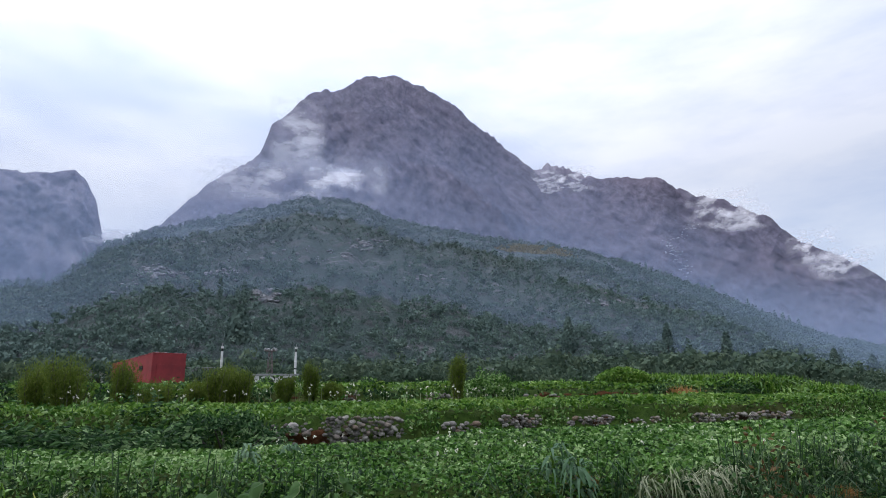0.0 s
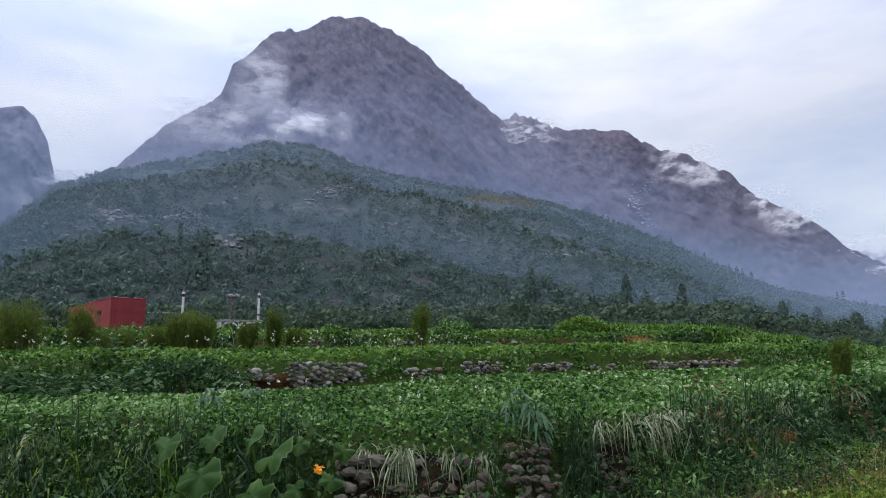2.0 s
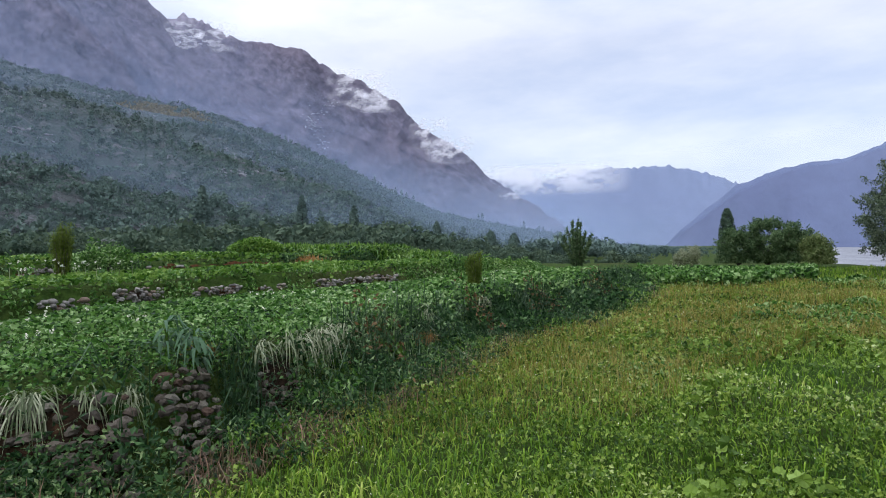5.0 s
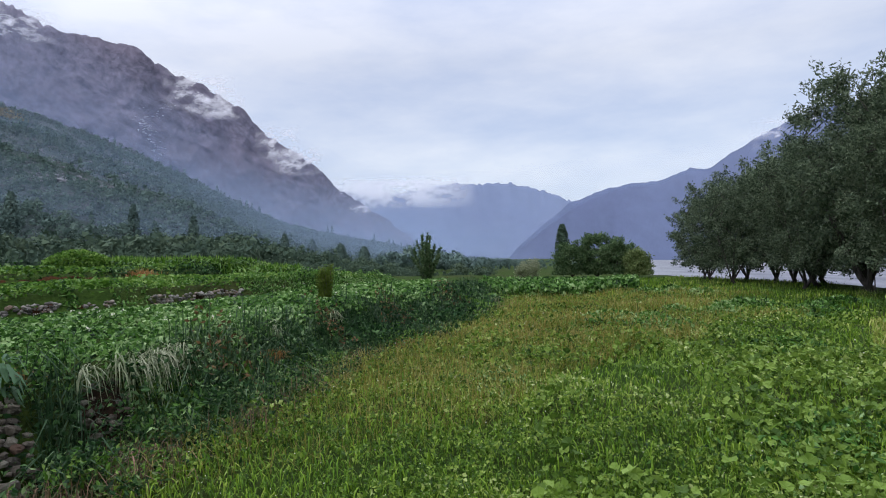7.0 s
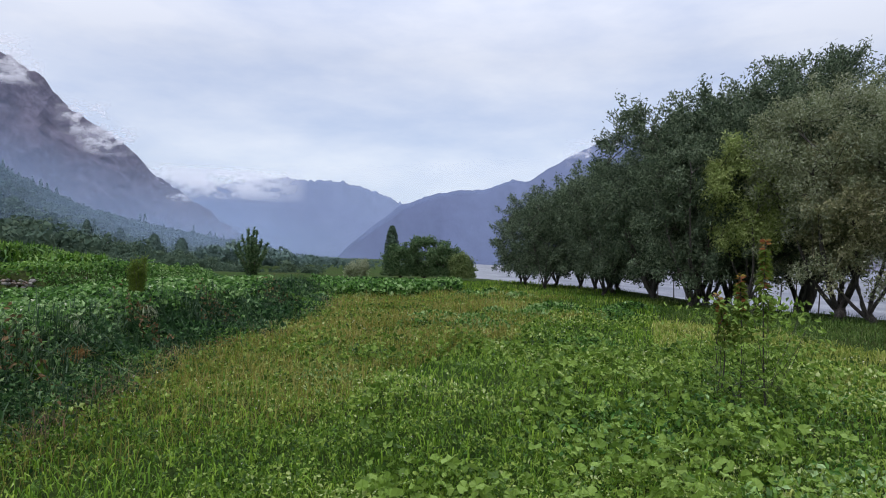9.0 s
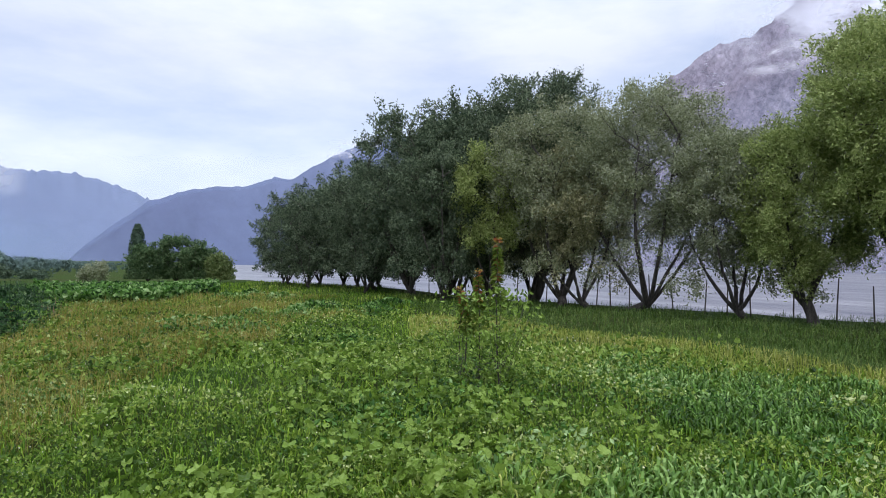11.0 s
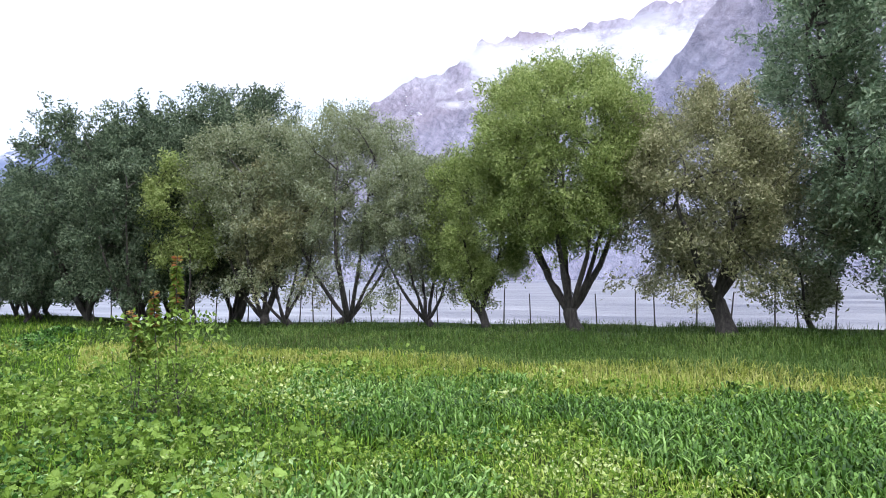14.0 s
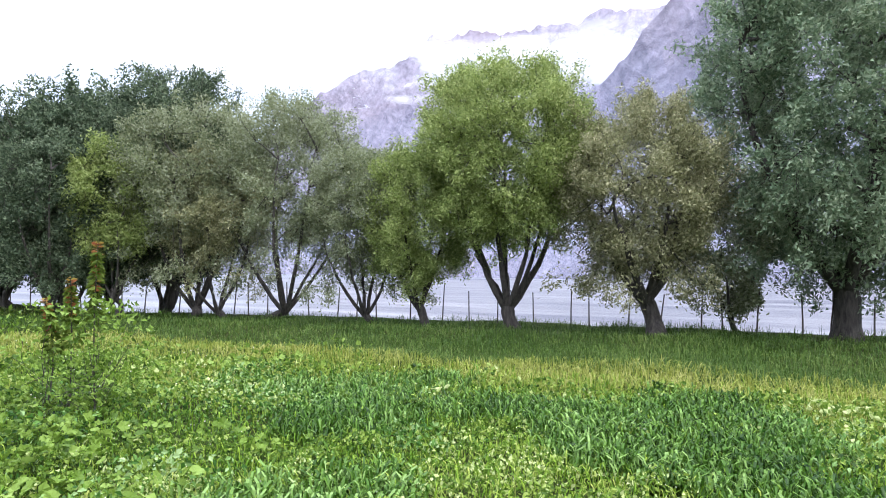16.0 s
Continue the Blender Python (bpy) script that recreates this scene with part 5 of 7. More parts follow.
def sapling(x, y, height):
    """A young poplar: upright shoots feathered with leaves."""
    rng = np.random.default_rng(31)
    ob = empty("sapling", x, y, float(ground_z(x, y)))
    lv = []
    for k in range(17):
        a, e = k * 2.4, 0.04 + 0.6 * (k / 16)
        L = height * rng.uniform(0.82, 1.0) * (1 - e * 0.7)
        tip = np.array([math.cos(a) * L * e, math.sin(a) * L * e, L])
        p = bent(rng, (0, 0, 0), tip, 0.05, 7)
        np_part("shoot", *tube(p, np.linspace(0.022, 0.005, 7), 5), BARK, ob)
        t = rng.uniform(0.06, 1, 150) ** 0.9
        c = np.stack([np.interp(t, np.linspace(0, 1, 7), p[:, i]) for i in range(3)], 1)
        ax = rand_dirs(rng, 150, 0.2) * 1.15 + tip / np.linalg.norm(tip)
        ax /= np.linalg.norm(ax, axis=1)[:, None]
        lv.append(leaves(rng, c + ax * (0.13 * (1 - 0.6 * t))[:, None], ax, 0.22, 0.075, 0.25))
    np_part("crown", *joined(lv), BUSHY, ob)
    tagged(ob, "young poplar sapling with upright leafy shoots", "sapling")


sapling(34 * math.sin(radians(44.3)), 34 * math.cos(radians(44.3)), 2.9)


# ---- the terraces ----
def field_leaves(name, seed, n, az0, az1, d0, d1, keep, h, size, mat, label, category, rows=None, power=0.6, before=0):
    rng = np.random.default_rng(seed)
    x, y = scatter(rng, n, az0, az1, d0, d1, power)
    if rows:
        a = radians(rows[0])
        u, w = x * math.cos(a) + y * math.sin(a), -x * math.sin(a) + y * math.cos(a)
        w = np.round(w / rows[1]) * rows[1] + rng.normal(0, rows[1] * 0.17, len(w))
        x, y = u * math.cos(a) - w * math.sin(a), u * math.sin(a) + w * math.cos(a)
    k = keep(x, y)
    x, y = x[k], y[k]
    p = on_ground(x, y)
    hh = h * (0.75 + 0.5 * (patchy(x, y, 0.8, seed) + 0.5))
    if before:
        hh = hh * np.clip((edge_y(before, x) - y) / 2.0, 0.35, 1.0)
    p[:, 2] += hh * rng.uniform(0.25, 1.0, len(x)) ** 0.6
    d = np.hypot(x, y)
    s = size * rng.uniform(0.6, 1.4, len(x)) * np.clip(d / 9, 0.62, 2.0)
    ax = rand_dirs(rng, len(x), 0.25)
    ax[:, 2] *= 0.7
    return stuff(name, [leaves(rng, p, ax, s, s * 0.62, 0.25)], mat, label, category)


def level(k):
    return lambda x, y: (y > edge_y(k, x) + (0.6 if k == 0 else 0.1)) & ((y < edge_y(k + 1, x) - 0.1) if k < 3 else (y < edge_y(3, x) + 14))


field_leaves("potato_crop", 41, 150000, -38, 46, 5.2, 34, level(0), 0.20, 0.075, CROP, "low green potato plants covering the first terrace", "crop", before=1)
field_leaves("potato_crop", 42, 80000, -38, 46, 9.5, 42, level(1), 0.18, 0.078, CROP_LIGHT, "bright green low crop on the second terrace", "crop", before=2)
field_leaves("bean_crop", 43, 60000, -38, 45, 15, 46, level(2), 0.22, 0.09, CROP_LIGHT, "green leafy crop in rows on the third terrace", "crop", (8, 0.8))
field_leaves("bean_crop", 44, 50000, -38, 44, 25, 50, level(3), 0.20, 0.10, CROP, "green leafy crop in rows on the top terrace", "crop", (8, 1.0))


def tall_crop():
    """Maize standing at the top of the terraces, and a heap of climbing leaves."""
    rng = np.random.default_rng(45)
    x, y = scatter(rng, 3000, 18, 33, 28, 38, 1.0)
    p = on_ground(x, y)
    p = np.repeat(p, 6, 0)
    h = np.repeat(rng.uniform(0.4, 0.72, len(x)), 6)
    stuff("maize", [blades(rng, p, h, 0.085, 0.9, 0.55)], CROP_LIGHT, "rows of young maize on the upper terrace", "crop")
    x, y = scatter(rng, 9000, 13.2, 18.6, 28, 34, 1.0)
    p = on_ground(x, y)
    az = np.degrees(np.arctan2(x, y))
    p[:, 2] += rng.uniform(0.2, 1, len(x)) * (0.35 + 0.55 * np.clip(1 - ((az - 15.6) / 2.6) ** 2, 0, 1))
    stuff("climbing_beans", [leaves(rng, p, rand_dirs(rng, len(x), 0.3), 0.15, 0.10)], CROP_LIGHT, "heap of bright climbing bean leaves", "crop")
    x, y = scatter(rng, 15000, 49.5, 63, 24, 35, 1.0)
    k = patchy(x, y, 0.15, 2.0) > -0.15
    x, y = x[k], y[k]
    p = on_ground(x, y)
    p[:, 2] += rng.uniform(0.1, 0.55, len(x))
    stuff("leafy_patch", [leaves(rng, p, rand_dirs(rng, len(x), 0.3), 0.2, 0.14)], CROP, "patch of dark leafy plants at the meadow's end", "plants")


tall_crop()


def bank_weeds():
    """Weeds, hanging grass and dry stalks on the earth bank below the first terrace."""
    rng = np.random.default_rng(51)
    n = 38000
    x = np.concatenate([rng.uniform(-9, 6, n // 2), 6 + 20 * rng.uniform(0, 1, n // 2) ** 1.5])
    y = edge_y(0, x) + rng.normal(0.35, 0.42, n)
    p = on_ground(x, y)
    h = 0.34 * (0.6 + 1.1 * np.clip(patchy(x, y, 0.9, 4.0) + 0.35, 0, 1.3))
    h *= np.where(y - edge_y(0, x) > 0.45, 0.45, 1.0)
    p[:, 2] += h * rng.uniform(0.05, 1, n)
    d = np.hypot(x, y)
    s = 0.062 * rng.uniform(0.5, 1.5, n) * np.clip(d / 8, 0.9, 2.2)
    bare = (np.abs(x - 0.98) < 0.32) | (np.abs(x - 1.85) < 0.2) | ((np.abs(x + 0.02) < 0.62) & (p[:, 2] > 0.12) & (p[:, 2] < 0.8))
    m = ~bare | (rng.uniform(0, 1, n) < 0.26)
    p, s, n = p[m], s[m], int(m.sum())
    stuff("bank_weeds", [leaves(rng, p, rand_dirs(rng, n, 0.2), s, s * 0.6)], WEED, "dark tangled weeds on the earth bank", "weeds")
    spots = np.array([(-0.10, 1.0), (-0.16, 0.9), (-0.04, 0.9), (0.28, 0.75), (0.56, 0.6), (-0.42, 0.5), (-2.4, 0.6), (-3.4, 0.6), (1.75, 0.7), (2.1, 1.0), (2.25, 1.0), (2.45, 1.0), (2.6, 1.0), (2.85, 0.9), (4.7, 0.7), (6.6, 0.8)])
    m = 640
    k = rng.integers(0, len(spots), m)
    big = spots[k, 1:]
    x = spots[k, 0] + rng.normal(0, 0.035, m)
    y = edge_y(0, x) + 0.66 + rng.normal(0, 0.04, m)
    p = on_ground(x, y) + np.stack([0 * x, 0 * x, np.where(x > 1.5, 0.16, 0.05)], 1)
    a = rng.normal(-math.pi / 2, 1.0, m)
    out = np.stack([np.cos(a), np.sin(a), np.zeros(m)], 1)
    side = np.cross(out, [0, 0, 1.0])
    L = rng.uniform(0.22, 0.52, (m, 1)) * big
    fall = rng.uniform(0.7, 1.15, (m, 1))
    vs = []
    for t, w in ((0, 0.003), (0.3, 0.0055), (0.65, 0.0045), (1.0, 0.001)):
        c = p + out * L * t * (0.95 - 0.25 * t) + np.array([[0, 0, 1.0]]) * L * (0.85 * t - 1.6 * fall * t * t)
        vs += [c - side * w, c + side * w]
    v = np.stack(vs, 1).reshape(-1, 3)
    i = np.arange(m)[:, None] * 8
    f = np.concatenate([i + [[q, q + 1, q + 3, q + 2]] for q in (0, 2, 4)])
    stuff("hanging_grass", [(v, f)], STRAW, "pale long grass arching over the bank", "grass")
    m = 1500
    x = rng.uniform(-6.5, -1.6, m)
    p = on_ground(x, edge_y(0, x) + rng.uniform(-0.5, 0.5, m))
    stuff("bank_grass", [arching_blades(rng, p, rng.uniform(0.3, 0.75, m), 0.009)], GRASS, "long arching green grass hanging on the bank", "grass")
    x = rng.uniform(0.6, 14, 2600)
    y = edge_y(0, x) - rng.uniform(-0.15, 0.45, len(x))
    k = patchy(x, y, 0.9, 1.0) > -0.05
    p = on_ground(x[k], y[k])
    stuff("dry_stalks", [blades(rng, p, rng.uniform(0.14, 0.36, len(p)), 0.007, 0.6, 0.3)], DRY_STALK, "dry reddish stalks at the foot of the bank", "weeds")


bank_weeds()


def bank_clumps():
    """Mounds of leafy weeds of different kinds growing out of the bank and over its lip."""
    rng = np.random.default_rng(58)
    kinds = {0: [], 1: [], 2: []}
    for k in range(210):
        cx = rng.uniform(-8, 6) if k < 110 else 5 + 19 * rng.uniform(0, 1)
        if min(abs(cx - 0.98), abs(cx - 1.85)) < 0.34 or abs(cx + 0.02) < 0.72:
            continue
        off, r, h = rng.uniform(-0.25, 0.8), rng.uniform(0.12, 0.3), rng.uniform(0.12, 0.4)
        if off > 0.35:
            h *= 0.45
        m = int(900 * r)
        d = rand_dirs(rng, m, 0.5)
        q = d * rng.uniform(0.55, 1.0, (m, 1)) * np.array([r, r * 0.8, h])
        x, y = cx + q[:, 0], float(edge_y(0, cx)) + off + q[:, 1]
        p = on_ground(x, y)
        p[:, 2] += np.maximum(q[:, 2], -0.02) + 0.03
        s = rng.uniform(0.04, 0.085) * rng.uniform(0.7, 1.3, m) * max(1.0, math.hypot(cx, y.mean()) / 10)
        ax = d * 0.6 + rand_dirs(rng, m, -0.1)
        kinds[int(rng.integers(0, 3))].append(leaves(rng, p, ax / np.linalg.norm(ax, axis=1)[:, None], s, s * rng.uniform(0.35, 0.7)))
    for k, (mat, label) in enumerate(((WEED, "dark mounds of leafy weeds on the earth bank"), (CROP, "fresh green mounds of weeds on the earth bank"), (CROP_LIGHT, "bright green herbs growing over the bank's lip"))):
        stuff("bank_herbs", kinds[k], mat, label, "weeds")


BANK_HERB = leaf_material("bank_herb_leaves", [(0.0, (0.006, 0.020, 0.007)), (0.5, (0.023, 0.068, 0.020)), (0.85, (0.087, 0.167, 0.054)), (1.0, (0.261, 0.341, 0.169))], 0.5)
bank_clumps()


def foot_weeds():
    """Herbs and pinkish seeding grass crowding the foot of the bank, in uneven tongues out into the meadow."""
    rng = np.random.default_rng(66)
    herbs, fresh, pink = [], [], []
    for k in range(230):
        cx = rng.uniform(-7, 5) if k < 120 else 4 + 15 * rng.uniform(0, 1)
        cy = float(edge_y(0, cx)) - rng.uniform(0.0, 0.75)
        m, r, h = 120, rng.uniform(0.1, 0.26), rng.uniform(0.1, 0.36)
        x, y = cx + rng.normal(0, r, m), cy + rng.normal(0, r * 0.7, m)
        p = on_ground(x, y)
        p[:, 2] += h * rng.uniform(0.1, 1, m) ** 0.6
        s = 0.042 * rng.uniform(0.6, 1.4, m) * max(1.0, math.hypot(cx, cy) / 9)
        (fresh if k % 2 and cx > 0.9 else herbs).append(leaves(rng, p, rand_dirs(rng, m, 0.3), s, s * 0.5))
        if rng.uniform() < 0.3:
            n = 18
            q = on_ground(cx + rng.normal(0, 0.14, n), cy - 0.12 + rng.normal(0, 0.12, n))
            pink.append(blades(rng, q, rng.uniform(0.2, 0.46, n), 0.0075 * max(1.0, math.hypot(cx, cy) / 9), 0.7, 0.5))
    stuff("bank_herbs", herbs, BANK_HERB, "dark herbs crowding the foot of the bank", "weeds")
    stuff("bank_herbs", fresh, CROP_LIGHT, "fresh green herbs along the foot of the bank", "weeds")
    stuff("rusty_grass", pink, PINK_GRASS, "pinkish dock and seeding grass at the foot of the bank", "grass")


PINK_GRASS = leaf_material("pink_seed_grass", [(0.0, (0.06, 0.09, 0.03)), (0.45, (0.14, 0.105, 0.072)), (1.0, (0.34, 0.20, 0.16))])
foot_weeds()


def bank_stalks():
    """Taller weeds standing out of the bank: thin stems with leaves up their length."""
    rng = np.random.default_rng(57)
    n = 160
    x = np.concatenate([rng.uniform(-8, -2.2, n // 4), rng.uniform(1.4, 5, n // 4), 5 + 18 * rng.uniform(0, 1, n // 2)])
    y = edge_y(0, x) + rng.uniform(-0.25, 0.8, n)
    p = on_ground(x, y)
    h = rng.uniform(0.25, 0.48, n)
    st = blades(rng, p, h, 0.008, 0.2, 0.1)
    k = 12
    q = np.repeat(p, k, 0)
    t = np.tile(np.linspace(0.35, 1.0, k), n)
    q[:, 2] += t * np.repeat(h, k)
    q[:, :2] += rng.normal(size=(n * k, 2)) * 0.035
    lv = leaves(rng, q, rand_dirs(rng, n * k, 0.3), 0.10 * (1.25 - t * 0.6), 0.035)
    stuff("bank_stalks", [st, lv], CROP, "taller leafy weeds standing on the bank", "weeds")


bank_stalks()


def leafy_plant(az, d, h, label):
    """A stout plant with long drooping blue-green leaves."""
    rng = np.random.default_rng(int(az * 3 + 70))
    x, y = d * math.sin(radians(az)), d * math.cos(radians(az))
    ob = empty("leafy_plant", x, y, float(ground_z(x, y)))
    for k in range(46):
        a, L = rng.uniform(0, 2 * np.pi), rng.uniform(0.18, 0.4) * (0.5 + h)
        out, side = np.array([math.cos(a), math.sin(a), 0]), np.array([-math.sin(a), math.cos(a), 0])
        z0 = rng.uniform(0.05, h)
        pts, w = [], np.array((0.005, 0.014, 0.017, 0.012, 0.002)) * rng.uniform(0.6, 1.3)
        for j, t in enumerate(np.linspace(0, 1, 5)):
            c = out * L * t * 0.8 + np.array([0, 0, z0 + rng.uniform(0.2, 0.9) * L * t - 0.95 * L * t * t])
            pts += [c - side * w[j], c + side * w[j]]
        np_part("leaf", pts, [(q, q + 1, q + 3, q + 2) for q in (0, 2, 4, 6)], BLUE_LEAF, ob, smooth=True)
    np_part("stem", *tube([(0, 0, 0), (0.01, 0, h * 0.5), (0, 0.01, h)], [0.018, 0.015, 0.01], 6), CROP_LIGHT, ob)
    tagged(ob, label, "plant")


BLUE_LEAF = leaf_material("blue_green_leaves", [(0.0, (0.035, 0.085, 0.045)), (0.6, (0.075, 0.15, 0.085)), (1.0, (0.17, 0.26, 0.17))], 0.5)
leafy_plant(8.6, 6.0, 0.46, "stout blue-green leafy plant at the terrace edge")
leafy_plant(10.8, 5.9, 0.36, "stout blue-green leafy plant at the terrace edge")
leafy_plant(-17.5, 7.2, 0.3, "pale drooping leafy plant at the terrace edge")
leafy_plant(-14.0, 7.6, 0.25, "pale drooping leafy plant at the terrace edge")


def broad_weeds():
    """Knee-high weeds with broad drooping leaves at the foot of the second terrace."""
    rng = np.random.default_rng(59)
    vs = []
    for k in range(420):
        az, d = radians(rng.uniform(-38, -14)), rng.uniform(8.8, 11.4)
        x, y = d * math.sin(az), d * math.cos(az)
        if y < float(edge_y(0, x)) + 0.9 or patchy([x], [y], 0.5, 31.0)[0] < -0.12:
            continue
        m, h = 16, rng.uniform(0.2, 0.48)
        a = rng.uniform(0, 2 * np.pi, m)
        t = rng.uniform(0.2, 1, m)
        p = np.repeat(on_ground(np.array([x]), np.array([y])), m, 0)
        out = np.stack([np.cos(a), np.sin(a), rng.uniform(-0.5, 0.5, m)], 1)
        p = p + out * 0.07 + np.stack([0 * t, 0 * t, h * t], 1)
        vs.append(leaves(rng, p, out / np.linalg.norm(out, axis=1)[:, None], rng.uniform(0.08, 0.15, m), 0.05))
    stuff("broad_weeds", vs, WEED, "knee-high broad-leaved weeds below the second terrace", "weeds")


broad_weeds()


# stretches of each terrace edge where stones and bare earth lie open
CLEAR = {1: ((-2.95, -0.75), (-0.15, 0.62), (1.0, 1.9), (2.5, 3.6), (4.0, 4.8), (5.6, 8.4)), 2: ((-4.3, -2.2), (-0.8, 0.3), (2.4, 7.2))}


def edge_weeds(k, n, seed, h, size, mat):
    rng = np.random.default_rng(seed)
    x = rng.uniform(-22, 22, n)
    y = edge_y(k, x) + rng.normal(0.05, 0.16, n)
    m = patchy(x, y, 0.55, seed) > rng.uniform(-1.0, -0.1, n)
    for a, b in CLEAR.get(k, ()):
        m &= (x < a) | (x > b) | ((y > edge_y(k, x) + 0.14) & (rng.uniform(0, 1, n) < 0.5))
    x, y = x[m], y[m]
    p = on_ground(x, y)
    p[:, 2] += rng.uniform(0.0, h, len(x)) * (0.5 + np.clip(patchy(x, y, 1.1, seed + 5) + 0.4, 0, 1))
    s = size * rng.uniform(0.6, 1.4, len(x))
    stuff("terrace_weeds", [leaves(rng, p, rand_dirs(rng, len(x), 0.3), s, s * 0.55)], mat, "weeds and grass growing out of a terrace wall", "weeds")


edge_weeds(1, 19000, 52, 0.34, 0.085, CROP)
edge_weeds(2, 13000, 53, 0.42, 0.11, WEED)
edge_weeds(3, 10000, 54, 0.40, 0.14, CROP)


def pumpkin_leaf(rng, ob, c, r):
    """A broad wavy leaf with a deep notch at the stalk and a paler rim."""
    nor = Vector((rng.normal(0, 0.45), -0.62 + rng.normal(0, 0.28), 0.72)).normalized()
    a = nor.cross(Vector((rng.normal(0, 0.6), rng.normal(0, 0.3), 1.0))).normalized()
    b = nor.cross(a)
    turn = rng.uniform(0, 2 * np.pi)
    sides = 30
    v, f = [Vector(c)], []
    wave, r, c = [float(q) for q in rng.normal(0, 0.03, sides) + 0.07 * np.sin(np.arange(sides) * 2 * np.pi / sides * 5 + 1.0) + 0.06 * np.sin(np.arange(sides) * 2 * np.pi / sides * 2 + rng.uniform(0, 6))], float(r), [float(q) for q in c]
    for ring, cup in ((0.5, 0.10), (0.96, 0.03), (1.0, 0.0)):
        for k in range(sides):
            t = 2 * math.pi * k / sides
            q = min(t, 2 * math.pi - t)
            rr = ring * (1 - 0.16 * (0.5 - 0.5 * math.cos(5 * t)) - 0.05 * math.sin(11 * t) - 0.8 * math.exp(-(q / 0.34) ** 2)) * (1 + wave[k] * ring)
            v.append(Vector(c) + r * (rr * (math.cos(t + turn) * a + math.sin(t + turn) * b) + nor * (cup + wave[k] * 2.0 * ring - 0.12 * ring * ring)))
    for k in range(sides):
        n = (k + 1) % sides
        f.append((0, 1 + k, 1 + n))
        for j in (1, 1 + sides):
            f += [(k + j, k + j + sides, n + j + sides), (k + j, n + j + sides, n + j)]
    leaf = np_part("leaf", v, f, PUMPKIN, ob, smooth=True)
    leaf.data.materials.append(PUMPKIN_RIM)
    for k in range(sides):
        leaf.data.polygons[5 * k + 3].material_index = leaf.data.polygons[5 * k + 4].material_index = 1
    foot = (c[0] * 0.85, c[1] + 0.22, max(c[2] - 0.4, 0))
    v, f = tube(bent(rng, foot, c, 0.04, 5), [0.012, 0.011, 0.01, 0.009, 0.008], 5)
    np_part("stalk", v, f, CROP_LIGHT, leaf)


def pumpkin_vine(x, y):
    """A sprawling pumpkin plant with big leaves and an orange flower."""
    rng = np.random.default_rng(61)
    ob = empty("pumpkin_plant", x, y, 0.2)
    for px, py, pz, r in PUMPKIN_LEAVES:
        pumpkin_leaf(rng, ob, (px, py, pz - 0.2), r * 0.9)
    for k in range(11):
        px, py = rng.uniform(-1.5, 0.55), rng.uniform(-0.25, 0.6)
        gz = float(ground_z(x + px, y + py)) - 0.2
        pumpkin_leaf(rng, ob, (px, py, max(gz, 0) + rng.uniform(0.06, 0.2)), rng.uniform(0.07, 0.13))
    fl = np.array([0.50, -0.38, 0.48])
    v, f = leaves(rng, np.repeat(fl[None], 12, 0) + rng.normal(size=(12, 3)) * 0.016, rand_dirs(rng, 12, 0.3), 0.052, 0.04)
    np_part("flower", v, f, PETAL, ob, "open orange pumpkin flower")
    tagged(ob, "sprawling pumpkin plant with big leaves hanging over the bank", "pumpkin plant")


# the large leaves of the vine: place from its root, height and radius
PUMPKIN_LEAVES = [(-0.28, -0.52, 0.68, 0.18), (0.07, -0.52, 0.56, 0.15), (0.37, -0.56, 0.45, 0.15), (0.14, -0.20, 0.74, 0.20), (-0.09, 0.11, 0.81, 0.17), (-0.65, -0.17, 0.81, 0.15), (-0.43, 0.22, 0.81, 0.17), (0.57, -0.23, 0.58, 0.10), (0.33, -0.31, 0.54, 0.09), (0.27, 0.18, 0.77, 0.11), (0.29, 0.59, 0.85, 0.11), (0.60, 0.33, 0.68, 0.10), (-0.10, -0.62, 0.43, 0.09)]


pumpkin_vine(-1.2, 4.95)


def shrub(az, d, h, w, label="feathery upright yellow-green shrub on a terrace edge"):
    rng = np.random.default_rng(int(az * 7 + 900))
    x, y = d * math.sin(radians(az)), d * math.cos(radians(az))
    ob = empty("shrub", x, y, float(ground_z(x, y)))
    n = 26
    lv = []
    w *= 1.12
    h *= 1.18
    for k in range(n):
        a, e = rng.uniform(0, 2 * np.pi), rng.uniform(0, 1) ** 0.7
        tip = np.array([math.cos(a) * e * w * 0.5, math.sin(a) * e * w * 0.5, h * rng.uniform(0.65, 1.0)])
        p = bent(rng, (tip[0] * 0.35, tip[1] * 0.35, 0), tip, 0.03, 5)
        np_part("stem", *tube(p, np.linspace(0.012, 0.003, 5), 4), POST_WOOD, ob)
        t = rng.uniform(0.12, 1, 170)
        c = np.stack([np.interp(t, np.linspace(0, 1, 5), p[:, i]) for i in range(3)], 1) + rng.normal(size=(170, 3)) * w * 0.085 * (0.4 + t[:, None])
        lv.append(leaves(rng, c, rand_dirs(rng, 170, 1.6), 0.12 * (0.5 + h * 0.5), 0.013, 0.2))
    np_part("crown", *joined(lv), SHRUB, ob)
    tagged(ob, label, "shrub", "terrace shrubs")


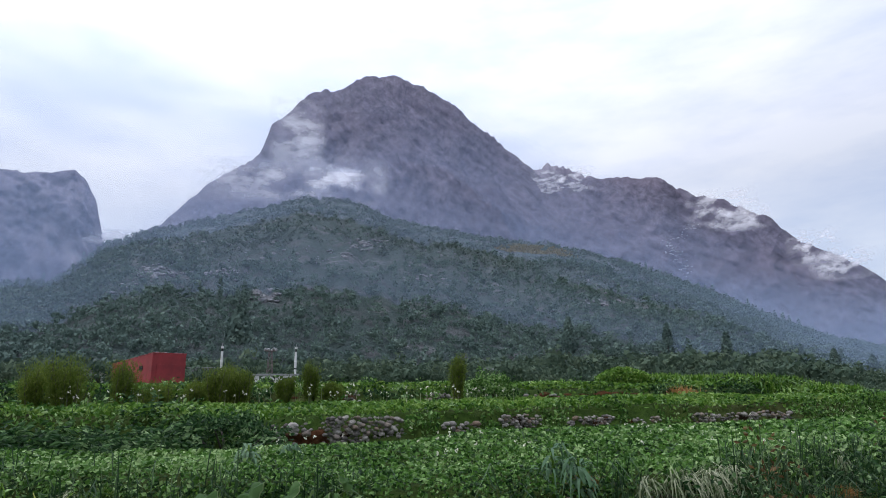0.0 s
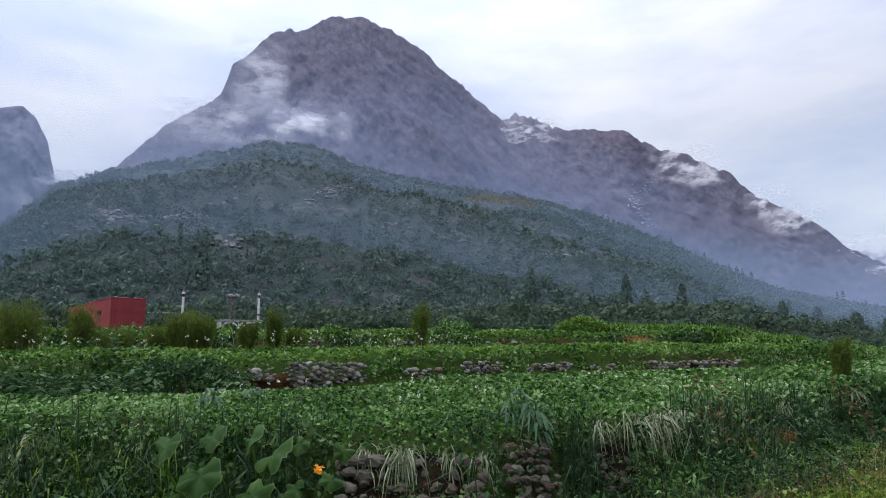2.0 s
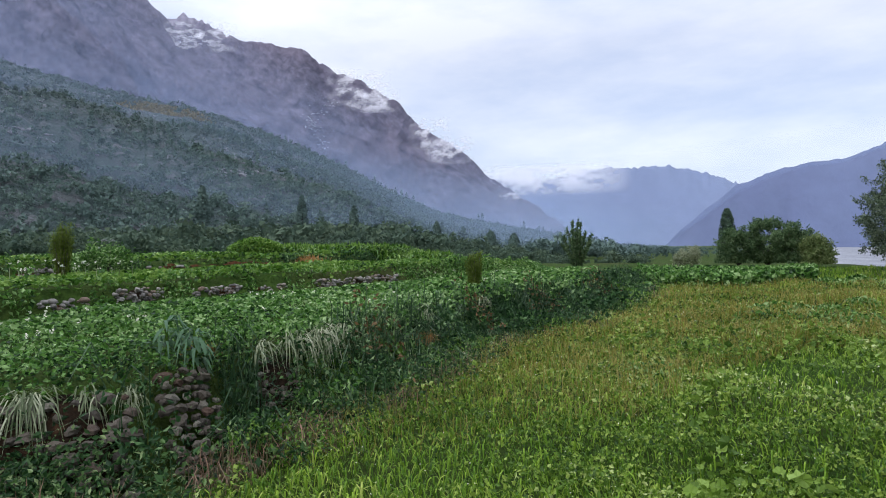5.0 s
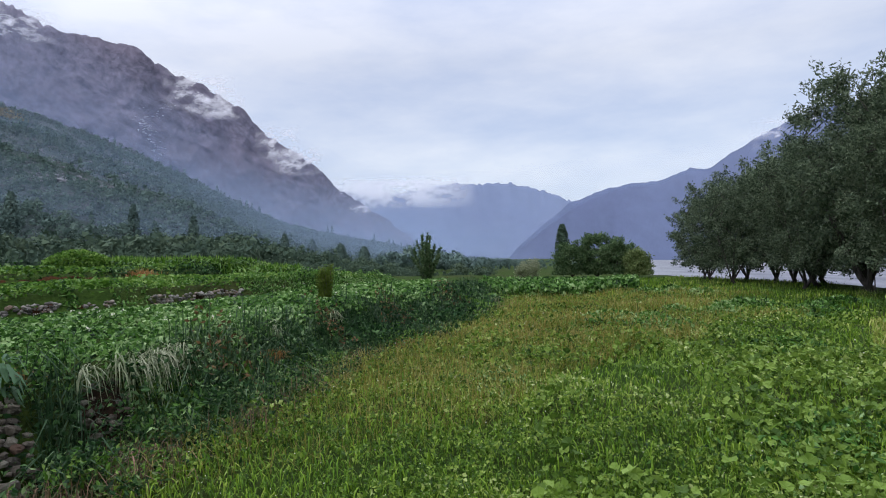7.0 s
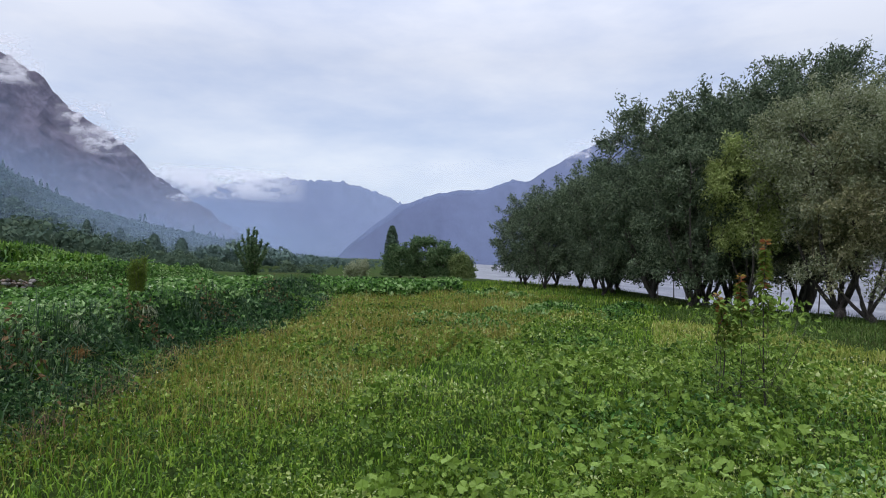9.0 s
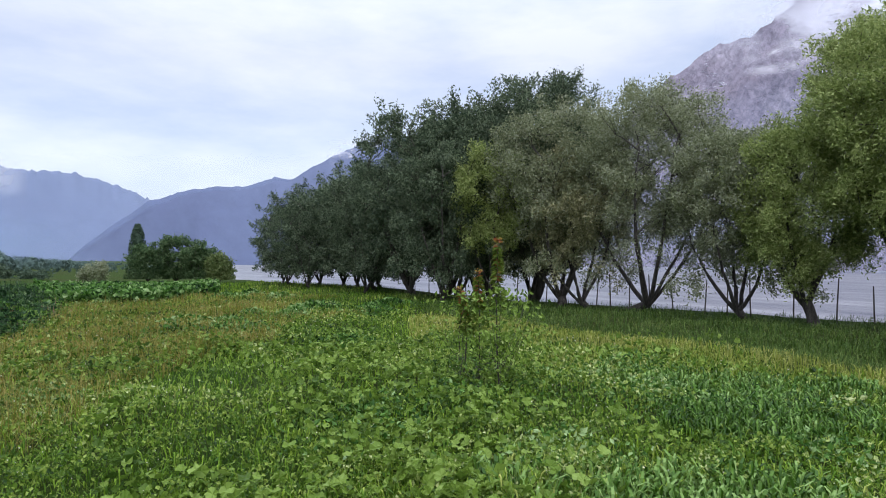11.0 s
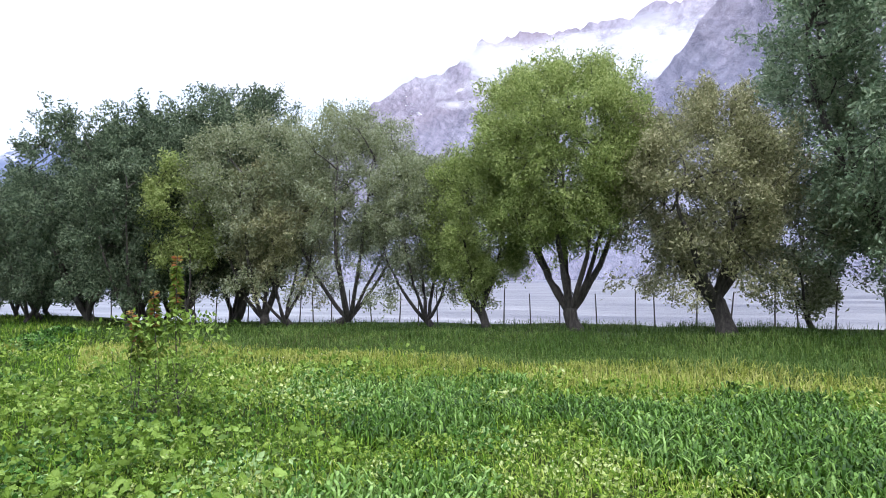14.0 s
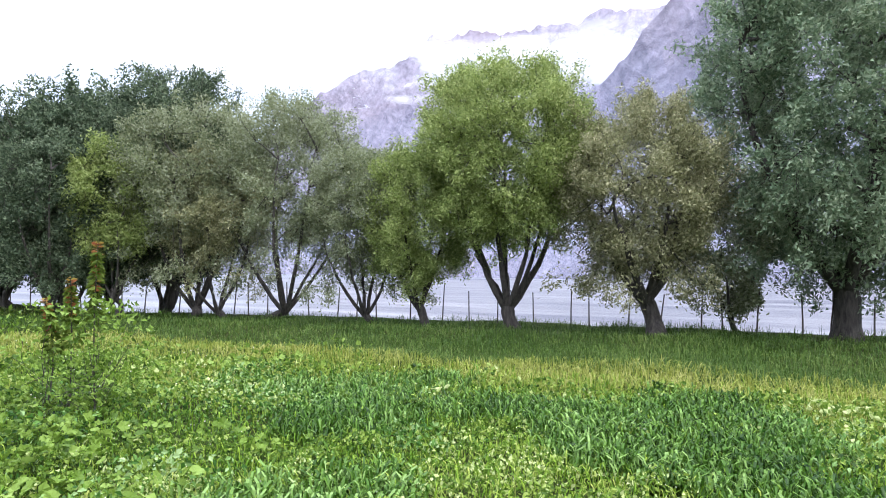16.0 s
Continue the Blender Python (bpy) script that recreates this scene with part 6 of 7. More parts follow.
for az, d, h, w in ((1.0, 17.5, 1.15, 0.42), (-12.2, 15.2, 0.85, 0.42), (-14.3, 15.2, 0.6, 0.4), (-17.9, 15.2, 0.75, 0.48), (-19.9, 15.0, 0.8, 0.5), (-10.3, 15.3, 0.5, 0.5), (-27.1, 15.2, 0.9, 0.6), (-30.8, 14.8, 0.95, 0.8), (-21.4, 15.4, 0.6, 0.5), (-18.9, 15.6, 0.9, 0.42), (-24.5, 15.0, 0.55, 0.7), (-33.0, 15.2, 0.8, 0.7),
                    (35.2, 13.5, 0.72, 0.3)):
    shrub(az, d, h, w)
thicket("bush", 27, 0.85, 0.75, CROP, 50, 40, 0.10, "round dark bush beside the upright shrub on the terrace", 18.5 * math.sin(radians(3.8)), 18.5 * math.cos(radians(3.8)))
thicket("bush", 28, 0.55, 0.85, WEED, 50, 40, 0.09, "dark low bush growing over the terrace wall", 9.9 * math.sin(radians(-19)), 9.9 * math.cos(radians(-19)))


def dry_tuft(az, d, h, w, mat, label):
    rng = np.random.default_rng(int(az * 11 + 500))
    x, y = d * math.sin(radians(az)), d * math.cos(radians(az))
    ob = empty("dry_tuft", x, y, float(ground_z(x, y)))
    n = 420
    b = np.stack([rng.normal(0, w * 0.25, n), rng.normal(0, w * 0.25, n), np.zeros(n)], 1)
    tagged(np_part("blades", *blades(rng, b, rng.uniform(0.5, 1, n) * h, 0.012 * max(1, d / 10), 0.6), mat, ob), kind="stuff")
    tagged(ob, label, "grass tuft")


DRY_ORANGE = leaf_material("dry_orange_leaves", [(0.0, (0.25, 0.13, 0.05)), (1.0, (0.42, 0.24, 0.10))])
dry_tuft(20.0, 24, 0.55, 0.9, DRY_ORANGE, "tuft of dry tan grass on a terrace edge")
dry_tuft(31.3, 29, 0.4, 1.3, DRY_ORANGE, "dry tan growth on the upper terrace")
dry_tuft(30.4, 8.6, 0.28, 0.3, DRY_ORANGE, "small dry orange plant on the bank's edge")
dry_tuft(41.5, 11.6, 0.25, 0.5, DRY_ORANGE, "dry reddish growth on the bank")
dry_tuft(11.0, 6.3, 0.2, 0.22, DRY_ORANGE, "small withered plant on the terrace edge")


def field_flowers():
    rng = np.random.default_rng(91)
    x, y = scatter(rng, 200, -20, 44, 7, 22, 0.8)
    k = level(0)(x, y) & (patchy(x, y, 0.3, 6.0) > 0.0)
    p = on_ground(x[k], y[k])
    p[:, 2] += rng.uniform(0.26, 0.34, len(p))
    p = np.repeat(p, 5, 0) + rng.normal(size=(len(p) * 5, 3)) * 0.013
    stuff("field_flowers", [leaves(rng, p, rand_dirs(rng, len(p), 0.5), 0.028, 0.022)], WHITE_PETAL, "small white potato flowers dotting the field", "flowers")
    x, y = scatter(rng, 110, -32, 6, 13.2, 16.5, 0.8)
    p = on_ground(x, y)
    h = rng.uniform(0.3, 0.55, len(x))
    st = [blades(rng, p, h, 0.008, 0.1, 0.1)]
    p = p + np.stack([0 * h, 0 * h, h], 1)
    stuff("seed_stalks", st, STRAW, "thin pale seeding stalks on the terrace edge", "weeds")
    p = np.repeat(p, 4, 0) + rng.normal(size=(len(p) * 4, 3)) * 0.014
    stuff("field_flowers", [leaves(rng, p, rand_dirs(rng, len(p), 0.5), 0.038, 0.026)], WHITE_PETAL, "pale flower heads on thin stalks", "flowers")


field_flowers()


# ---- the meadow ----
def meadow():
    rng = np.random.default_rng(71)

    def inside(x, y, edge=0.1):
        foot = 0.38 + 0.5 * patchy(x, y, 0.8, 41.0)
        return (y < edge_y(0, x) - edge - np.clip(foot, 0, 1)) & (bank_dist(x, y) < 0.3)

    def mound(x, y):
        """Height of the herb layer: uneven clumps half a metre across, with gaps between."""
        return 0.05 + 0.25 * np.clip(0.45 + 0.75 * patchy(x, y, 1.5, 33.0) + 0.5 * patchy(x, y, 3.6, 34.0), 0, 1)

    def turf(name, n, az0, az1, d0, d1, h, w, lean, mat, label, where=None, power=0.5, edge=0.1, droop=0.35):
        x, y = scatter(rng, n, az0, az1, d0, d1, power)
        k = inside(x, y, edge)
        if where is not None:
            k &= where(x, y)
        x, y = x[k], y[k]
        d = np.hypot(x, y)
        hh = h * rng.uniform(0.55, 1.35, len(x)) * (0.8 + 0.5 * (patchy(x, y, 0.45, 5.0) + 0.4))
        stuff(name, [blades(rng, on_ground(x, y), hh, w * np.clip(d / 7, 0.8, 2.2), lean, droop)], mat, label, "grass")

    turf("meadow_grass", 66000, -9, 152, 2.2, 30, 0.16, 0.0095, 1.0, GRASS, "lush green meadow grass",
         lambda x, y: (bank_dist(x, y) < -8.0 + 1.5 * patchy(x, y, 0.6, 8.0)) | (y > 2), droop=0.55)
    turf("meadow_grass", 18000, 48, 80, 16, 44, 0.20, 0.011, 0.5, GRASS, "green meadow grass towards the far edge", None, 1.0)
    turf("rusty_grass", 76000, 14, 76, 5, 28, 0.31, 0.0055, 0.9, GRASS_RUST, "reddish seeding grass along the bank",
         lambda x, y: (edge_y(0, x) - y < 1.7 + 0.40 * x + 3.4 * patchy(x, y, 0.4, 2.0)) & (rng.uniform(0, 1, len(x)) < np.clip((np.hypot(x, y) - 4) / 8, 0.15, 1)))
    turf("golden_grass", 48000, 80, 152, 6.0, 18, 0.15, 0.010, 0.9, GRASS_GOLD, "yellow-green grass strip before the willows",
         lambda x, y: (bank_dist(x, y) < -7.0 + 0.8 * patchy(x, y, 0.5, 4.0) + np.clip(y + 4, 0, 4) * 0.4) & (bank_dist(x, y) > -10.0 + 2.4 * patchy(x, y, 0.5, 3.0)))
    turf("tall_grass", 130000, 66, 152, 8, 40, 0.17, 0.0065, 1.2, GRASS_DARK, "tall dark grass under the willows",
         lambda x, y: bank_dist(x, y) > -7.6 + 0.7 * patchy(x, y, 0.6, 6.0) + np.clip(y + 4, 0, 8) * 0.4, 0.8)

    x, y = scatter(rng, 230000, 8, 152, 2.4, 26, 0.5)
    k = inside(x, y, 0.2) & (patchy(x, y, 0.35, 9.0) > rng.uniform(-0.5, 0.1, len(x))) & ((bank_dist(x, y) < -9.0) | ((y > 3) & (bank_dist(x, y) < -4.5)))
    x, y = x[k], y[k]
    p = on_ground(x, y)
    p[:, 2] += mound(x, y) * rng.uniform(0.35, 1.0, len(x)) ** 0.5
    s = 0.038 * rng.uniform(0.5, 1.6, len(x)) * np.clip(np.hypot(x, y) / 6, 0.8, 1.9)
    stuff("clover", [leaves(rng, p, rand_dirs(rng, len(x), 0.3), s, s * 0.7)], CLOVER, "small-leaved herbs in the meadow", "herbs")

    x, y = scatter(rng, 9000, 54, 110, 3.2, 12.5, 0.7)
    az = np.degrees(np.arctan2(x, y))
    k = inside(x, y, 1.2) & (patchy(x, y, 0.55, 12.0) + 0.25 - np.abs(az - 76) / 60 > rng.uniform(-0.25, 0.35, len(x))) & (mound(x, y) > 0.1)
    x, y = x[k], y[k]
    p = on_ground(x, y)
    p[:, 2] += mound(x, y) * rng.uniform(0.75, 1.15, len(x)) + 0.03
    nor = rand_dirs(rng, len(x), 1.5)
    stuff("mallow_plants", [round_leaves(rng, p, nor, 0.036 * rng.uniform(0.5, 1.7, len(x)), 5, 15, 0.32)], MALLOW, "broad round mallow leaves in the meadow", "plants")

    x, y = scatter(rng, 19000, 86, 152, 2.6, 10.4, 0.75)
    k = (patchy(x, y, 0.55, 14.0) + 0.15 * np.clip((np.degrees(np.arctan2(x, y)) - 108) / 12, -1, 1) > rng.uniform(-0.02, 0.3, len(x))) & (bank_dist(x, y) < -9.2)
    x, y = x[k], y[k]
    p = np.repeat(on_ground(x, y), 5, 0)
    p[:, :2] += rng.normal(size=(len(p), 2)) * 0.03
    p[:, 2] += rng.uniform(0.02, 0.16, len(p))
    stuff("fodder_grass", [arching_blades(rng, p, rng.uniform(0.11, 0.25, len(p)), 0.019)], SORGHUM, "broad-bladed dark green fodder grass", "crop")
    x, y = scatter(rng, 26000, 12, 152, 2.6, 15, 0.55)
    k = inside(x, y, 0.3) & (bank_dist(x, y) < -9.0)
    p = on_ground(x[k], y[k])
    p[:, 2] += rng.uniform(0.02, 0.14, len(p))
    stuff("meadow_grass", [arching_blades(rng, p, rng.uniform(0.08, 0.20, len(p)), 0.0105)], GRASS, "short arching blades of young meadow grass", "grass")


meadow()


def weed_patches():
    """Darker clumps of leafy weeds in the meadow, and long dark grass on the bank."""
    rng = np.random.default_rng(91)
    az = np.concatenate([rng.uniform(60, 80, 16), rng.uniform(28, 150, 40)])
    d = np.concatenate([rng.uniform(15, 30, 16), rng.uniform(4.5, 16, 40)])
    x, y = d * np.sin(np.radians(az)), d * np.cos(np.radians(az))
    k = (y < edge_y(0, x) - 1.0) & ((bank_dist(x, y) < -10) | ((y > 4) & (bank_dist(x, y) < -3)))
    x, y, d = x[k], y[k], d[k]
    pieces = []
    for cx, cy, cd in zip(x, y, d):
        n, r = 420, rng.uniform(0.25, 0.7)
        px, py = cx + rng.normal(0, r, n), cy + rng.normal(0, r, n)
        p = on_ground(px, py)
        fall = np.exp(-((px - cx) ** 2 + (py - cy) ** 2) / (2 * r * r))
        p[:, 2] += rng.uniform(0.04, 0.36, n) * (0.35 + 0.65 * fall)
        sz = 0.06 * rng.uniform(0.6, 1.4, n) * max(0.9, cd / 9)
        pieces.append(leaves(rng, p, rand_dirs(rng, n, 0.3), sz, sz * 0.55))
    stuff("meadow_weeds", pieces, CROP, "dark clumps of leafy weeds in the meadow", "weeds")
    n = 16000
    x = np.concatenate([rng.uniform(-7, 5, n // 2), 5 + 14 * rng.uniform(0, 1, n // 2)])
    y = edge_y(0, x) + rng.normal(0.2, 0.33, n)
    k = patchy(x, y, 1.1, 7.0) > rng.uniform(-0.1, 0.25, n)
    x, y = x[k], y[k]
    keep = (np.abs(x - 0.98) > 0.28) & (np.abs(x - 1.85) > 0.2) & (np.abs(x + 0.05) > 0.45)
    p = on_ground(x[keep], y[keep])
    t = rng.uniform(0, 1, 9000)
    i = rng.integers(1, 7, 9000)
    edge = BANK[i] + (BANK[i + 1] - BANK[i]) * t[:, None] + rng.normal(size=(9000, 2)) * 0.28
    k = patchy(edge[:, 0], edge[:, 1], 0.9, 2.0) > rng.uniform(-0.4, 0.2, 9000)
    lip = on_ground(edge[k, 0], edge[k, 1])
    stuff("tall_grass", [blades(rng, lip, rng.uniform(0.14, 0.4, len(lip)), 0.009, 0.9, 0.5)], GRASS_DARK, "tufts of dark grass along the river bank's edge", "grass")
    stuff("bank_grass", [blades(rng, p, rng.uniform(0.25, 0.62, len(p)), 0.011, 0.8, 0.6)], BANK_GRASS, "long dark blue-green grass hanging on the bank", "grass")
    pieces = []
    for k in range(46):
        cx = rng.uniform(-1.3, 4.4)
        if abs(cx - 0.98) < 0.2 and rng.uniform() < 0.75:
            continue
        m = 210
        px = cx + rng.normal(0, 0.13, m)
        off = rng.uniform(-0.34, 0.22)
        p = on_ground(px, edge_y(0, px) + off + rng.normal(0, 0.09, m))
        p[:, 2] += rng.uniform(0.02, rng.uniform(0.22, 0.42), m)
        sz = 0.042 * rng.uniform(0.6, 1.4, m)
        pieces.append(leaves(rng, p, rand_dirs(rng, m, 0.4), sz, sz * 0.55))
    stuff("bank_herbs", pieces, BANK_HERB, "leafy green herbs at the foot of the stone bank", "weeds")
    m = 2300
    px = rng.uniform(-1.0, 5.0, m)
    py = edge_y(0, px) - rng.uniform(0.08, 0.6, m)
    p = on_ground(px, py)[patchy(px, py, 1.3, 4.0) > rng.uniform(-0.1, 0.25, m)]
    stuff("rusty_grass", [blades(rng, p, rng.uniform(0.14, 0.36, len(p)), 0.0065, 0.9, 0.55)], PINK_GRASS, "pinkish seeding grass at the foot of the bank", "grass")
    pieces = []
    for x, r in ((3.4, 0.2), (6.3, 0.2), (8.6, 0.3), (12.2, 0.4)):
        m = 150
        px = x + rng.normal(0, r, m)
        p = on_ground(px, edge_y(0, px) + 0.35 + rng.normal(0, 0.25, m))
        p[:, 2] += rng.uniform(0.1, 0.5, m)
        pieces.append(leaves(rng, p, rand_dirs(rng, m, 0.3), 0.075, 0.035))
    stuff("reddish_weeds", pieces, RUSTY_LEAF, "rust-red withering weeds on the bank", "weeds")


BANK_GRASS = leaf_material("bank_grass", [(0.0, (0.010, 0.030, 0.012)), (0.6, (0.030, 0.070, 0.030)), (1.0, (0.11, 0.17, 0.10))])
RUSTY_LEAF = leaf_material("rust_red_leaves", [(0.0, (0.05, 0.05, 0.02)), (0.6, (0.12, 0.065, 0.03)), (1.0, (0.22, 0.14, 0.07))])
weed_patches()


def meadow_flowers():
    """Small white flower heads scattered through the meadow."""
    rng = np.random.default_rng(97)
    x, y = scatter(rng, 1500, 14, 140, 3.0, 18, 0.6)
    k = (y < edge_y(0, x) - 0.4) & (bank_dist(x, y) < -8.5) & (patchy(x, y, 0.5, 21.0) > -0.1)
    p = on_ground(x[k], y[k])
    p[:, 2] += rng.uniform(0.12, 0.28, len(p))
    size = 0.014 * np.clip(np.hypot(p[:, 0], p[:, 1]) / 6, 0.8, 1.8)
    stuff("meadow_flowers", [leaves(rng, p, rand_dirs(rng, len(p), 0.2), size, size * 0.9)], WHITE_PETAL, "tiny white flowers in the meadow grass", "flowers")


meadow_flowers()


def flowering_stalk(x, y, height, seed, bushy):
    """A tall leafy stalk with red young leaves at its tip."""
    rng = np.random.default_rng(seed)
    ob = empty("leafy_stalk", x, y, float(ground_z(x, y)))
    p = bent(rng, (0, 0, 0), (0.02, 0.01, height), 0.03, 8)
    np_part("stem", *tube(p, np.linspace(0.010, 0.003, 8), 6), BARK, ob)
    t = rng.uniform(0.55, 0.95, 150)
    a = rng.uniform(0, 2 * np.pi, 150)
    out = np.stack([np.cos(a), np.sin(a), np.full(150, -0.45)], 1)
    c = np.stack([np.interp(t, np.linspace(0, 1, 8), p[:, i]) for i in range(3)], 1) + out * (0.025 + 0.13 * (1 - t))[:, None]
    np_part("upper_leaves", *leaves(rng, c, out / np.linalg.norm(out, axis=1)[:, None], 0.10, 0.04), SHRUB, ob)
    t = rng.uniform(0.72, 1.0, 60)
    a = rng.uniform(0, 2 * np.pi, 60)
    out = np.stack([np.cos(a), np.sin(a), np.full(60, 0.1)], 1)
    out /= np.linalg.norm(out, axis=1)[:, None]
    c = np.stack([np.interp(t, np.linspace(0, 1, 8), p[:, i]) for i in range(3)], 1) + out * 0.03
    np_part("tip_leaves", *leaves(rng, c, out, 0.07, 0.032), RED_LEAF, ob, "red young leaves at the tip")
    if bushy:
        n = 850 if bushy > 1 else 150
        z = rng.uniform(0.08, 1.3, n)
        q = rng.normal(size=(n, 3)) * (0.14 + 0.16 * np.sin(np.pi * z / 1.4))[:, None] * np.array([1, 1, 0.1])
        q[:, 2] += z
        np_part("lower_leaves", *leaves(rng, q, rand_dirs(rng, n), 0.07, 0.038), MALLOW, ob)
        br = [tube(bent(rng, (0, 0, rng.uniform(0.1, 0.6)), q[k], 0.04, 4), [0.0035, 0.003, 0.0025, 0.0015], 4) for k in range(26 if bushy > 1 else 8)]
        tagged(np_part("twigs", *joined(br), BARK, ob), kind="stuff")
    tagged(ob, "tall leafy stalk with red young leaves at its tip", "plant", "red-tipped stalks")


flowering_stalk(7.45, 0.15, 1.92, 1, 2)
flowering_stalk(7.5, 0.40, 1.54, 2, 1)
flowering_stalk(7.5, 0.63, 1.32, 3, 1)


# ---- stone walls of the terraces ----
def stone_shapes(mat, angular):
    out = []
    for s in range(6):
        bm = bmesh.new()
        bmesh.ops.create_uvsphere(bm, u_segments=8, v_segments=5, radius=1.0)
        r = random.Random(s)
        for v in bm.verts:
            v.co = Vector((v.co.x * 1.25, v.co.y * 0.95, v.co.z * 0.66)) * (r.uniform(0.66, 1.2) if angular else r.uniform(0.78, 1.16))
        for f in bm.faces:
            f.smooth = not angular and s < 3
        me = bpy.data.meshes.new("stone")
        bm.to_mesh(me)
        bm.free()
        me.materials.append(mat)
        out.append(me)
    return out


STONES = stone_shapes(STONE, False)
BANK_STONES = stone_shapes(STONE_BROWN, True)


def stone_wall(k, x0, x1, courses, size, seed, label, gap=0.12, setback=0.0, rise=None, spread=0.0, shapes=STONES, lift=0):
    """A dry-stone face along a terrace edge, stone by stone; lift: courses left out at its foot."""
    r = random.Random(seed)
    ob = empty("stone_wall", (x0 + x1) / 2, float(edge_y(k, (x0 + x1) / 2)), 0)
    inv = ob.matrix_world.inverted()
    for c in range(lift, courses):
        x = x0 + r.uniform(0, size)
        while x < x1:
            w = size * r.choice((0.6, 0.8, 1.0, 1.2, 1.5)) * r.uniform(0.9, 1.1)
            if r.random() > gap:
                y = float(edge_y(k, x)) + setback + c * spread + r.uniform(-0.035, 0.02)
                z = float(ground_z(x, float(edge_y(k, x)) - 0.05)) + (c + 0.45) * (rise or size * 0.66) + r.uniform(-0.02, 0.02)
                s = new("stone", shapes[r.randrange(6)])
                s.parent = ob
                s.matrix_parent_inverse = Matrix.Identity(4)
                s.matrix_basis = inv @ pose(x, y, z, r.uniform(-20, 20), r.uniform(-20, 20), r.uniform(0, 360)) @ Matrix.Diagonal((w * 0.46, w * 0.43, w * 0.5, 1))
            x += w * 0.88
    return tagged(ob, label, "stone wall", kind="structure")


def earth_face(k, x0, x1, h, seed, setback=-0.02, lean=0.1, mat=EARTH):
    """A rough cut of bare red-brown earth along a terrace edge, fraying out at both ends; mat can be the shade-dark
    earth.
    """
    nu, nv = max(int((x1 - x0) / 0.06), 8), 9
    v = []
    for j in range(nv):
        for i in range(nu):
            x = x0 + (x1 - x0) * i / (nu - 1)
            y = float(edge_y(k, x))
            top = h * (0.72 + 0.5 * noise.noise(Vector((x * 1.7, seed, 0.3)))) * min(1, 6 * min(i, nu - 1 - i) / nu + 0.05)
            t = j / (nv - 1)
            n = noise.fractal(Vector((x * 5, t * 3, seed)), 0.7, 2.2, 4)
            back = 0.3 * max(0.0, t - 0.8) / 0.2
            v.append((x, y + setback + lean * t + back + 0.035 * n, float(ground_z(x, y - 0.05)) - 0.03 + top * min(t / 0.8, 1.0)))
    f = [(j * nu + i, j * nu + i + 1, (j + 1) * nu + i + 1, (j + 1) * nu + i) for j in range(nv - 1) for i in range(nu - 1)]
    tagged(np_part("earth_bank", v, f, mat, smooth=True), "bare red-brown earth face of a terrace edge", "earth bank", kind="structure")


earth_face(1, -3.1, -1.85, 0.44, 1.0)
stone_wall(1, -3.0, -1.95, 6, 0.10, 9, "loose grey stones along the top of a bare earth edge", 0.35, -0.03, lift=3)
stone_wall(1, -2.9, -2.3, 3, 0.10, 10, "a few loose stones at the foot of a bare earth edge", 0.6, -0.06)
# Dark backing: the shade between the stones is painted as earth colour.
earth_face(1, -2.0, -0.7, 0.42, 8.0, 0.03, 0.1, SHADE_EARTH)
stone_wall(1, -1.97, -0.78, 8, 0.088, 1, "dry-stone terrace wall of rounded pale grey stones", 0.05, -0.05)
earth_face(1, -0.25, 0.7, 0.3, 2.0)
stone_wall(1, -0.15, 0.62, 4, 0.10, 2, "low broken dry-stone wall in brown earth", 0.3, -0.05)
earth_face(1, 0.95, 1.95, 0.4, 9.0, 0.03, 0.1, SHADE_EARTH)
stone_wall(1, 1.0, 1.9, 7, 0.08, 3, "short dry-stone terrace wall of small stones", 0.08, -0.05)
earth_face(1, 2.4, 4.9, 0.34, 3.0)
stone_wall(1, 2.5, 3.6, 5, 0.085, 11, "dry-stone terrace wall of small stones", 0.2, -0.05)
stone_wall(1, 4.0, 4.8, 4, 0.09, 12, "broken dry-stone terrace wall in brown earth", 0.45, -0.05)
earth_face(1, 5.5, 8.5, 0.36, 10.0, 0.03, 0.1, SHADE_EARTH)
stone_wall(1, 5.6, 8.4, 5, 0.095, 13, "long dry-stone terrace wall of small stones", 0.25, -0.05)
earth_face(2, -4.5, -2.1, 0.32, 4.0)
stone_wall(2, -2.75, -2.3, 4, 0.11, 4, "few pale stones of the upper terrace wall", 0.2, -0.06)
earth_face(2, -1.2, 0.3, 0.3, 5.0)
stone_wall(2, -0.6, 0.25, 4, 0.11, 14, "pale stones of the upper terrace wall, half overgrown", 0.25, -0.06)
earth_face(2, 2.3, 7.4, 0.36, 6.0)
stone_wall(2, 2.4, 3.7, 3, 0.13, 5, "pale stones lying against the upper terrace's earth edge", 0.45, -0.06)
# Same shade-coloured backing behind the stones of the near bank.
earth_face(0, -0.8, 0.68, 0.7, 7.0, 0.06, 0.62, SHADE_EARTH)
earth_face(0, 0.62, 2.3, 0.66, 11.0, 0.06, 0.7, SHADE_EARTH)
stone_wall(0, 0.76, 1.2, 12, 0.096, 6, "column of rough brown stones in the earth bank", 0.03, -0.03, 0.06, 0.064, BANK_STONES)
stone_wall(0, -0.7, 0.55, 8, 0.105, 8, "rough brown stone facing of the earth bank behind weeds", 0.22, -0.02, 0.078, 0.085, BANK_STONES)
stone_wall(0, 1.65, 2.1, 8, 0.085, 7, "rough stones showing in the earth bank", 0.1, 0.03, 0.08, 0.095, BANK_STONES)


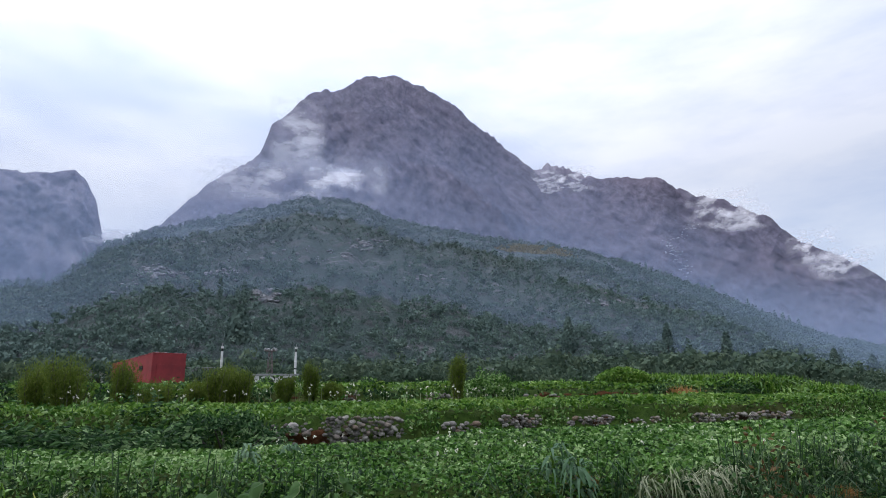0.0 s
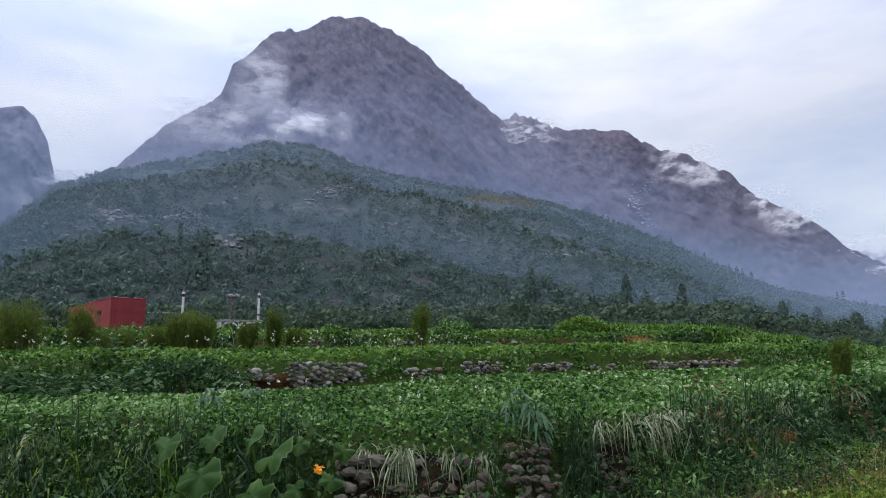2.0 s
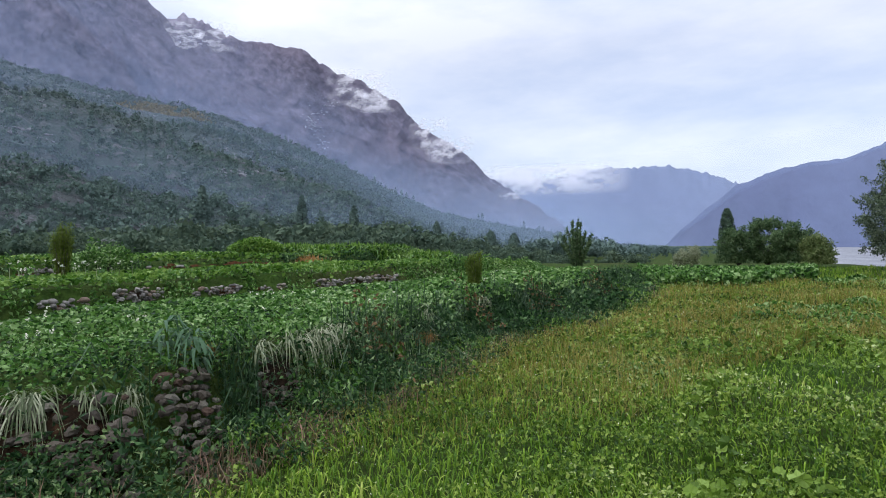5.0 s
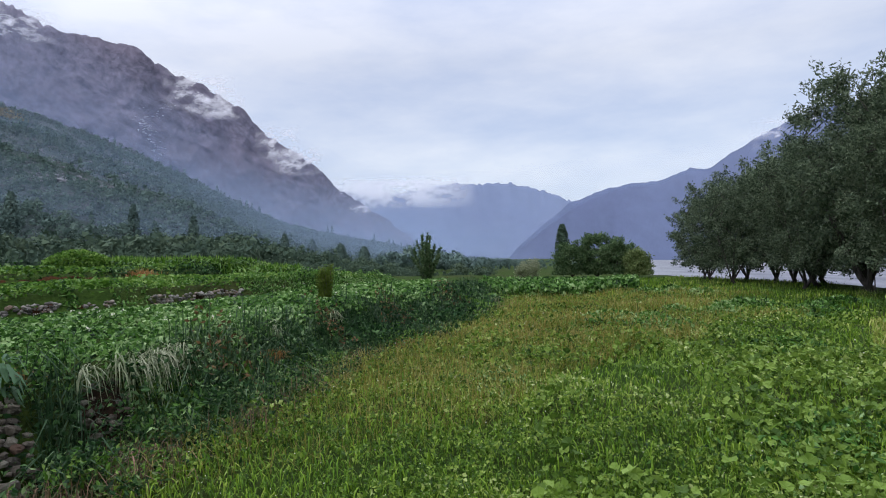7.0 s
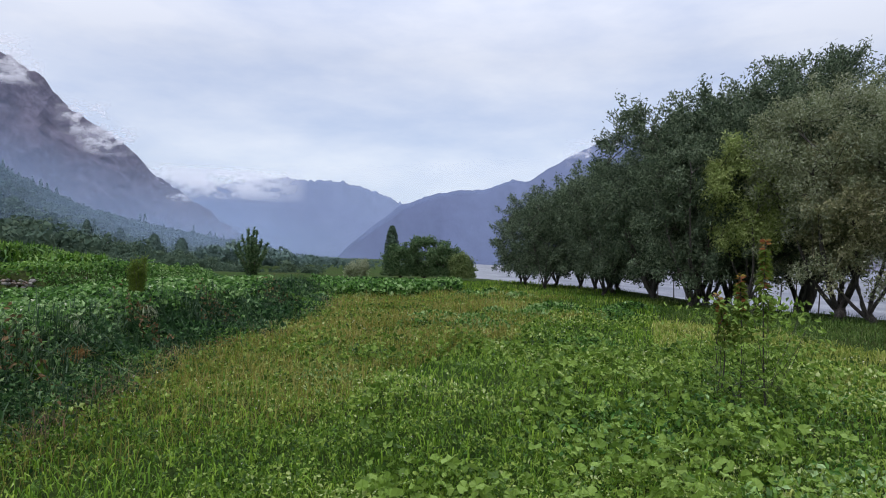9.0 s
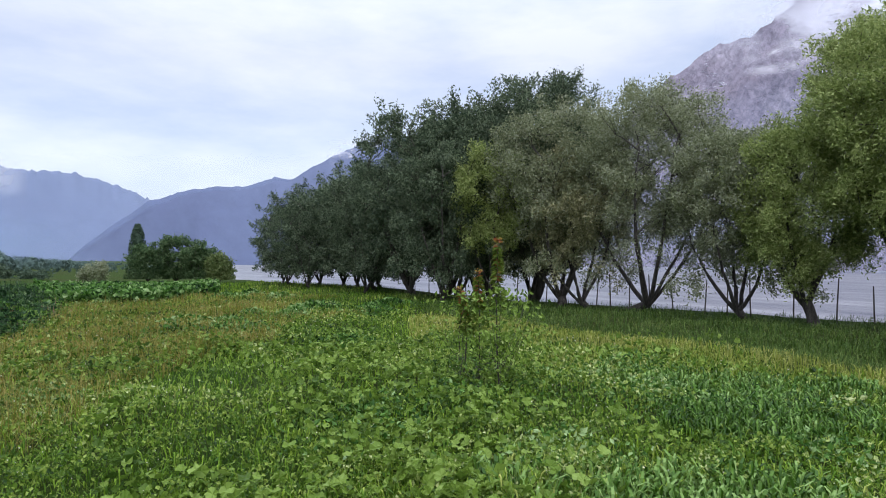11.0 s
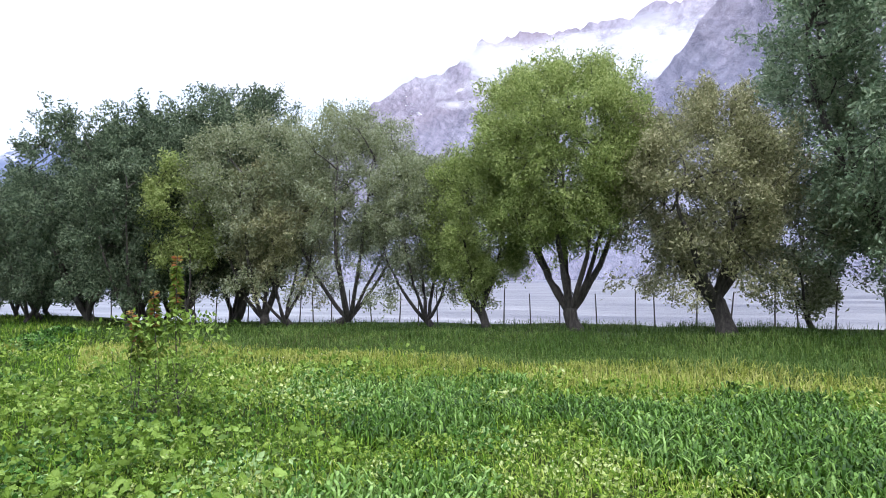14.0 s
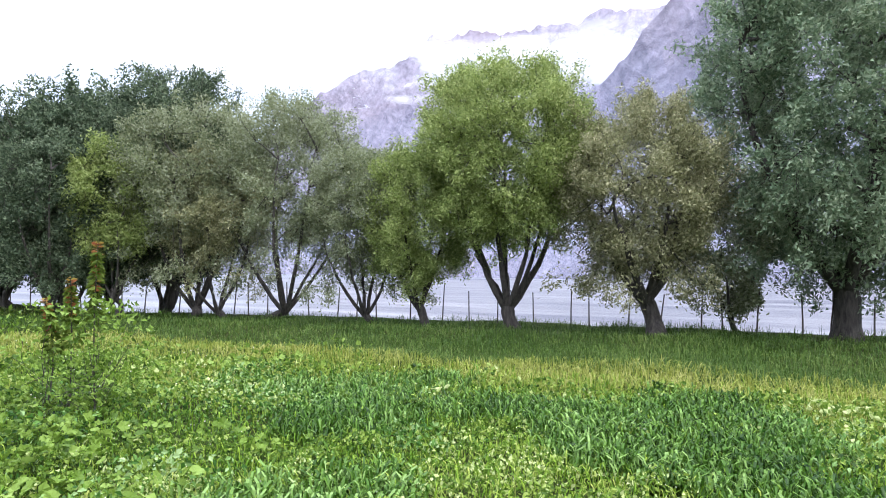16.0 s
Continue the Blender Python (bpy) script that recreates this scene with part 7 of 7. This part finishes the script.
# ---- buildings, poles and fence ----
def sloped_box(x0, x1, y0, y1, z0, high, low):
    """A box whose top falls from high at y0 to low at y1."""
    bm = box(bmesh.new(), x0, x1, y0, y1, 0, 1)
    for v in bm.verts:
        top = high + (low - high) * (v.co.y - y0) / (y1 - y0)
        v.co.z = top if v.co.z > 0.5 else (z0 if z0 is not None else top - 0.1)
    bmesh.ops.bevel(bm, geom=bm.edges[:], offset=0.02, segments=1, affect="EDGES")
    return bm


def red_building():
    d = 70
    x, y = d * math.sin(radians(-24.75)), d * math.cos(radians(-24.75))
    ob = empty("red_building", x, y, 1.45, 55)
    part("body", sloped_box(0, 3.75, 0, 7.5, 0, 3.55, 2.6), RED_PAINT, ob)
    part("roof", sloped_box(-0.03, 3.78, -0.03, 7.53, None, 3.65, 2.7), RED_PAINT, ob)
    for a, b, z0, z1 in ((1.6, 2.2, 1.9, 2.35), (4.6, 5.6, 0.4, 1.9)):
        part("window", box(bmesh.new(), -0.06, 0.03, a, b, z0, z1), DARK_GAP, ob, "dark opening in the red wall")
    part("door_panel", box(bmesh.new(), 0.5, 3.2, -0.05, 0.02, 0.2, 2.5, 0.01), RED_PAINT, ob)
    for px in (0.6, 1.5, 2.7):
        part("roof_vent", box(bmesh.new(), px, px + 0.25, 0.3, 0.55, 3.56, 3.74, 0.02), GREY_WALL, ob)
    tagged(ob, "small red painted building with a flat roof beyond the fields", "building")


red_building()


def white_pole(az):
    d = 80
    ob = empty("white_pole", d * math.sin(radians(az)), d * math.cos(radians(az)), 1.4)
    for name, z0, z1, r, m in (("shaft", 0, 4.4, 0.15, WHITE_PAINT), ("collar", 2.3, 2.45, 0.21, DARK_GAP), ("collar", 3.2, 3.3, 0.21, WHITE_PAINT), ("neck", 4.4, 4.75, 0.1, DARK_GAP), ("cap", 4.75, 5.0, 0.18, WHITE_PAINT), ("spike", 5.0, 5.35, 0.05, STEEL)):
        v, f = tube([(0, 0, z0), (0, 0, (z0 + z1) / 2), (0, 0, z1)], [r, r * 0.97, r * 0.93], 12)
        np_part(name, v, f, m, ob, smooth=True)
    tagged(ob, "white painted pole with a dark collar and cap", "pole", "white poles")


for az in (-19.35, -13.2):
    white_pole(az)


def lattice_mast():
    d = 95
    ob = empty("lattice_mast", d * math.sin(radians(-15.35)), d * math.cos(radians(-15.35)), 1.4)
    for sx in (-1, 1):
        for sy in (-1, 1):
            np_part("leg", *tube([(sx * 1.1, sy * 1.1, 0), (sx * 0.36, sy * 0.36, 1.7), (sx * 0.2, sy * 0.2, 5.2)], [0.05, 0.04, 0.035], 5), MAST_PAINT, ob)
    for k in range(6):
        w, w2, z = 0.36 - k * 0.026, 0.36 - (k + 1) * 0.026, 1.7 + k * 0.58
        for s in (-1, 1):
            np_part("brace", *tube([(-w, s * w, z), (0, s * (w + w2) / 2, z + 0.29), (w2, s * w2, z + 0.58)], [0.025] * 3, 4), MAST_PAINT, ob)
    ring = [(0.72 * math.cos(a), 0.72 * math.sin(a), 5.3) for a in np.linspace(0, 2 * np.pi, 17)]
    np_part("ring", *tube(ring, [0.07] * 17, 6), MAST_PAINT, ob)
    for k in range(8):
        a = 2 * np.pi * k / 8
        lamp = part("floodlight", box(bmesh.new(), -0.16, 0.16, -0.12, 0.12, -0.17, 0.17, 0.04), STEEL, ob)
        lamp.matrix_basis = pose(0.82 * math.cos(a), 0.82 * math.sin(a), 5.42 + 0.12 * (k % 2), 25, 0, math.degrees(a) + 90)
    tagged(ob, "thin reddish lattice mast with a ring of floodlights", "mast")


lattice_mast()


def arch_wall():
    """The low white parapet with arched openings between the poles."""
    d = 76
    x, y = d * math.sin(radians(-16.6)), d * math.cos(radians(-16.6))
    ob = empty("white_parapet", x, y, 1.4, 15)
    part("beam", box(bmesh.new(), -0.3, 5.0, 0, 0.5, 1.45, 1.68, 0.03), GREY_WALL, ob)
    for k in range(2):
        bm = bmesh.new()
        x0 = k * 2.3
        box(bm, x0, x0 + 0.5, 0.05, 0.45, 0, 1.45)
        for j in range(7):
            a0, a1 = math.pi * j / 7, math.pi * (j + 1) / 7
            c = x0 + 1.4
            vs = [bm.verts.new((c - math.cos(a) * 0.9, yy, 0.55 + math.sin(a) * 0.75 + q)) for yy in (0.05, 0.45) for a in (a0, a1) for q in (0, 0.22)]
            for i in ((0, 1, 3, 2), (4, 6, 7, 5), (0, 2, 6, 4), (1, 5, 7, 3)):
                bm.faces.new([vs[t] for t in i])
        part("arch", bm, WHITE_PAINT, ob)
    tagged(ob, "low white parapet with arched openings", "parapet")


arch_wall()


def shed(az, d, w, h, z, mat, label):
    ob = empty("shed", d * math.sin(radians(az)), d * math.cos(radians(az)), z, -az)
    part("body", box(bmesh.new(), -w / 2, w / 2, 0, w * 0.7, 0, h, 0.03), mat, ob)
    part("roof", box(bmesh.new(), -w / 2 - 0.3, w / 2 + 0.3, -0.3, w * 0.7 + 0.3, h, h + 0.18, 0.03), GREY_WALL, ob)
    part("door", box(bmesh.new(), -w * 0.1, w * 0.15, -0.06, 0.02, 0, h * 0.75), DARK_GAP, ob)
    part("window", box(bmesh.new(), w * 0.25, w * 0.4, -0.06, 0.02, h * 0.35, h * 0.75), DARK_GAP, ob)
    tagged(ob, label, "shed")


shed(-20.7, 110, 4.5, 3.2, 1.4, GREY_WALL, "grey rendered shed among the trees")
shed(-29.8, 100, 6.5, 2.6, 1.3, WHITE_PAINT, "low white shed behind the shrubs")
shed(3.6, 100, 2.4, 1.4, 2.6, WHITE_PAINT, "small white hut among the trees")
shed(4.6, 96, 1.6, 0.8, 2.2, GREY_WALL, "small grey hut among the trees")
shed(32.5, 190, 4.0, 2.0, 2.2, WHITE_PAINT, "small white house at the edge of the wood")


def fence():
    r = random.Random(9)
    seg = np.hypot(*np.diff(BANK[1:8], axis=0).T)
    cum = np.concatenate([[0], np.cumsum(seg)])
    s = 9.0
    while s < 42:
        x, y = (float(np.interp(s, cum, BANK[1:8, i])) for i in (0, 1))
        x, y = x + 0.25, y - 0.2
        h = r.uniform(0.95, 1.25)
        z = float(ground_z(x, y)) - 0.1
        lx, ly = r.uniform(-0.1, 0.1), r.uniform(-0.1, 0.1)
        v, f = tube([(0, 0, 0), (lx * 0.3, ly * 0.5, h * 0.5), (lx, ly, h + 0.1)], [0.024, 0.02, 0.016], 6)
        ob = np_part("fence_post", v, f, POST_WOOD)
        ob.matrix_world = pose(x, y, z)
        tagged(ob, "thin crooked grey wooden fence post", "fence post", "river fence posts")
        s += r.uniform(0.45, 1.1)


fence()
